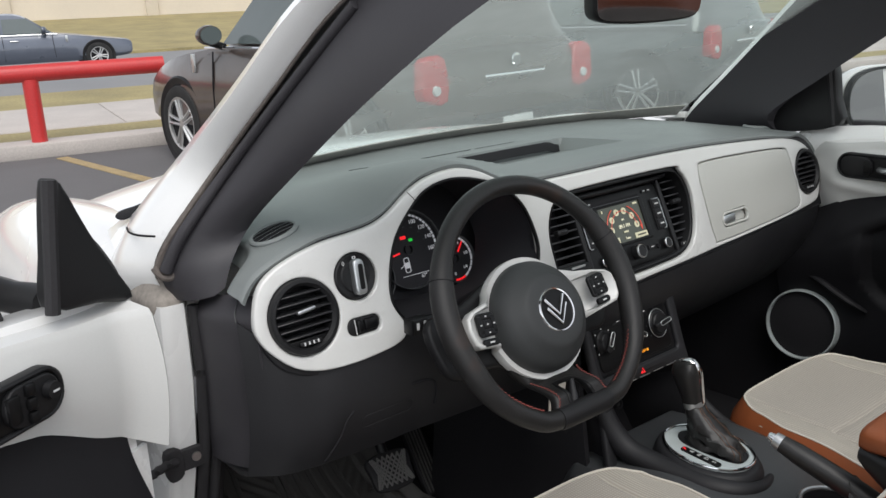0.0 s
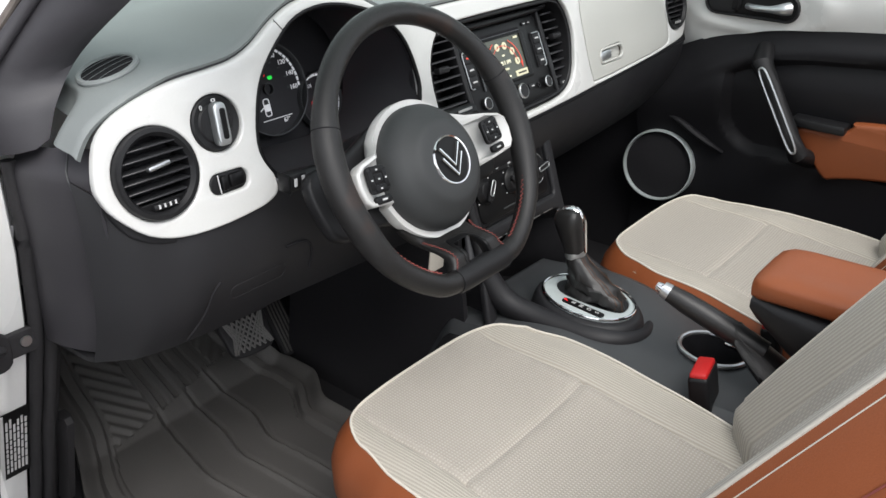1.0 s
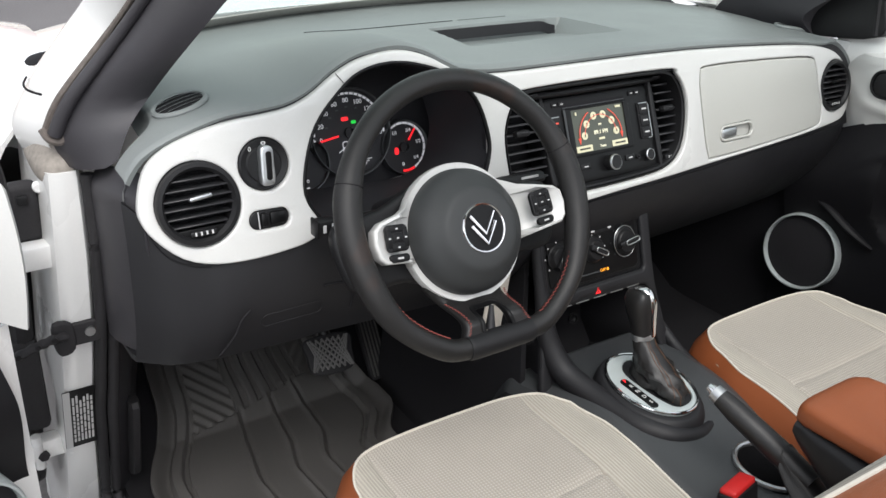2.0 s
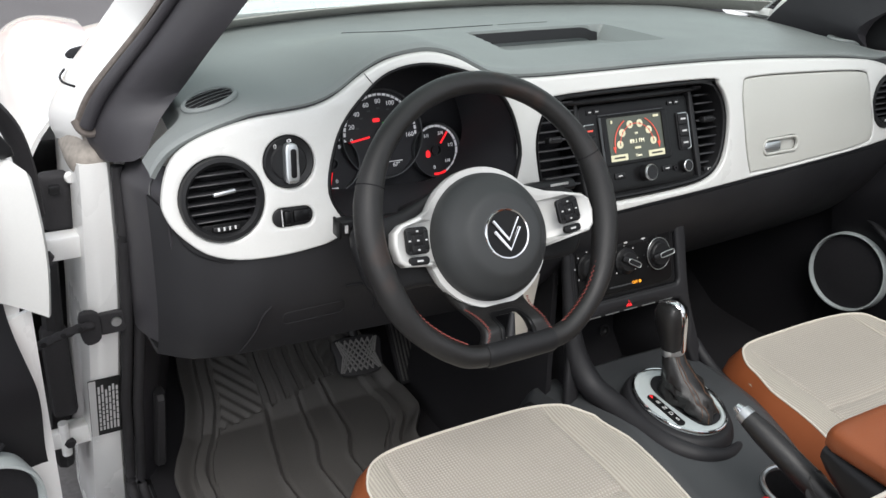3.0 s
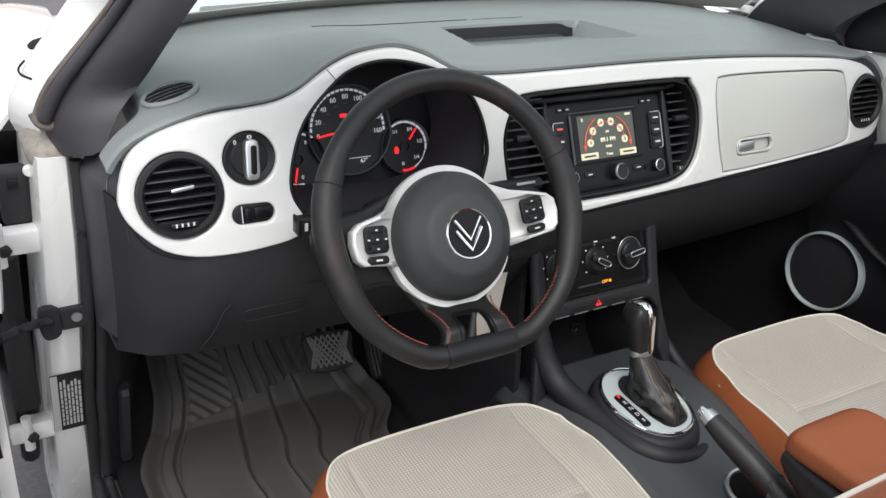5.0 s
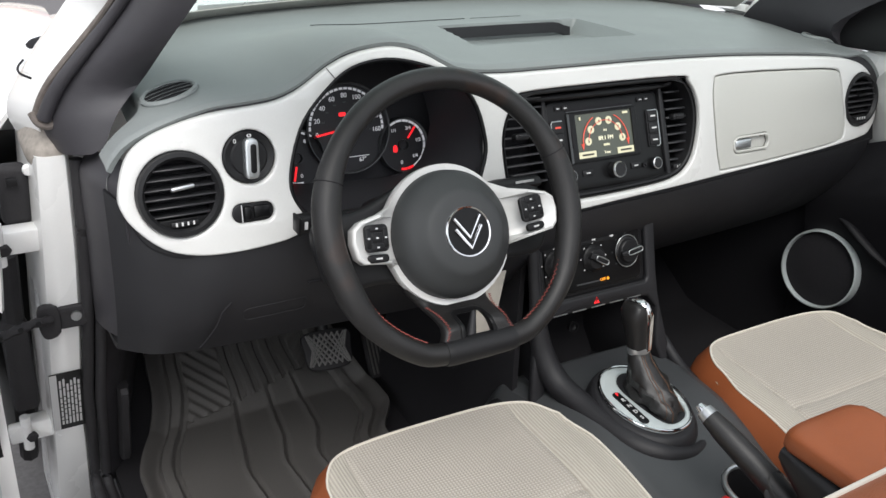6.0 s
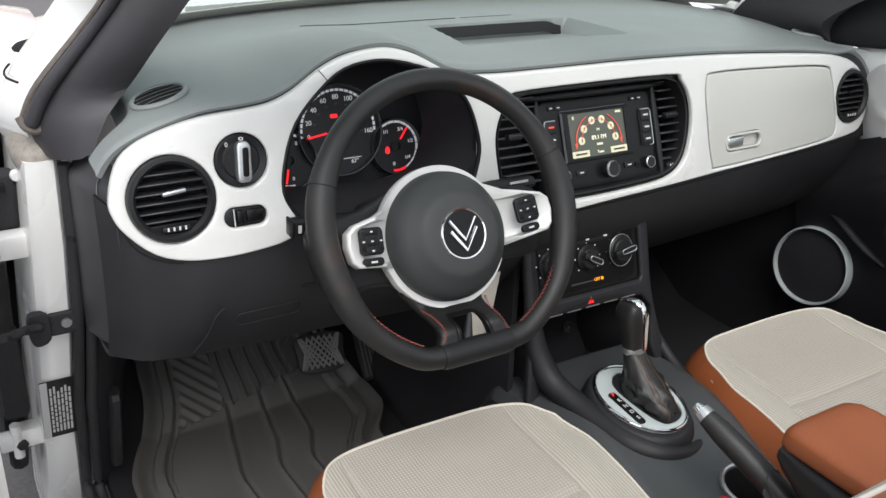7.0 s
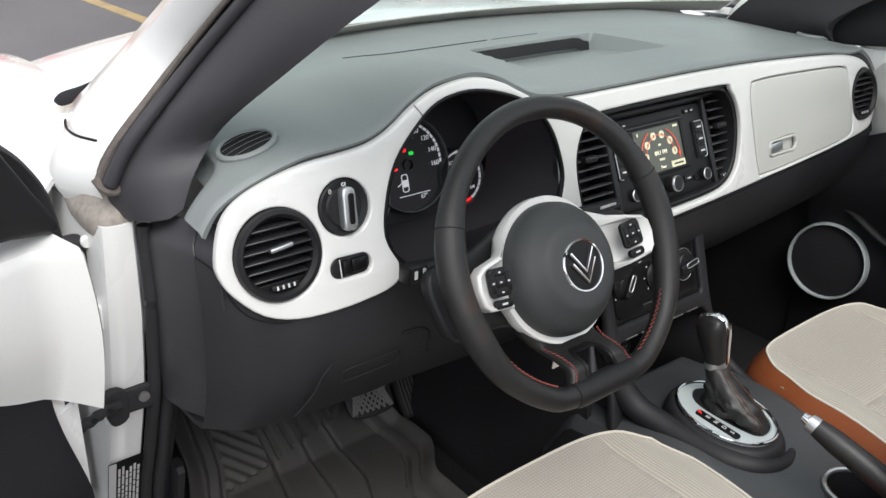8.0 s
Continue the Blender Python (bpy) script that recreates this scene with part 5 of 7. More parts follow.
# ---- seats ----
def seat(cx, label, back=True):
    s = thing("front_seat", label, "car seat", (cx, 0.55, 0.28), "front seats")

    def edge_front(u):
        return (0.868 if cx < 0 else 0.858) - 0.014 * u * u - 0.052 * abs(u) ** 5

    def top(u, v):
        inner = u > 0 and cx < 0
        x = u * ((0.196 if inner else 0.236) - (0.004 if inner else 0.040) * smooth(0.25, 0.95, v) * abs(u) + (0.016 if inner else 0.0) * smooth(0.45, 0.95, v) * abs(u) - 0.016 * smooth(0.84, 1.0, v) * abs(u) ** 3 - (0.020 if inner else 0.0) * smooth(0.50, 0.05, v))
        y = 0.34 + v * (edge_front(u) - 0.34)
        z = 0.562 - 0.055 * (1 - v) + 0.020 * abs(u) ** 2.5 * (1 - 0.5 * v) - 0.015 * smooth(0.62, 1.0, v) - 0.008 * smooth(0.80, 1.0, abs(u))
        z -= 0.004 * math.exp(-((abs(u) - 0.66) / 0.02) ** 2) * (1 - smooth(0.93, 1, v))
        if abs(u) < 0.68:
            z -= 0.004 * math.exp(-((y - 0.662) / 0.0055) ** 2)
        z += 0.0012 * noise.noise(Vector((x * 9 + cx * 7, y * 9, 0)))
        return Vector((cx + x, y, z))

    core = part("cushion", sheet(lambda a, b: top(-0.66 + 1.32 * a, b), 44, 90, 0.02), M_CLOTH, s, "cream woven cloth cushion")
    part("bolster", sheet(lambda a, b: top(-1 + 0.34 * a, b), 16, 90, 0.02), M_RIB, s, "cream ribbed cloth bolster")
    part("bolster", sheet(lambda a, b: top(0.66 + 0.34 * a, b), 16, 90, 0.02), M_RIB, s, "cream ribbed cloth bolster")
    border = [top(-1, k / 30) for k in range(31)] + [top(-1 + k / 20, 1) for k in range(1, 41)] + [top(1, 1 - k / 30) for k in range(1, 31)]
    part("piping", tube([p + Vector((0, 0, 0.001)) for p in border], 0.0019, 8), M_PIPING, s, "cream piping")
    mid = Vector((cx, 0.55, 0.5))
    rings = []
    for out, down in ((0.000, -0.002), (0.006, 0.006), (0.020, 0.03), (0.028, 0.06), (0.026, 0.10), (0.012, 0.14), (-0.02, 0.17)):
        r = []
        for p in border:
            d = Vector((p.x - mid.x, (p.y - mid.y) * 0.7, 0)).normalized()
            r.append(p + d * out - Vector((0, 0, down)))
        rings.append(r)
    part("side_cover", loft(rings, False, False), M_TAN, s, "saddle brown leatherette sides")
    part("base", box(0.36, 0.46, 0.16, (cx, 0.56, 0.36), 0.02, 2), M_CARPET, s)
    if not back:
        return s

    def lean(z):
        return 0.425 - 0.60 * max(z - 0.56, 0) ** 1.05 - 0.1 * max(0.56 - z, 0)

    def rest(u, v):
        z = 0.49 + 0.62 * v
        w = 0.205 + 0.02 * smooth(0, 0.5, v) - 0.05 * smooth(0.75, 1, v)
        y = lean(z) - 0.030 * (1 - abs(u) ** 2) + 0.048 * smooth(0.40, 0.95, abs(u)) - 0.012 * smooth(0.85, 1, abs(u))
        y -= 0.004 * math.exp(-((abs(u) - 0.60) / 0.02) ** 2)
        return Vector((cx + u * w, y, z))

    part("backrest", sheet(lambda a, b: rest(-0.6 + 1.2 * a, b), 30, 60, -0.02), M_CLOTH, s, "cream woven cloth backrest")
    part("backrest_bolster", sheet(lambda a, b: rest(-1 + 0.4 * a, b), 14, 60, -0.02), M_RIB, s, "cream ribbed cloth bolster")
    part("backrest_bolster", sheet(lambda a, b: rest(0.6 + 0.4 * a, b), 14, 60, -0.02), M_RIB, s, "cream ribbed cloth bolster")
    bor = [rest(-1, k / 40) for k in range(41)] + [rest(-1 + k / 15, 1) for k in range(1, 31)] + [rest(1, 1 - k / 40) for k in range(1, 41)]
    part("piping", tube(bor, 0.0021, 8, up=(0, 1, 0)), M_PIPING, s, "cream piping")
    rings = []
    for out, bk in ((0.0, 0.0), (0.012, 0.012), (0.030, 0.05), (0.034, 0.10), (0.020, 0.14), (-0.02, 0.155)):
        rings.append([p + Vector((math.copysign(1, p.x - cx) * out * min(abs(p.x - cx) / 0.15, 1), -bk, out * smooth(0.9, 1.1, p.z))) for p in bor])
    part("back_cover", loft(rings, False, False), M_TAN, s, "saddle brown leatherette sides")
    line = [rest(-1, k / 40) + Vector((-0.0105, -0.010, 0.0)) for k in range(41)]
    part("stitching", tube(line, 0.0006, 6, up=(0, 1, 0)), M_PIPING, s)
    line = [rest(-1, k / 40) + Vector((-0.032, -0.06, 0.0)) for k in range(41)]
    part("seam", tube(line, 0.0009, 6, up=(0, 1, 0)), M_STITCH, s)
    part("back_shell", loft([[(cx + q[0] * k, lean(z) - 0.15, z) for q in ((-0.2, 0), (0.2, 0))] + [(cx + q[0] * k, lean(z) - 0.18, z) for q in ((0.2, 0), (-0.2, 0))] for z, k in ((0.5, 1.0), (0.9, 1.05), (1.1, 0.85))]), M_TAN, s)
    return s


seat(-0.355, "cream cloth driver seat with brown sides and white piping")
seat(0.338, "cream cloth passenger seat with brown sides and white piping")


def buckle(x, y, z, turn, label):
    b = thing("seat_belt_buckle", label, "seat belt buckle", (x, y, z - 0.1), "belt buckles")
    m = Matrix.Translation((x, y, z)) @ pose(0, 0, 0, -12, 0, turn)
    part("housing", box(0.062, 0.030, 0.110, (0, 0, -0.055), 0.006, 3, m), M_SATIN, b)
    part("press_button", box(0.055, 0.025, 0.012, (0, 0, 0.0), 0.004, 3, m), M_RED, b, "red release button")
    part("stem", box(0.030, 0.014, 0.10, (0, 0, -0.12), 0.004, 2, m), M_CARPET, b)


buckle(-0.096, 0.541, 0.553, 10, "black seat belt buckle with red button beside the driver seat")
buckle(0.098, 0.510, 0.556, 10, "black seat belt buckle with red button beside the armrest")


# ---- floor, mat, pedals ----
def floor_z(y):
    return 0.262 + 0.62 * max(y - 1.34, 0) - 0.12 * max(y - 1.56, 0)


def floor_f(u, v):
    x, y = -0.72 + 1.44 * u, -0.75 + 2.40 * v
    return Vector((x, y, floor_z(y) - 0.004))


tagged(part("floor", sheet(floor_f, 10, 48, 0.03), M_CARPET), "black carpeted car floor", "floor", kind="structure")


def mat_f(u, v):
    """Rubber mat with a raised rim, ribs at the top and long channels."""
    y = 0.70 + 0.90 * v
    xl = -0.690 + 0.065 * smooth(1.22, 1.42, y) + 0.02 * smooth(1.42, 1.6, y)
    xr = -0.205 - 0.050 * smooth(1.26, 1.16, y) - 0.040 * smooth(1.30, 1.46, y)
    x = xl + (xr - xl) * u
    z = floor_z(y) + 0.012
    e = min(u, 1 - u) * (xr - xl)
    z += 0.020 * (1 - smooth(0.0, 0.030, e)) + 0.012 * (smooth(0.030, 0.036, e) - smooth(0.052, 0.058, e))
    if e > 0.065:
        if y > 1.375 + 0.03 * math.sin((u - 0.5) * 3):
            if 0.36 < u < 0.74:
                z += 0.0075 * smooth(-0.45, 0.15, math.sin((u - 0.36) / 0.38 * math.pi * 10))
            elif u <= 0.36:
                z += 0.0035 * smooth(-0.5, 0.5, math.sin((x * 0.9 + y) * 260))
            else:
                z += 0.0035 * smooth(-0.5, 0.5, math.sin((x * 0.9 - y) * 260))
        else:
            z += 0.004
            for c in (0.36, 0.52, 0.66):
                cc = c + 0.05 * smooth(1.36, 1.0, y)
                z += 0.006 * math.exp(-(((u - cc) * 0.5) / 0.005) ** 2) - 0.004 * math.exp(-(((u - cc) * 0.5 - 0.010) / 0.005) ** 2)
    return Vector((x, y, z))


solo("floor_mat", sheet(mat_f, 170, 220, 0.008), M_MAT, "dark ribbed rubber floor mat in the driver footwell", "floor mat")

bp = thing("brake_pedal", "black rubber brake pedal with diamond tread", "pedal", (-0.315, 1.30, 0.37))
m = Matrix.Translation((-0.316, 1.300, 0.408)) @ pose(0, 0, 0, -38, 0, -6)
part("pad", plate([s2([(-0.042, 0.034), (0.042, 0.034), (0.046, 0.0), (0.036, -0.036), (-0.036, -0.036), (-0.046, 0.0)], 4)], 0.014, 0.004, m), M_RUBBER, bp)
for s in (-1, 1):
    for k in range(-4, 5):
        pts = []
        for f in (-1, 1):
            pts.append(Vector((k * 0.0115 + f * 0.024, -0.002, f * s * 0.030)))
        a, b = pts
        lim = 0.040
        a.x, b.x = max(min(a.x, lim), -lim), max(min(b.x, lim), -lim)
        if (b - a).length > 0.02:
            part("tread_rib", tube([m @ a, m @ b], 0.0021, 6), M_TREAD, bp)
part("arm", tube([m @ Vector((0, 0.014, 0.02)), (-0.315, 1.38, 0.52), (-0.315, 1.42, 0.66)], 0.011, 10), M_SATIN, bp)
ap = thing("accelerator_pedal", "long ribbed black accelerator pedal", "pedal", (-0.178, 1.36, 0.29))
m = Matrix.Translation((-0.178, 1.375, 0.345)) @ pose(0, 0, 0, -34, 0, 0)
part("pad", plate([rrect(0, 0, 0.046, 0.150, 0.008)], 0.016, 0.004, m), M_RUBBER, ap)
for k in range(5):
    part("tread_rib", box(0.0035, 0.003, 0.135, (-0.016 + 0.008 * k, -0.001, 0), 0.001, 1, m), M_MAT, ap)


# ---- body shell ----
def yj(z):
    return lerp_list([(0.10, 1.36), (0.25, 1.30), (0.42, 1.236), (0.546, 1.190), (0.676, 1.152), (0.80, 1.140), (0.909, 1.146), (1.0, 1.150)], z)


def jamb_in(z):
    """Inner edge of the hinge pillar's rear face."""
    return lerp_list([(0.10, 0.756), (0.23, 0.760), (0.50, 0.766), (0.77, 0.755), (0.92, 0.751)], z)


def jamb_out(z):
    """Outer edge of the hinge pillar's rear face."""
    return lerp_list([(0.10, 0.818), (0.25, 0.816), (0.57, 0.809), (0.78, 0.800), (0.92, 0.791)], z)


def kick_f(s, u, v):
    if s < 0:
        z = 0.24 + 0.43 * v
        return Vector((-(jamb_in(z) - 0.020 - 0.016 * smooth(0, 0.10, u) - 0.12 * u), yj(z) - 0.002 + 0.34 * u, z))
    z = 0.24 + 0.62 * v
    return Vector((0.735 - 0.02 * u, 1.0 + 0.5 * u, z))


body = thing("convertible_car", "white convertible car with charcoal pillars and white bonnet", "car", (0, 1.2, 0.2))
for s in (-1, 1):
    rings = []
    for k in range(14):
        z = 0.14 + 0.770 * k / 13
        y = yj(z)
        xi, xo = jamb_in(z), jamb_out(z)
        rings.append([(s * (xi - 0.010), y + 0.03, z), (s * xi, y + 0.005, z), (s * (xi + 0.004), y, z), (s * (xi + 0.5 * (xo - xi)), y - 0.0015, z), (s * (xo - 0.010), y, z), (s * (xo - 0.003), y + 0.004, z), (s * xo, y + 0.013, z), (s * (xo + 0.004), y + 0.05, z), (s * (xo + 0.004), y + 0.16, z), (s * (xi + 0.01), y + 0.15, z)])
    part("hinge_pillar", loft(rings), M_PAINT, body, "white painted hinge pillar")
    # kick panel and sill trim inside the seal
    part("kick_panel", sheet(lambda u, v, s=s: kick_f(s, u, v), 24, 12, 0.012 * s), M_PILLAR if s < 0 else M_CARPET, body)
    part("sill", loft([[(s * 0.70, y, 0.235), (s * 0.715, y, 0.250), (s * 0.735, y, 0.251), (s * 0.752, y, 0.245), (s * 0.752, y, 0.16), (s * 0.70, y, 0.16)] for y in (1.16, 1.1, 0.6, 0.0, -0.5)]), M_PILLAR, body)
    part("rocker", loft([[(s * 0.755, y, 0.238), (s * 0.80, y, 0.232), (s * 0.832, y, 0.218), (s * 0.845, y, 0.19), (s * 0.845, y, 0.14), (s * 0.755, y, 0.14)] for y in (1.22, 1.1, 0.6, 0.0, -0.5)]), M_PAINT, body, "white painted rocker panel")
SEAL_T = [(-0.612, 0.880, 1.305), (-0.646, 1.003, 1.20), (-0.684, 1.104, 1.10), (-0.750, 1.140, 1.009), (-0.774, 1.152, 0.960)]
SEAL_Z = (0.905, 0.85, 0.80, 0.74, 0.676, 0.61, 0.56, 0.50, 0.44, 0.38, 0.32)
for s in (-1, 1):
    path = spline([(-s * x, y - 0.004, z) for x, y, z in SEAL_T], 6)
    part("door_seal", tube(path, [0.007 + 0.002 * smooth(8, 24, i) for i in range(len(path))], 12), M_PILLAR, body, "charcoal rubber door seal")
    for off, rr in ((0.003, 0.0085), (-0.0145, 0.0085)):
        line = [(s * (jamb_in(z) - 0.011 + off), yj(z) - 0.003 - (0.004 if off < 0 else 0), z) for z in SEAL_Z]
        line += [(s * (0.752 + off), 1.270, 0.268), (s * (0.748 + off), 1.20, 0.255), (s * (0.742 + off), 0.9, 0.255), (s * (0.740 + off), 0.2, 0.255)]
        part("door_seal", tube(spline(line, 5), rr, 10), M_RUBBER, body, "black rubber door seal")

# A-pillars: charcoal inside, white outside
def pillar_rings(s, side):
    B = [(-0.714, 1.094, 0.934), (-0.694, 1.098, 0.975), (-0.656, 1.10, 1.02), (-0.645, 0.985, 1.10), (-0.630, 0.832, 1.20), (-0.600, 0.665, 1.30), (-0.548, 0.52, 1.365), (-0.45, 0.43, 1.395)]
    A = [(-0.768, 1.152, 0.915), (-0.779, 1.162, 0.955), (-0.754, 1.148, 1.009), (-0.684, 1.112, 1.10), (-0.646, 1.010, 1.20), (-0.612, 0.885, 1.305), (-0.572, 0.75, 1.375), (-0.48, 0.64, 1.42)]
    W = [(-0.800, 1.310, 0.925), (-0.800, 1.300, 0.948), (-0.772, 1.272, 1.005), (-0.728, 1.172, 1.10), (-0.690, 1.060, 1.20), (-0.655, 0.940, 1.305), (-0.610, 0.80, 1.385), (-0.51, 0.68, 1.44)]
    F = [(-0.715, 1.380, 0.960), (-0.715, 1.370, 0.985), (-0.700, 1.330, 1.03), (-0.668, 1.225, 1.115), (-0.632, 1.105, 1.215), (-0.600, 0.985, 1.315), (-0.56, 0.84, 1.395), (-0.47, 0.71, 1.445)]
    def v(p, d=(0, 0, 0)):
        return Vector((-s * (p[0] + d[0]), p[1] + d[1], p[2] + d[2]))
    rings = []
    for b, a, w, f in zip(B, A, W, F):
        if side == "trim":
            m1 = ((b[0] + a[0]) / 2 - 0.004, (b[1] + a[1]) / 2 - 0.012, (b[2] + a[2]) / 2 - 0.004)
            q = ((b[0] + f[0]) / 2 + 0.004, (b[1] + f[1]) / 2 + 0.01, (b[2] + f[2]) / 2)
            rings.append([v(b), v(((b[0] + m1[0]) / 2, (b[1] + m1[1]) / 2 - 0.005, (b[2] + m1[2]) / 2 - 0.002)), v(m1), v(((a[0] + m1[0]) / 2, (a[1] + m1[1]) / 2 - 0.004, (a[2] + m1[2]) / 2)), v(a, (0.004, 0.004, 0)), v(f, (0.012, 0.0, -0.02)), v(q)])
        else:
            rings.append([v(a, (-0.002, 0.012, 0.004)), v(((a[0] + w[0]) / 2 - (0.006 if a[2] > 1.05 else 0.018), (a[1] + w[1]) / 2, (a[2] + w[2]) / 2 + 0.002)), v(w, (0, 0, 0)), v(((f[0] + w[0]) / 2 - 0.008, (f[1] + w[1]) / 2, (f[2] + w[2]) / 2 + 0.008)), v(f), v(f, (0.008, -0.006, -0.012))])
    fine = []
    for i in range(len(rings[0])):
        fine.append(spline([r[i] for r in rings], 4))
    return [[fine[i][k] for i in range(len(fine))] for k in range(len(fine[0]))]


for s in (-1, 1):
    part("pillar_trim", loft(pillar_rings(s, "trim")), M_PILLAR, body, "charcoal windscreen pillar trim")
    part("pillar_skin", loft(pillar_rings(s, "skin")), M_PAINT, body, "white windscreen pillar")
    # pale gutter strip along the seal, with a clip at its foot
    gut = spline([(s * 0.578, 0.772, 1.372), (s * 0.618, 0.900, 1.305), (s * 0.652, 1.022, 1.20), (s * 0.691, 1.118, 1.10), (s * 0.760, 1.146, 1.009), (s * 0.782, 1.160, 0.962)], 6)
    part("gutter_strip", tube(gut, [0.0024 + 0.0028 * smooth(8, 26, i) for i in range(len(gut))], 8), M_GUTTER, body, "dusty brown gutter strip")
    part("strip_clip", tube(spline([(s * 0.786, 1.158, 0.966), (s * 0.780, 1.150, 0.954), (s * 0.768, 1.148, 0.950), (s * 0.760, 1.150, 0.958)], 4), 0.0052, 8), M_GUTTER, body)
    # dusty hinge-pillar head below the pillar
    part("pillar_foot", loft([[(s * (cx + rx * math.copysign(abs(math.cos(a)) ** 0.7, math.cos(a))), cy + ry * math.copysign(abs(math.sin(a)) ** 0.7, math.sin(a)), z + 0.004 * math.sin(2 * a)) for a in [2 * math.pi * i / 32 for i in range(32)]] for z, cx, cy, rx, ry in ((0.898, 0.768, 1.210, 0.030, 0.062), (0.912, 0.769, 1.211, 0.032, 0.064), (0.922, 0.769, 1.214, 0.030, 0.061), (0.936, 0.766, 1.220, 0.026, 0.055), (0.950, 0.760, 1.226, 0.020, 0.045), (0.960, 0.754, 1.230, 0.012, 0.028))]), M_DUSTY, body, "dusty beige pillar foot")

# header rail over the windscreen
part("header_rail", tube(spline([(-0.48, 0.47, 1.39), (-0.25, 0.54, 1.415), (0, 0.56, 1.42), (0.25, 0.54, 1.415), (0.48, 0.47, 1.39)], 6), 0.035, 12, flat=0.7), M_PILLAR, body)


def windscreen(u, v):
    """Curved screen between the pillars."""
    x = (u * 2 - 1)
    w0, w1 = 0.715, 0.50
    w = w0 + (w1 - w0) * v
    X = x * w
    y0 = screen_y(X) + 0.02
    y1 = 0.60 + 0.12 * (1 - x * x)
    z0, z1 = 0.995, 1.43
    return Vector((X, y0 + (y1 - y0) * v, z0 + (z1 - z0) * v + 0.03 * math.sin(math.pi * v)))


ws = tagged(part("windscreen", sheet(windscreen, 28, 20), M_SCREENGLASS), "clear hazy car windscreen", "windscreen", kind="structure")
face_in(ws, (0, 0.4, 1.1))
part("screen_edge", sheet(lambda u, v: windscreen(0.01 + 0.98 * u, 0.004 + 0.052 * v) + Vector((0, -0.006, -0.002)), 40, 3, 0.002), M_STRIP, body, "grey lower edge of the windscreen")


# bonnet, cowl and wings
def bonnet(u, v):
    x = (u * 2 - 1) * (0.70 - 0.05 * v)
    y = 1.62 - 0.28 * x * x + v * (0.95 - 0.25 * x * x)
    z = 0.985 + 0.02 * math.sin(v * 2.4) - 0.27 * v ** 2.2 - 0.06 * x * x
    return Vector((x, y, z))


part("bonnet", sheet(bonnet, 36, 24, 0.01), M_PAINT, body, "white bonnet")


def wing(s):
    def f(u, v):
        y = 1.255 + 1.35 * u
        a = v * math.pi / 2
        zt = 0.960 + 0.015 * math.sin(u * 3) - 0.22 * u ** 2.2
        xin, xout = 0.715 - 0.10 * u, 0.895 - 0.04 * u * u
        x = xin + (xout - xin) * math.sin(a) + 0.02 * math.sin(math.pi * u) * math.sin(a)
        z = zt - 0.02 + 0.02 * math.cos(a) - (0.62) * (1 - math.cos(a)) ** 1.6 + 0.035 * math.sin(math.pi * min(u * 1.3, 1)) * math.sin(2 * a)
        return Vector((s * x, y, z))
    return f


for s in (-1, 1):
    part("front_wing", sheet(wing(s), 26, 18, 0.006 * s), M_PAINT, body, "white front wing")
    part("cowl_corner", loft([[(s * x, y, z) for x, y, z in r] for r in (((0.790, 1.300, 0.955), (0.70, 1.36, 0.99), (0.69, 1.46, 0.985), (0.775, 1.42, 0.962)), ((0.765, 1.300, 0.985), (0.705, 1.36, 1.005), (0.695, 1.44, 0.998), (0.755, 1.40, 0.980)))]), M_PAINT, body)
    part("bonnet_gap", tube(spline([(s * 0.758, 1.345, 1.000), (s * 0.741, 1.378, 1.001), (s * 0.718, 1.404, 1.001), (s * 0.682, 1.438, 1.001)], 4), [0.003, 0.008, 0.012, 0.013, 0.013, 0.012, 0.011, 0.009, 0.007, 0.005, 0.004, 0.003, 0.002][:13], 10, flat=0.4), M_CARPET, body)
    part("wing_seam", tube(spline([(s * 0.776, 1.275, 1.002), (s * 0.787, 1.235, 1.004), (s * 0.790, 1.190, 1.008), (s * 0.782, 1.150, 1.012)], 4), 0.0016, 6), M_CARPET, body)
cowl = part("cowl_grille", sheet(lambda u, v: Vector(((u * 2 - 1) * 0.69, screen_y((u * 2 - 1) * 0.69) + 0.02 + 0.09 * v, 0.972 - 0.012 * math.sin(v * 3.1))), 30, 4, -0.01), M_SATIN, body)
for s in (-1, 1):
    part("wiper_arm", tube(spline([(s * 0.10 - 0.35, 1.585, 0.992), (s * 0.10 - 0.1, 1.60, 0.996), (s * 0.10 + 0.15, 1.595, 0.996)], 5), 0.007, 8), M_SATIN, body)
# plain shell ahead of and behind the seats
def quarter(s):
    def f(u, v):
        a = v * math.pi / 2
        y = -0.09 - 1.60 * u
        x = 0.70 - 0.06 * u * u + (0.195 - 0.05 * u * u) * math.sin(a)
        return Vector((s * x, y, 0.985 - 0.16 * u ** 2.4 - 0.66 * (1 - math.cos(a)) ** 1.5))
    return f


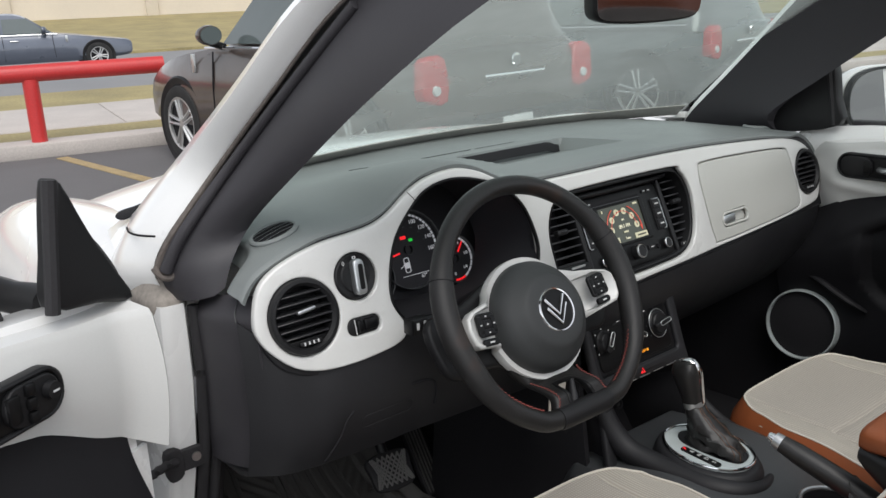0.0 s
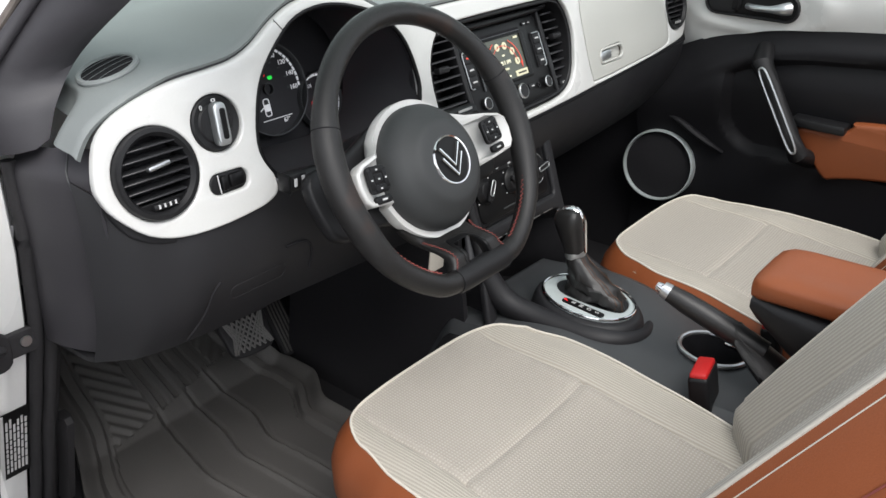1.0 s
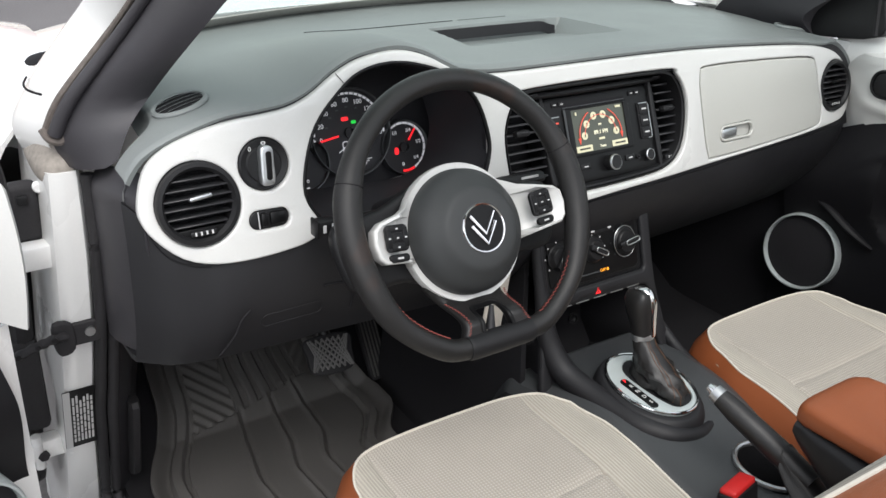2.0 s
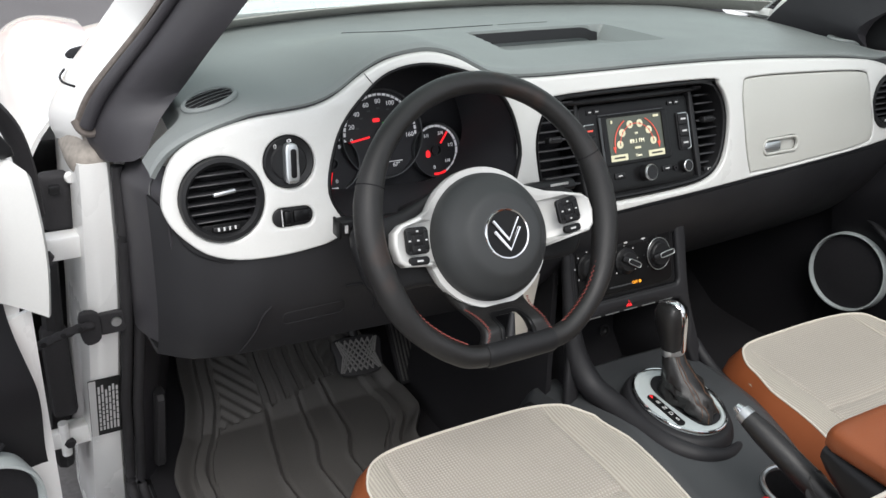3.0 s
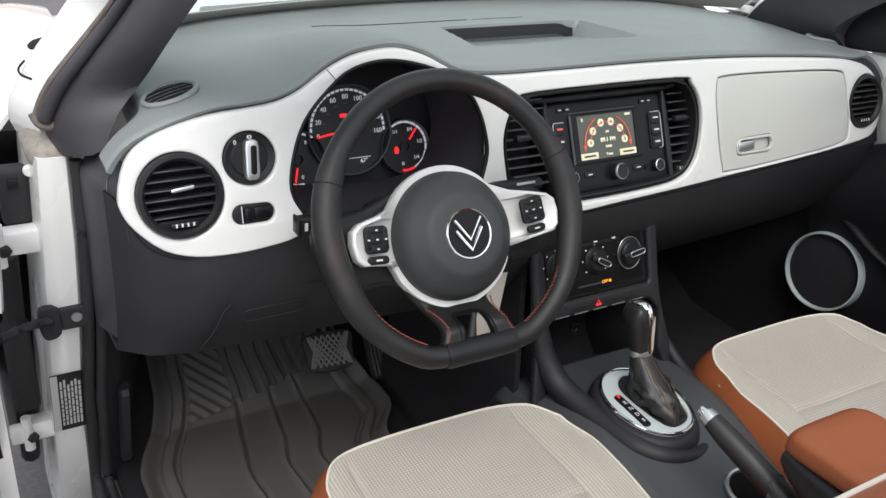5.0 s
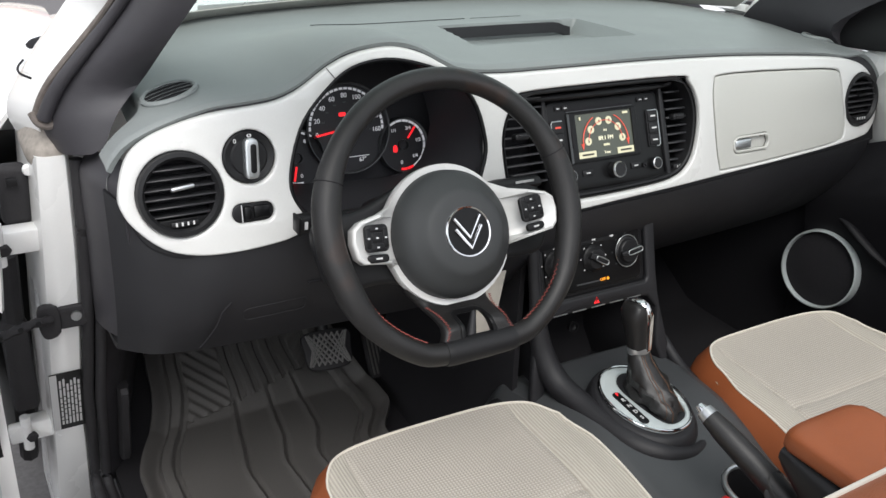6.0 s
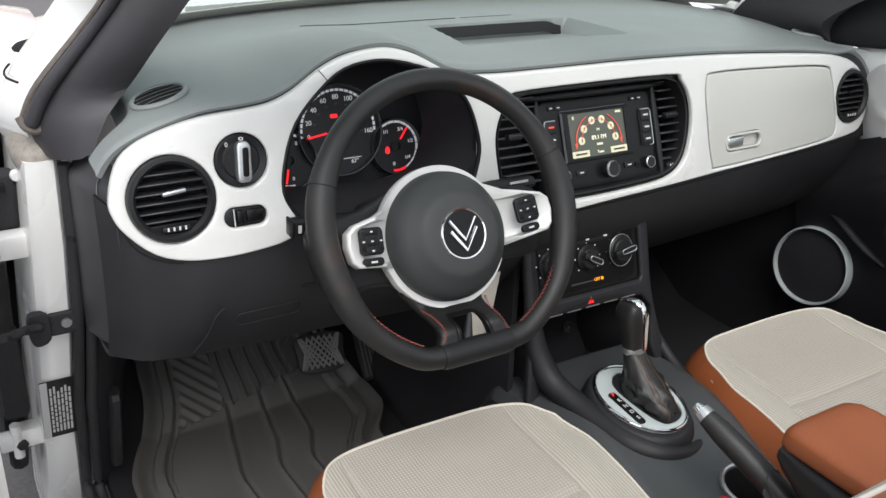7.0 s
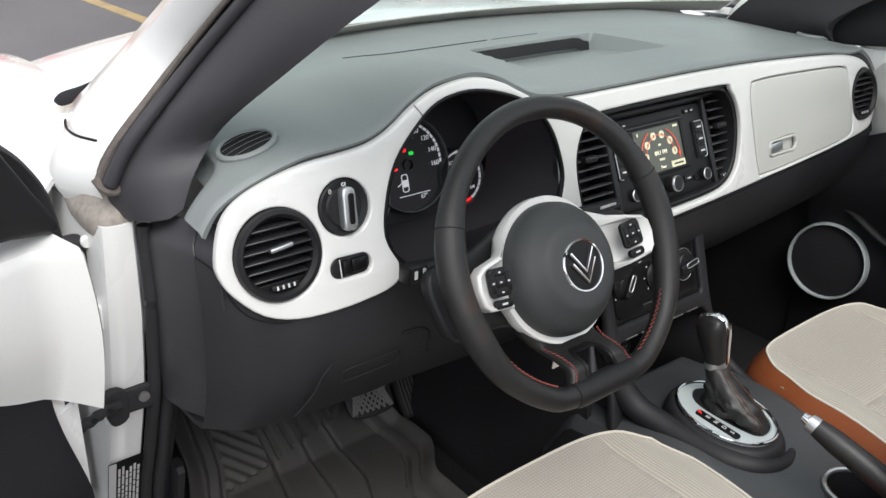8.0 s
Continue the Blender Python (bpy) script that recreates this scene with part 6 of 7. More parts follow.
for s in (-1, 1):
    part("rear_quarter", sheet(quarter(s), 22, 16, -0.006 * s), M_PAINT, body, "white rear quarter panel")
    part("rocker", loft([[(s * 0.80, y, 0.30), (s * 0.872, y, 0.29), (s * 0.872, y, 0.20), (s * 0.80, y, 0.19)] for y in (1.15, 0.6, -0.12)]), M_PAINT, body)
    for y in (1.93, -0.60):
        wm = Matrix.Translation((s * 0.765, y, 0.330)) @ pose(0, 0, 0, 0, 90 * s, 0)
        w = part("wheel", lathe([(0.20, -0.10), (0.30, -0.10), (0.325, -0.085), (0.340, -0.05), (0.340, 0.05), (0.325, 0.085), (0.30, 0.10), (0.20, 0.10)], 48, wm), M_TYRE, body, "black tyre")
        part("rim", lathe([(0.0, -0.02), (0.205, -0.02), (0.215, 0.085), (0.205, 0.09), (0.19, 0.06), (0.05, 0.075), (0.0, 0.075)], 48, wm), M_ALLOY, w, "silver alloy rim")
part("rear_deck", sheet(lambda u, v: Vector(((u * 2 - 1) * 0.70, -0.96 - 0.73 * v, 0.99 - 0.15 * v ** 2 - 0.03 * (u * 2 - 1) ** 2)), 16, 10, 0.01), M_PAINT, body)
part("tail_panel", sheet(lambda u, v: Vector(((u * 2 - 1) * 0.78, -1.69 - 0.12 * math.sin(math.pi * v) + 0.10 * (u * 2 - 1) ** 4, 0.83 - 0.60 * v)), 16, 10, 0.01), M_PAINT, body)
part("nose_panel", sheet(lambda u, v: Vector(((u * 2 - 1) * 0.80, 2.52 + 0.14 * math.sin(math.pi * (0.1 + 0.9 * v)) - 0.22 * (u * 2 - 1) ** 2, 0.735 - 0.53 * v - 0.06 * (u * 2 - 1) ** 2)), 18, 12, -0.01), M_PAINT, body)
part("rear_bulkhead", box(1.36, 0.05, 0.62, (0, -0.95, 0.60), 0.02, 2), M_CARPET, body)
part("rear_bench", loft([[(x, y, z) for y, z in ((-0.35, 0.30), (-0.35, 0.52), (-0.75, 0.50), (-0.90, 0.95), (-0.94, 0.95), (-0.94, 0.3))] for x in (-0.62, 0.62)]), M_TAN, body)
for s in (-1, 1):
    part("rear_side", sheet(lambda u, v, s=s: Vector((s * 0.74, -0.30 - 0.70 * u, 0.28 + 0.70 * v)), 4, 4, 0.05), M_TRIM, body)

# inside mirror
mi = thing("inside_mirror", "black-framed inside rear-view mirror", "mirror", (-0.02, 0.95, 1.34))
MMir = Matrix.Translation((-0.020, 0.915, 1.289)) @ pose(0, 0, 0, 6, 0, -14) @ Matrix.Diagonal((0.86, 1, 0.95, 1))
mo = s2([(-0.118, 0.030), (-0.06, 0.038), (0.06, 0.038), (0.118, 0.030), (0.124, 0.0), (0.112, -0.028), (0.05, -0.036), (-0.05, -0.036), (-0.112, -0.028), (-0.124, 0.0)], 4)
part("housing", plate([mo], 0.035, 0.008, MMir), M_SATIN, mi)
part("mirror_glass", plate([grown(mo, -0.005)], 0.002, 0, MMir @ Matrix.Translation((0, -0.0015, 0))), M_DIMMIRROR, mi)
part("stem", tube([MMir @ Vector((0, 0.03, 0.01)), (-0.012, 0.968, 1.345)], 0.012, 10), M_SATIN, mi)


# ---- doors ----
def door(s, name, label):
    """A door built closed; s = -1 is the driver's. Inner face near x = 0.70."""
    d = thing(name, label, "car door", (s * 0.85, 1.18, 0.30), "front doors")
    yfr = 1.078 if s < 0 else 1.065
    dz = -0.017 if s > 0 else 0.0

    def white_low(y):
        if s < 0:
            return lerp_list([(-0.07, 0.925), (0.577, 0.916), (0.70, 0.908), (0.812, 0.901), (0.87, 0.896), (0.926, 0.882), (0.959, 0.864), (1.0, 0.840), (1.036, 0.824), (1.075, 0.797), (1.10, 0.778)], y)
        return lerp_list([(-0.07, 0.915), (0.577, 0.902), (0.70, 0.889), (0.812, 0.869), (0.87, 0.857), (0.923, 0.840), (0.989, 0.808), (1.065, 0.772)], y)

    def band(u, v):
        y = yfr - (yfr + 0.065) * u
        zt = 0.980 + 0.028 * smooth(0, 0.3, u) if s < 0 else 0.958 + 0.045 * smooth(0, 0.45, u)
        zb = white_low(y) - 0.002
        z = zt + (zb - zt) * v
        x = 0.705 - 0.012 * math.sin(math.pi * v) + 0.03 * (1 - smooth(0, 0.05, v)) - (0.03 * smooth(0.02, 0.0, u) if s < 0 else -0.035 * smooth(0.93, 1.03, y))
        hx, hz = (y - 0.846) / 0.118, (z - 0.936 - dz) / 0.040
        x -= (0.006 if s > 0 else 0.0) * math.exp(-((math.hypot(hx, hz) - 1.35) / 0.22) ** 2)
        return Vector((s * x, y, z))

    part("upper_panel", sheet(band, 80, 24, 0.006), M_FASCIA, d, "white upper door panel")

    def lower(u, v):
        y = yfr + 0.001 - (yfr + 0.065) * u
        back = 0.034 * smooth(0.2, 0.0, u) if s < 0 else 0.0
        zt = white_low(y - back)
        z = zt + (0.30 - zt) * v
        y -= back * smooth(0.46, 0.78, z)
        x = 0.706 - 0.030 * smooth(0.0, 0.22, v) + 0.035 * smooth(0.2, 0.5, v)
        arch = lerp_list([(-0.1, 0.862), (0.566, 0.846), (0.70, 0.832), (0.789, 0.815), (0.84, 0.798), (0.889, 0.771), (0.93, 0.742), (0.96, 0.714), (1.0, 0.672), (1.07, 0.59)], y)
        q = math.hypot(max(y - 0.79, 0) / 0.088, max(0.69 - z, 0) / 0.097)
        x += 0.024 * smooth(0.0, 0.018, arch - z) * (1 - smooth(0.78, 1.0, q))
        x -= 0.007 * math.exp(-((arch - z + 0.012) / 0.012) ** 2) * smooth(0.98, 0.90, y)
        return Vector((s * x, y, z))

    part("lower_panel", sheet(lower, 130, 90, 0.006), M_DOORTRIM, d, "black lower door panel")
    if s < 0:
        part("inner_edge", sheet(lambda u, v: Vector((-0.716, 1.080 - 0.050 * u, 0.30 + 0.49 * v)), 4, 8, 0.006), M_PAINT, d, "white painted door edge")
    ins = s2([(0.712, 0.684), (0.66, 0.690), (0.606, 0.697), (0.594, 0.710), (0.582, 0.718), (0.45, 0.730), (0.0, 0.755), (-0.03, 0.66), (0.30, 0.632), (0.522, 0.609), (0.60, 0.594), (0.630, 0.589), (0.67, 0.635)], 3)
    side = Matrix(((0, s, 0, s * 0.682), (1, 0, 0, 0), (0, 0, 1, 0), (0, 0, 0, 1)))
    part("armrest_pad", plate([ins], 0.05, 0.008, side), M_TAN, d, "saddle brown padded insert")
    part("armrest_cap", box(0.05, 0.110, 0.020, (s * 0.692, 0.658, 0.700), 0.005, 2), M_SATIN, d)
    # grab handle
    a, b = Vector((s * 0.655, 0.788, 0.812)), Vector((s * 0.645, 0.678, 0.640))
    ax = (b - a).normalized()
    g = part("grab_handle", tube([a + Vector((s * 0.04, 0.01, 0.02)), a + ax * 0.0, a + ax * 0.05, (a + b) / 2, b - ax * 0.05, b, b + Vector((s * 0.05, -0.01, -0.02))], [0.020, 0.022, 0.019, 0.018, 0.019, 0.021, 0.02], 14), M_SATIN, d)
    side_v = Vector((0, ax.z, -ax.y)).normalized()
    loop = []
    for k in range(28):
        t = 2 * math.pi * k / 28
        loop.append((a + b) / 2 + ax * ((b - a).length / 2 - 0.008) * math.copysign(abs(math.cos(t)) ** 0.35, math.cos(t)) + side_v * 0.0085 * math.copysign(abs(math.sin(t)) ** 0.6, math.sin(t)) - Vector((s * 0.0165, 0, 0)))
    part("chrome_strip", tube(loop, 0.0026, 8, True, up=(1, 0, 0)), M_SILVER, g, "satin silver strip")
    # release handle in its oval recess
    rec = rrect(0.842, 0.936 + dz, 0.200, 0.056, 0.0255)
    rec_in, rec_mid = rrect(0.842, 0.936 + dz, 0.188, 0.044, 0.0195), rrect(0.842, 0.936 + dz, 0.194, 0.050, 0.0225)
    cup = Matrix(((0, s, 0, s * 0.690), (1, 0, 0, 0), (0, 0, 1, 0), (0, 0, 0, 1)))
    r_ = part("handle_bezel", plate([rec, rec_in], 0.016, 0.003, cup @ Matrix.Translation((0, -0.010, 0))), M_SATIN, d)
    part("handle_recess", plate([rec_mid], 0.006, 0.001, cup @ Matrix.Translation((0, -0.006, 0))), M_BLACK, d)
    part("switch_block", plate([rrect(0.898, 0.936 + dz, 0.070, 0.044, 0.020)], 0.008, 0.002, cup @ Matrix.Translation((0, -0.012, 0))), M_SATIN, d)
    part("lock_switch", box(0.006, 0.016, 0.030, (s * 0.677, 0.872, 0.937 + dz), 0.003, 2), M_BLACK, d)
    if s < 0:
        for k in range(3):
            part("window_switch", box(0.008, 0.012, 0.013, (s * 0.676, 0.905 - 0.012, 0.951 - 0.015 * k), 0.003, 2), M_BLACK, d)
        part("mirror_dial", lathe([(0, 0), (0.010, 0), (0.009, 0.008), (0.0, 0.009)], 20, Matrix.Translation((s * 0.677, 0.918, 0.940)) @ pose(0, 0, 0, 0, 90 * -s, 0)), M_SATIN, d)
        part("mark", box(0.001, 0.008, 0.0018, (s * 0.6675, 0.918, 0.940), 0, 1), M_INK, d)
    lever = spline([(s * 0.685, 0.850, 0.932 + dz), (s * 0.672, 0.830, 0.933 + dz), (s * 0.666, 0.795, 0.935 + dz), (s * 0.666, 0.772, 0.938 + dz), (s * 0.676, 0.760, 0.940 + dz)], 5)
    part("release_lever", tube(lever, [0.0065 + 0.007 * smooth(8, 18, i) for i in range(len(lever))], 12), M_SILVER, d, "satin silver release lever")
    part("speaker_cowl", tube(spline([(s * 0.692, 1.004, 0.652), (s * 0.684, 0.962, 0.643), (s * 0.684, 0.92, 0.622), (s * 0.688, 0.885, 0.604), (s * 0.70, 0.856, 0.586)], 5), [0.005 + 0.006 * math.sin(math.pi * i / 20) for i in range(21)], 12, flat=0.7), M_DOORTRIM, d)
    # loudspeaker
    pose_s = Matrix.Translation((s * (0.690 if s > 0 else 0.700), 0.999 if s > 0 else 0.945, 0.524 if s > 0 else 0.560)) @ pose(0, 0, 0, 0, -90 * s, 0) @ pose(0, 0, 0, 6, 6, 0) @ Matrix.Diagonal((1, 1, 1, 1) if s < 0 else (0.885, 0.885, 1, 1))
    sp_ = part("speaker_ring", lathe([(0.0905, -0.02), (0.0905, 0.013), (0.0915, 0.0165), (0.0945, 0.0160), (0.0965, 0.010), (0.097, -0.02)], 56, pose_s), M_PLATE, d, "satin silver loudspeaker ring")
    part("speaker_mesh", lathe([(0.0, -0.01), (0.0895, -0.01), (0.0895, 0.004), (0.05, 0.010), (0.0, 0.012)], 40, pose_s), M_CARPET, sp_)
    # outer skin and shut faces
    def skin(u, v):
        y = 1.12 - 1.20 * u
        z = 0.955 + 0.025 * u - 0.68 * v
        x = 0.845 + 0.055 * math.sin(math.pi * (0.1 + 0.8 * v)) - 0.01 * u
        return Vector((s * x, y, z))
    part("outer_skin", sheet(skin, 20, 16, -0.006 * s), M_PAINT, d, "white outer skin")
    part("front_face", loft([[(s * 0.715, 1.068 + e, z), (s * 0.76, 1.075 + e, z), (s * 0.80, 1.090 + e, z), (s * 0.836, 1.122 + e, z), (s * 0.850, 1.118 + e, z), (s * 0.80, 1.06 + e, z), (s * 0.72, 1.03 + e, z)] for z, e in ((0.30, 0.0), (0.6, 0.0), (0.80, 0.0), (0.955, 0.0), (0.975, -0.004))]), M_PAINT, d, "white front shut face")
    part("door_top", loft([[(s * 0.722, y, 0.968 + r), (s * 0.735, y, 0.985 + r), (s * 0.79, y, 0.980 + r), (s * 0.842, y, 0.955 + r), (s * 0.842, y, 0.93 + r), (s * 0.722, y, 0.93 + r)] for y, r in ((1.06, 0.0), (0.9, 0.016), (0.5, 0.026), (-0.07, 0.026))]), M_PAINT, d)
    part("window_seal", tube([(s * 0.775, 0.955, 0.995), (s * 0.775, 0.5, 1.010), (s * 0.775, -0.05, 1.010)], 0.010, 8), M_RUBBER, d, "black window seal")
    if s < 0:
        part("edge_seal", tube(spline([(-0.752, 1.062, 1.060), (-0.772, 1.105, 1.026), (-0.782, 1.138, 0.982), (-0.786, 1.153, 0.925), (-0.786, 1.157, 0.865)], 6), 0.0125, 10, flat=0.8), M_RUBBER, d, "black rubber edge seal")
    # black sail corner with mirror
    sail = s2([(1.088, 0.980), (1.03, 0.992), (0.972, 1.006), (0.980, 1.06), (0.994, 1.130), (1.005, 1.136), (1.034, 1.076), (1.062, 1.028)], 3)
    if s > 0:
        sail = s2([(1.24, 0.972), (1.10, 0.974), (0.957, 1.000), (0.963, 1.06), (0.975, 1.135), (1.0, 1.145), (1.09, 1.08), (1.17, 1.02)], 3)
    sm = Matrix(((0, s, 0, s * 0.702), (1, 0, 0, 0), (0, 0, 1, 0), (0, 0, 0, 1)))
    part("sail_panel", plate([sail], 0.030, 0.006, sm), M_SATIN, d, "black triangular sail panel")
    part("window_channel", tube([(s * 0.708, 0.968, 1.0), (s * 0.706, 0.990, 1.142)], 0.008, 8), M_RUBBER, d)
    if s > 0:
        gl = part("window_glass", sheet(lambda u, v: Vector((s * (0.772 - 0.16 * v), 0.965 - 1.0 * u - 0.05 * v + 0.16 * v * (1 - u), 0.99 + 0.36 * v)), 8, 8), M_GLASS, d)
        face_in(gl, (0, 0.4, 1.1))
    # outside mirror
    mm = Matrix.Translation((s * 0.965, 1.015, 1.034)) @ pose(0, 0, 0, 0, 0, -26 if s > 0 else 0) @ Matrix.Diagonal((1.06, 1, 1.10, 1))
    rings = []
    for k, (yy, sc) in enumerate(((0.055, 0.15), (0.05, 0.55), (0.03, 0.85), (0.0, 0.98), (-0.025, 1.0), (-0.035, 0.98))):
        rings.append([mm @ Vector((s * (0.115 * sc * math.copysign(abs(math.cos(a)) ** 0.75, math.cos(a)) + 0.01), yy, 0.072 * sc * math.copysign(abs(math.sin(a)) ** 0.75, math.sin(a)))) for a in [2 * math.pi * i / 36 for i in range(36)]])
    hs = part("mirror_housing", loft(rings), M_PAINT, d, "white outside mirror housing")
    gm_ = mm @ Matrix.Translation((s * 0.01, -0.0355, 0)) @ pose(0, 0, 0, -2, 0, s * 10)
    o = [(0.106 * math.copysign(abs(math.cos(a)) ** 0.75, math.cos(a)), 0.063 * math.copysign(abs(math.sin(a)) ** 0.75, math.sin(a))) for a in [2 * math.pi * i / 40 for i in range(40)]]
    part("mirror_frame", plate([grown(o, 0.006), o], 0.02, 0.003, gm_ @ Matrix.Translation((0, -0.006, 0))), M_SATIN, hs)
    part("mirror_glass", plate([o], 0.004, 0, gm_), M_MIRROR, hs, "mirror glass")
    part("mirror_foot", tube([(s * 0.775, 1.03, 0.985), (s * 0.84, 1.04, 0.985), (s * 0.90, 1.035, 0.995)], [0.024, 0.02, 0.022], 12), M_SATIN, d)
    return d


d_left = door(-1, "door_1", "open white car door with black lower trim")
door(1, "door_2", "closed white car door with charcoal and brown trim")
d_left.matrix_basis = Matrix.Translation((-0.862, 1.18, 0.30)) @ pose(0, 0, 0, 0, 0, -60)

# hinges, check strap and label on the hinge pillar
def hinge(z):
    y = yj(z)
    h = part("hinge", box(0.052, 0.030, 0.034, (-0.822, y + 0.030, z), 0.005, 2), M_PAINT, body, "white painted steel hinge")
    part("moving_leaf", box(0.032, 0.018, 0.032, (-0.858, y + 0.022, z), 0.005, 2), M_PAINT, h)
    part("pin", lathe([(0, -0.03), (0.008, -0.03), (0.008, 0.03), (0, 0.03)], 14, Matrix.Translation((-0.848, y + 0.018, z))), M_PAINT, h)
    part("bolt", lathe([(0, 0), (0.009, 0), (0.009, 0.005), (0.007, 0.008), (0, 0.008)], 6, Matrix.Translation((-0.842, y + 0.014, z - 0.006)) @ FACE), M_RUBBER, h)


hinge(0.792)
hinge(0.420)
ck = thing("door_check", "black steel door check strap bolted to pillar", "door check", (-0.79, 1.15, 0.67))
y = yj(0.672)
part("plate", plate([s2([(-0.014, 0.024), (0.010, 0.020), (0.011, -0.018), (-0.008, -0.026), (-0.016, -0.008)], 3)], 0.012, 0.003, Matrix.Translation((-0.800, y - 0.016, 0.674))), M_RUBBER, ck)
part("tab", plate([rrect(0.012, 0.0, 0.040, 0.034, 0.008), circ(0.018, 0.001, 0.007, n=16)], 0.008, 0.002, Matrix.Translation((-0.785, y - 0.010, 0.674))), M_RUBBER, ck)
part("bolt", lathe([(0, 0), (0.008, 0), (0.007, 0.006), (0, 0.006)], 12, Matrix.Translation((-0.767, y - 0.006, 0.675)) @ FACE), M_SILVER, ck)
arm = spline([(-0.800, y - 0.020, 0.682), (-0.822, y - 0.032, 0.688), (-0.845, y - 0.045, 0.690), (-0.872, y - 0.058, 0.690), (-0.905, y - 0.072, 0.690)], 6)
part("strap", tube(arm, [0.0062 + 0.0022 * math.sin(i * 0.9) ** 2 for i in range(len(arm))], 10, flat=0.8), M_RUBBER, ck)
for k in (5, 11, 17):
    part("stud", lathe([(0, 0), (0.0045, 0), (0.004, 0.003), (0, 0.0035)], 10, Matrix.Translation(Vector(arm[k]) + Vector((0, -0.0065, 0.003))) @ FACE), M_SATIN, ck)
part("gaiter", box(0.038, 0.03, 0.16, (-0.842, yj(0.55) + 0.060, 0.55), 0.01, 2), M_RUBBER, ck)
part("gap_seal", tube([(-0.838, yj(0.75) + 0.075, 0.75), (-0.843, yj(0.5) + 0.075, 0.5), (-0.846, yj(0.3) + 0.075, 0.3)], 0.015, 8), M_RUBBER, ck)
hc = thing("wiring_cover", "black plastic wiring cover in the door gap", "cover", (-0.82, 1.20, 0.83))
part("shell", box(0.040, 0.024, 0.085, (-0.817, 1.196, 0.846), 0.010, 3), M_RUBBER, hc)
part("catch", box(0.014, 0.010, 0.012, (-0.819, 1.183, 0.868), 0.002, 2), M_SATIN, hc)
part("fixing_bolt", lathe([(0, 0), (0.008, 0), (0.008, 0.004), (0.006, 0.008), (0, 0.008)], 14, Matrix.Translation((-0.797, 1.190, 0.880)) @ FACE), M_PAINT, hc, "white painted bolt")
lb = thing("pillar_label", "black and silver printed label stuck on the pillar", "label", (-0.786, yj(0.49), 0.43))
LMx = Matrix.Translation((-0.7885, yj(0.493) - 0.0045, 0.4945)) @ pose(0, 0, 0, 19, 0, 0)
part("sticker", plate([rrect(0, 0, 0.046, 0.140, 0.002)], 0.0012, 0, LMx), M_BLACK, lb)
part("strip", plate([rrect(-0.0175, 0, 0.0100, 0.138, 0.001)], 0.0006, 0, LMx @ Matrix.Translation((0, -0.0007, 0))), M_INK, lb, "pale printed strip")
rl = random.Random(4)
for c in range(6):
    z = -0.058
    while z < 0.058:
        h = rl.uniform(0.008, 0.024)
        if z + h > 0.060:
            break
        part("print_bar", box(0.0030, 0.0006, h - 0.003, (-0.0085 + 0.0052 * c, -0.0008, z + h / 2), 0, 1, LMx), M_INK, lb)
        z += h

# knee panel details
def on_knee(x, z, out=0.0):
    """A point on the knee panel under the face panel, on the driver's side."""
    zt = lerp_list([(-0.75, 0.832), (-0.69, 0.822), (-0.64, 0.814), (-0.52, 0.815), (-0.49, 0.845), (-0.24, 0.845)], x)
    k = min(max((zt - z) / (zt - 0.66), 0), 1)
    return Vector((x, yf(x, zt) + 0.001 + 0.030 * k * k - 0.012 * math.sin(math.pi * k) - out, z))


for pts in (((-0.600, 0.752), (-0.612, 0.738), (-0.620, 0.712), (-0.636, 0.675)), ((-0.495, 0.760), (-0.462, 0.757), (-0.450, 0.740), (-0.448, 0.71))):
    part("panel_gap", tube([on_knee(p.x, p.y, 0.0002) for p in spline([(a, b, 0) for a, b in pts], 6)], 0.0016, 6), M_CARPET, dash)
part("pull_recess", tube([on_knee(p[0], p[1], 0.0004) for p in rrect(-0.540, 0.728, 0.090, 0.020, 0.008)], 0.0006, 6, True), M_TRIM, dash)
part("bonnet_lever", loft([[(-0.7035 + sx * 0.0085, y + 0.012 * sy, z) for sx, sy in ((-1, -0.5), (-0.6, -1), (0.6, -1), (1, -0.5), (1, 1), (-1, 1))] for z, y in ((0.482, 1.232), (0.474, 1.226), (0.40, 1.247), (0.312, 1.272), (0.304, 1.280))]), M_RUBBER, body, "black bonnet release lever")


# ---- outside ----
KA = radians(-12)
KX, KY = Vector((math.cos(KA), math.sin(KA), 0)), Vector((-math.sin(KA), math.cos(KA), 0))
KO = Vector((2.1, 8.95, 0))
KM = Matrix((( KX.x, KY.x, 0, KO.x), (KX.y, KY.y, 0, KO.y), (0, 0, 1, 0), (0, 0, 0, 1)))


def slab(x0, x1, y0, y1, z0, z1, bevel=0.0):
    return box(x1 - x0, y1 - y0, z1 - z0, ((x0 + x1) / 2, (y0 + y1) / 2, (z0 + z1) / 2), bevel, 2)


solo("ground", sheet(lambda u, v: Vector((-900 + 1800 * u, -900 + 1800 * v, -0.012)), 2, 2, 0.05), M_ASPHALT, "dark worn asphalt car park", "ground", kind="structure")
solo("kerb", slab(-40, 40, 0.0, 0.42, -0.02, 0.13, 0.02), M_CONC, "pale concrete kerb along the car park", "kerb", KM, kind="structure")
solo("verge", slab(-40, 40, 0.42, 1.25, -0.02, 0.115), M_GRASS, "narrow strip of dry grass", "grass verge", KM, kind="structure")
pv = solo("pavement", slab(-40, 40, 1.25, 4.0, -0.02, 0.115), M_CONC, "pale concrete pavement", "pavement", KM, kind="structure")
for k in range(-6, 10):
    part("slab", slab(k * 1.8, k * 1.8 + 1.785, 1.26, 3.99, 0.10, 0.127, 0.006), M_CONC, pv, "", KM)
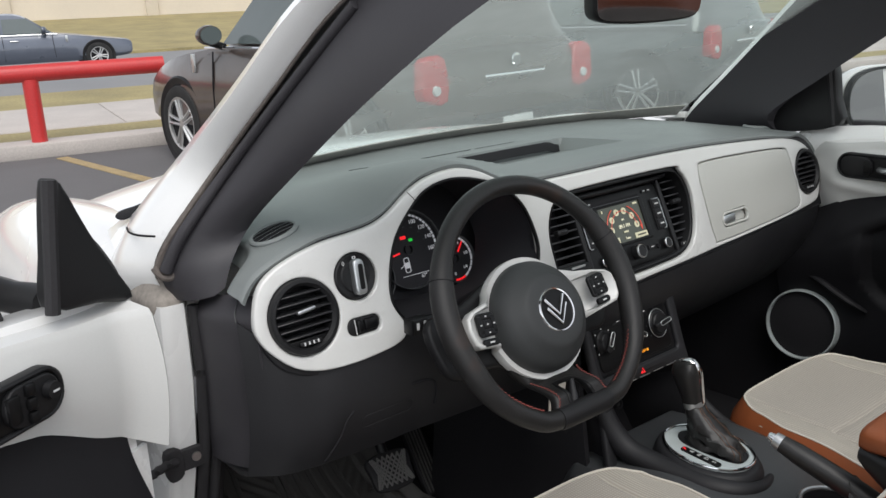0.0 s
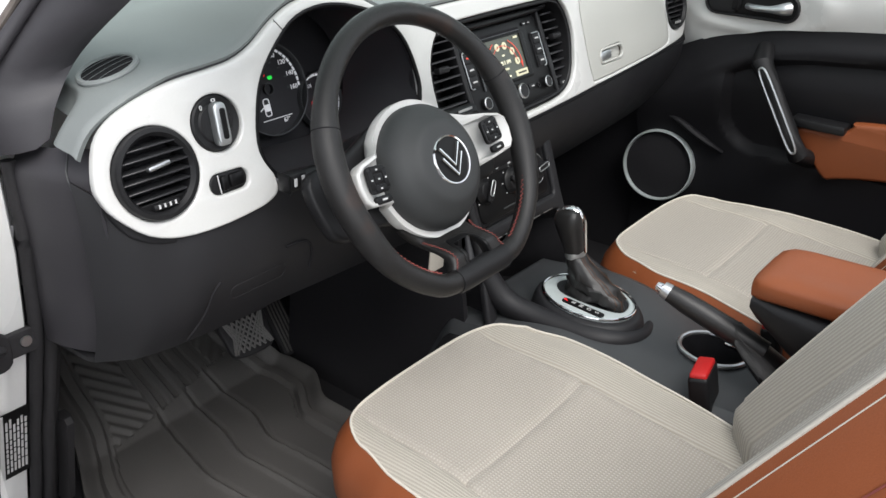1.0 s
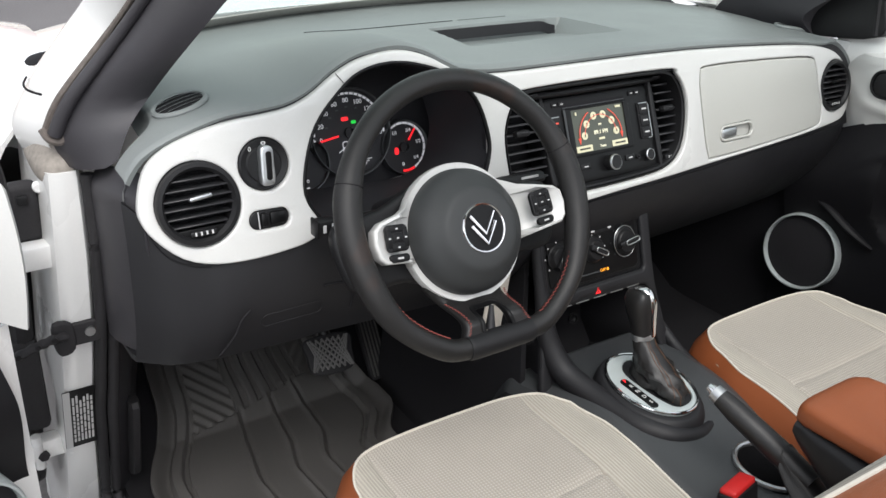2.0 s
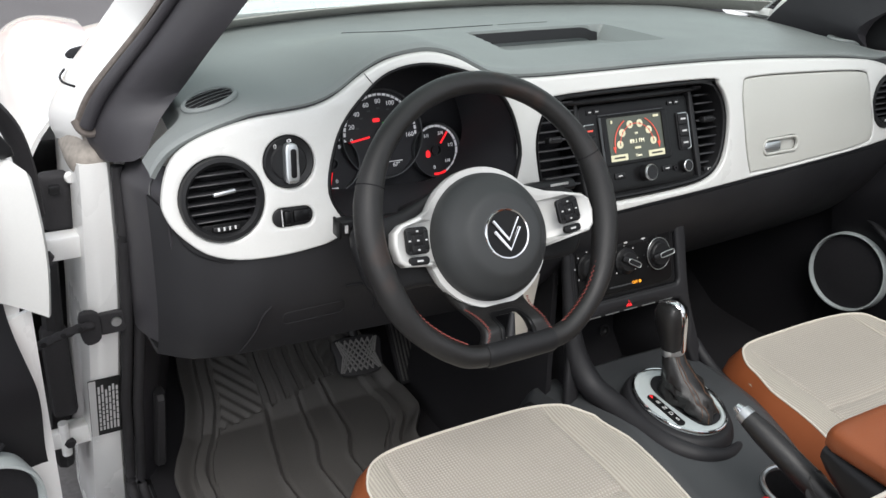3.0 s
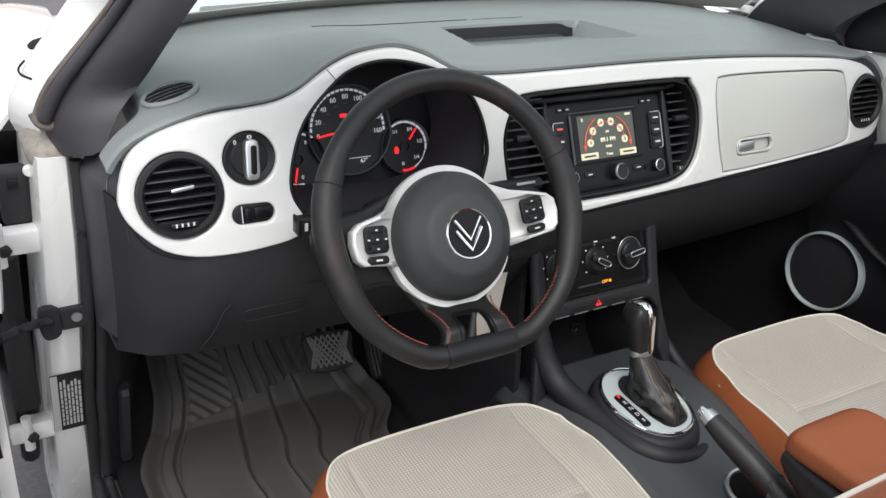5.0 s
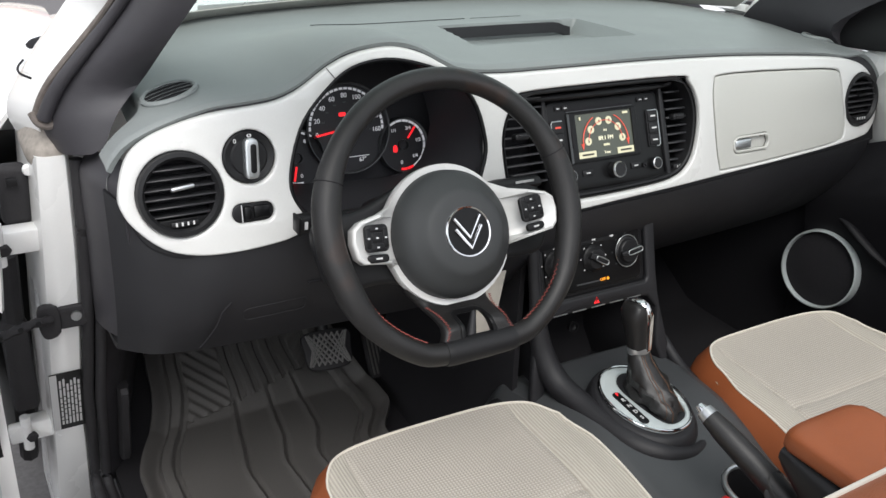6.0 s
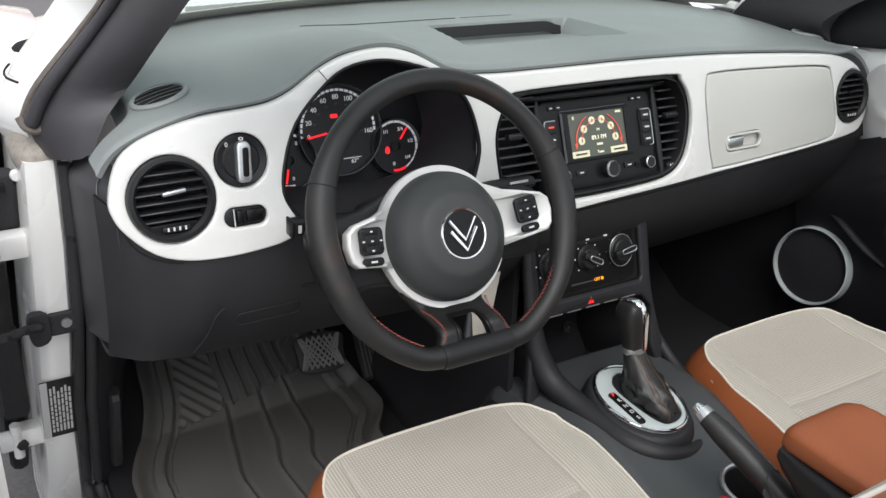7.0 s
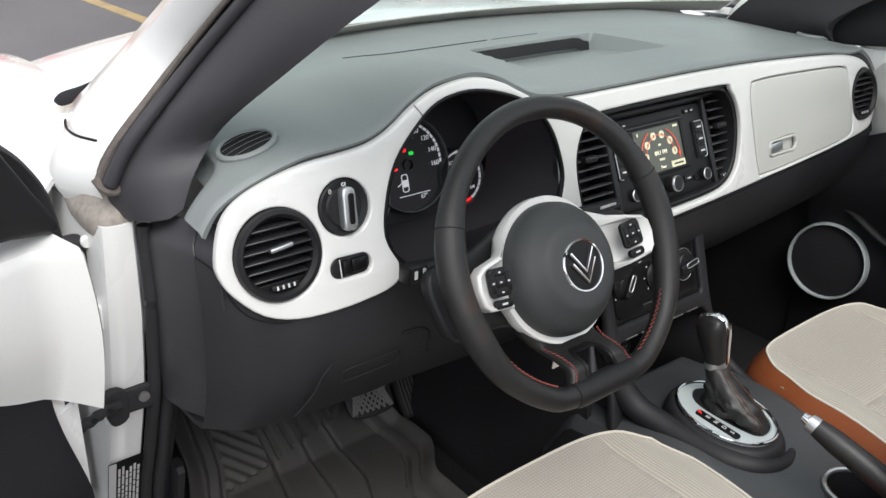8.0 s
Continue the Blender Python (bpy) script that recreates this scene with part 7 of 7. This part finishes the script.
solo("verge", slab(-40, 40, 4.0, 6.8, -0.02, 0.115), M_GRASS, "strip of dry grass beside the road", "grass verge", KM, kind="structure")
solo("road", slab(-120, 120, 6.8, 23.0, -0.02, 0.03), M_ROAD, "grey asphalt road", "road", KM, kind="structure")
solo("bank", loft([[(x, y, z) for y, z in ((23.0, -0.02), (23.0, 0.12), (30.0, 0.55), (40.0, 1.25), (60.0, 1.3), (60.0, -0.02))] for x in (-140, 140)]), M_GRASS, "wide yellowed grass bank", "grass verge", KM, kind="structure")
wall = solo("boundary_wall", slab(-120, 120, 40.0, 40.3, 1.2, 5.0), M_WALL, "long cream block boundary wall", "wall", KM, kind="structure")
for k in range(-6, 9):
    part("pier", slab(k * 7.0 - 0.3, k * 7.0 + 0.3, 39.8, 40.0, 1.2, 5.2, 0.02), M_WALL, wall, "", KM)
for k in range(-1, 4):
    at = Vector((1.265, 9.0, 0)) + KX * 2.75 * k
    solo("parking_line", slab(-0.055, 0.055, -5.0, 0.0, -0.012, -0.006), M_YELLOW, "faded yellow painted parking line", "road marking", Matrix.Translation(at) @ pose(0, 0, 0, 0, 0, 3.7), "parking lines", "structure")
rail = thing("barrier_rail", "red painted tubular steel barrier rail", "barrier", KM @ Vector((0, 0.18, 0.13)))
part("rail", tube([KM @ Vector((-8.0, 0.18, 0.80)), KM @ Vector((0.30, 0.18, 0.80))], 0.085, 18), M_REDP, rail)
for k in range(3):
    part("post", tube([KM @ Vector((-0.98 - 2.6 * k, 0.18, 0.10)), KM @ Vector((-0.98 - 2.6 * k, 0.18, 0.74))], 0.075, 18), M_REDP, rail)


def vehicle(name, label, paint, m, L=4.1, W=1.79, H=1.56, belt=1.02, wheel_r=0.34, tail=True):
    """A small hatchback built along local +y, its rear at y = 0."""
    v = thing(name, label, "car", m.translation)
    hw = W / 2
    st = [(0.0, 0.45, 0.80, 0.86, 0.96), (0.06, 0.30, 0.93, 0.95, 1.0), (0.35, 0.24, 0.97, belt, 1.0), (1.0, 0.22, 1.0, belt, 1.0), (2.4, 0.22, 1.0, belt - 0.01, 1.0), (3.0, 0.22, 1.0, belt - 0.05, 1.0), (3.5, 0.24, 0.97, belt - 0.12, 0.97), (L - 0.12, 0.30, 0.88, belt - 0.25, 0.9), (L, 0.45, 0.78, belt - 0.34, 0.84)]
    rings = []
    for y, zb, wk, zt, wt in st:
        w = hw * wk
        h = zt - zb
        rings.append([(-w * 0.90, y, zb), (-w, y, zb + 0.18 * h), (-w * 1.0, y, zb + 0.55 * h), (-w * 0.97, y, zb + 0.85 * h), (-w * 0.90, y, zt), (-w * 0.4, y, zt + 0.03), (w * 0.4, y, zt + 0.03), (w * 0.90, y, zt), (w * 0.97, y, zb + 0.85 * h), (w, y, zb + 0.55 * h), (w, y, zb + 0.18 * h), (w * 0.90, y, zb)])
    fine = [spline([Vector(r[i]) for r in rings], 4) for i in range(12)]
    part("body", loft([[fine[i][k] for i in range(12)] for k in range(len(fine[0]))]), paint, v, "", m)
    cab = [(0.10, 0.90, belt - 0.02, 0.60), (0.30, 0.86, H - 0.08, 0.78), (0.55, 0.84, H - 0.01, 0.78), (1.3, 0.84, H, 0.78), (1.95, 0.84, H - 0.05, 0.77), (2.55, 0.87, belt + 0.05, 0.78), (2.75, 0.9, belt - 0.03, 0.8)]
    rings = []
    for y, wb, zt, wt in cab:
        zb = belt - 0.06
        rings.append([(-hw * wb * 1.04, y, zb), (-hw * (wb * 0.5 + wt * 0.5) * 1.02, y, (zb + zt) / 2), (-hw * wt * 0.94, y, zt - 0.04 * (zt - zb)), (-hw * wt * 0.6, y, zt + 0.02), (hw * wt * 0.6, y, zt + 0.02), (hw * wt * 0.94, y, zt - 0.04 * (zt - zb)), (hw * (wb * 0.5 + wt * 0.5) * 1.02, y, (zb + zt) / 2), (hw * wb * 1.04, y, zb)])
    fine = [spline([Vector(r[i]) for r in rings], 4) for i in range(8)]
    part("roof", loft([[fine[i][k] for i in range(8)] for k in range(len(fine[0]))]), paint, v, "", m)

    def pane(pts, nm, mt=M_TINT, thick=0.012):
        c = sum((Vector(p) for p in pts), Vector()) / len(pts)
        n = (Vector(pts[1]) - Vector(pts[0])).cross(Vector(pts[2]) - Vector(pts[0])).normalized()
        if n.dot(c - Vector((0, L / 2, 0.9))) < 0:
            n = -n
        bm = loft([[Vector(p) - n * 0.03 for p in pts], [Vector(p) + n * thick for p in pts]])
        return part(nm, bm, mt, v, "", m)
    for s in (-1, 1):
        zb, zt = belt + 0.02, H - 0.12
        xb, xt = s * hw * 0.90, s * hw * 0.775
        pane([(xb, 1.50, zb), (xb, 2.50, zb), (xt, 2.05, zt), (xt, 1.50, zt)], "side_window")
        pane([(xb, 0.70, zb), (xb, 1.42, zb), (xt, 1.42, zt), (xt, 0.72, zt)], "side_window")
        pane([(xb, 0.30, zb), (xb, 0.62, zb), (xt, 0.64, zt), (xt, 0.48, zt)], "side_window")
        part("belt_strip", tube([(s * hw * 0.965, 0.25, belt + 0.0), (s * hw * 0.965, 2.72, belt - 0.01)], 0.012, 8), M_CHROME, v, "", m)
        part("door_gap", tube([(s * hw * 1.0, 1.46, 0.30), (s * hw * 1.002, 1.46, 0.7), (s * hw * 0.965, 1.46, belt - 0.01)], 0.007, 6), M_CARPET, v, "", m)
        part("door_gap", tube([(s * hw * 1.0, 2.62, 0.34), (s * hw * 1.002, 2.60, 0.7), (s * hw * 0.965, 2.60, belt - 0.04)], 0.007, 6), M_CARPET, v, "", m)
        part("door_handle", box(0.03, 0.20, 0.030, (s * hw * 0.995, 1.72, belt - 0.15), 0.012, 3), M_CHROME, v, "", m)
        part("side_vent", box(0.02, 0.06, 0.16, (s * hw * 0.985, 2.92, belt - 0.14), 0.008, 2, pose(0, 0, 0, 0, 0, 0)), M_SILVER, v, "", m)
        mirror = part("mirror_housing", lathe([(0.0, 0.06), (0.05, 0.05), (0.085, 0.02), (0.095, -0.02), (0.09, -0.05), (0.0, -0.055)], 24, Matrix.Translation((s * (hw + 0.10), 2.42, belt + 0.10)) @ pose(0, 0, 0, -90) @ Matrix.Diagonal((1.15, 0.85, 1, 1))), paint, v, "", m)
        part("mirror_glass", lathe([(0, 0), (0.082, 0), (0.082, 0.006), (0, 0.006)], 24, m @ Matrix.Translation((s * (hw + 0.10), 2.360, belt + 0.10)) @ FACE @ Matrix.Diagonal((1.15, 0.85, 1, 1))), M_TINT, mirror)
        part("mirror_foot", tube([(s * (hw - 0.06), 2.45, belt + 0.0), (s * (hw + 0.08), 2.42, belt + 0.04)], 0.03, 8), M_SATIN, v, "", m)
        for yw in (0.74, L - 0.86):
            wm = m @ Matrix.Translation((s * (hw - 0.10), yw, wheel_r)) @ pose(0, 0, 0, 0, 90 * s, 0)
            part("wheel_arch", lathe([(wheel_r + 0.01, -0.05), (wheel_r + 0.01, 0.085), (wheel_r + 0.07, 0.102), (wheel_r + 0.085, 0.09), (wheel_r + 0.085, -0.05)], 40, wm), M_SATIN, v)
            part("arch_well", lathe([(0.0, -0.08), (wheel_r + 0.03, -0.08), (wheel_r + 0.03, 0.086), (0.0, 0.086)], 32, wm), M_CARPET, v)
            wl = part("wheel", lathe([(wheel_r - 0.11, 0.05), (wheel_r - 0.10, 0.112), (wheel_r - 0.05, 0.122), (wheel_r - 0.01, 0.112), (wheel_r, 0.088), (wheel_r, -0.08), (wheel_r - 0.11, -0.08)], 44, wm), M_TYRE, v)
            part("rim", lathe([(wheel_r - 0.125, 0.06), (wheel_r - 0.12, 0.108), (wheel_r - 0.10, 0.114), (wheel_r - 0.095, 0.10), (wheel_r - 0.095, 0.02), (0.0, 0.02), (0.0, 0.03), (wheel_r - 0.13, 0.03)], 40, wm), M_ALLOY, wl)
            for k in range(5):
                a = 72 * k + 10
                for off in (-0.032, 0.032):
                    part("spoke", tube([wm @ pose(0, 0, 0, 0, 0, a) @ Vector((0.03, off * 0.5, 0.095)), wm @ pose(0, 0, 0, 0, 0, a) @ Vector((wheel_r - 0.12, off, 0.100))], 0.016, 8), M_ALLOY, wl)
            part("hub_cap", lathe([(0, 0.06), (0.045, 0.06), (0.04, 0.105), (0, 0.110)], 20, wm), M_ALLOY, wl)
        lamp = s2([(s * hw * 0.72, 0.64), (s * hw * 0.95, 0.66), (s * hw * 0.96, 0.80), (s * hw * 0.93, 0.92), (s * hw * 0.74, 0.92)], 3)
        tl = part("tail_lamp", plate([lamp], 0.10, 0.02, m @ Matrix.Translation((0, -0.012, 0.03))), M_TAIL, v, "red tail lamp")
        part("reverse_lens", lathe([(0, 0), (0.035, 0), (0.03, 0.012), (0, 0.014)], 20, m @ Matrix.Translation((s * hw * 0.84, -0.012, 0.75)) @ FACE), M_LENS, tl)
        part("head_lamp", lathe([(0, 0), (0.12, 0), (0.11, 0.04), (0, 0.07)], 28, m @ Matrix.Translation((s * hw * 0.66, L - 0.14, belt - 0.36)) @ pose(0, 0, 0, -90 - 15, 0, 0)), M_LENS, v)
        part("indicator", box(0.05, 0.14, 0.07, (s * hw * 0.86, L - 0.28, belt - 0.42), 0.02, 2), M_AMBER, v, "amber indicator", m)
        part("exhaust", lathe([(0.03, 0), (0.032, 0.05), (0.042, 0.05), (0.04, 0)], 20, m @ Matrix.Translation((s * hw * 0.5, 0.05, 0.32)) @ FACE), M_CHROME, v)
    pane([(-hw * 0.66, 0.20, belt + 0.04), (hw * 0.66, 0.20, belt + 0.04), (hw * 0.60, 0.33, H - 0.15), (-hw * 0.60, 0.33, H - 0.15)], "rear_window")
    pane([(-hw * 0.74, 2.62, belt + 0.01), (hw * 0.74, 2.62, belt + 0.01), (hw * 0.66, 2.05, H - 0.10), (-hw * 0.66, 2.05, H - 0.10)], "front_window")
    part("bumper", box(W * 0.93, 0.14, 0.24, (0, 0.05, 0.44), 0.05, 3), M_SATIN, v, "", m)
    part("tailgate_strip", box(0.62, 0.03, 0.035, (0, -0.012, 0.80), 0.012, 2), M_CHROME, v, "", m)
    part("emblem", lathe([(0, 0), (0.045, 0), (0.04, 0.012), (0, 0.015)], 24, m @ Matrix.Translation((0, -0.02, 0.90)) @ FACE), M_CHROME, v, "plain chrome disc")
    part("plate", box(0.31, 0.02, 0.16, (0, -0.028, 0.44), 0.01, 2), M_LENS, v, "pale number plate with a dark bar", m)
    part("plate_bar", box(0.22, 0.006, 0.06, (0, -0.040, 0.44), 0, 1), M_SATIN, v, "", m)
    return v


vehicle("small_suv", "dark brown compact car with chrome belt strip and silver wheels", M_BROWNCAR, Matrix.Translation((3.10, 4.50, 0)) @ pose(0, 0, 0, 0, 0, 4), W=1.79)
vehicle("parked_car", "grey-green car with red tail lamps parked alongside", M_GREENCAR, Matrix.Translation((6.95, 5.10, 0)) @ pose(0, 0, 0, 0, 0, 9), W=1.80, H=1.5, belt=0.98)
vehicle("passing_saloon", "slate blue car on the road beyond the barrier", M_GREYCAR, KM @ Matrix.Translation((-2.3, 16.0, 0.03)) @ pose(0, 0, 0, 0, 0, -90), L=4.5, W=1.80, H=1.42, belt=0.92, wheel_r=0.32)
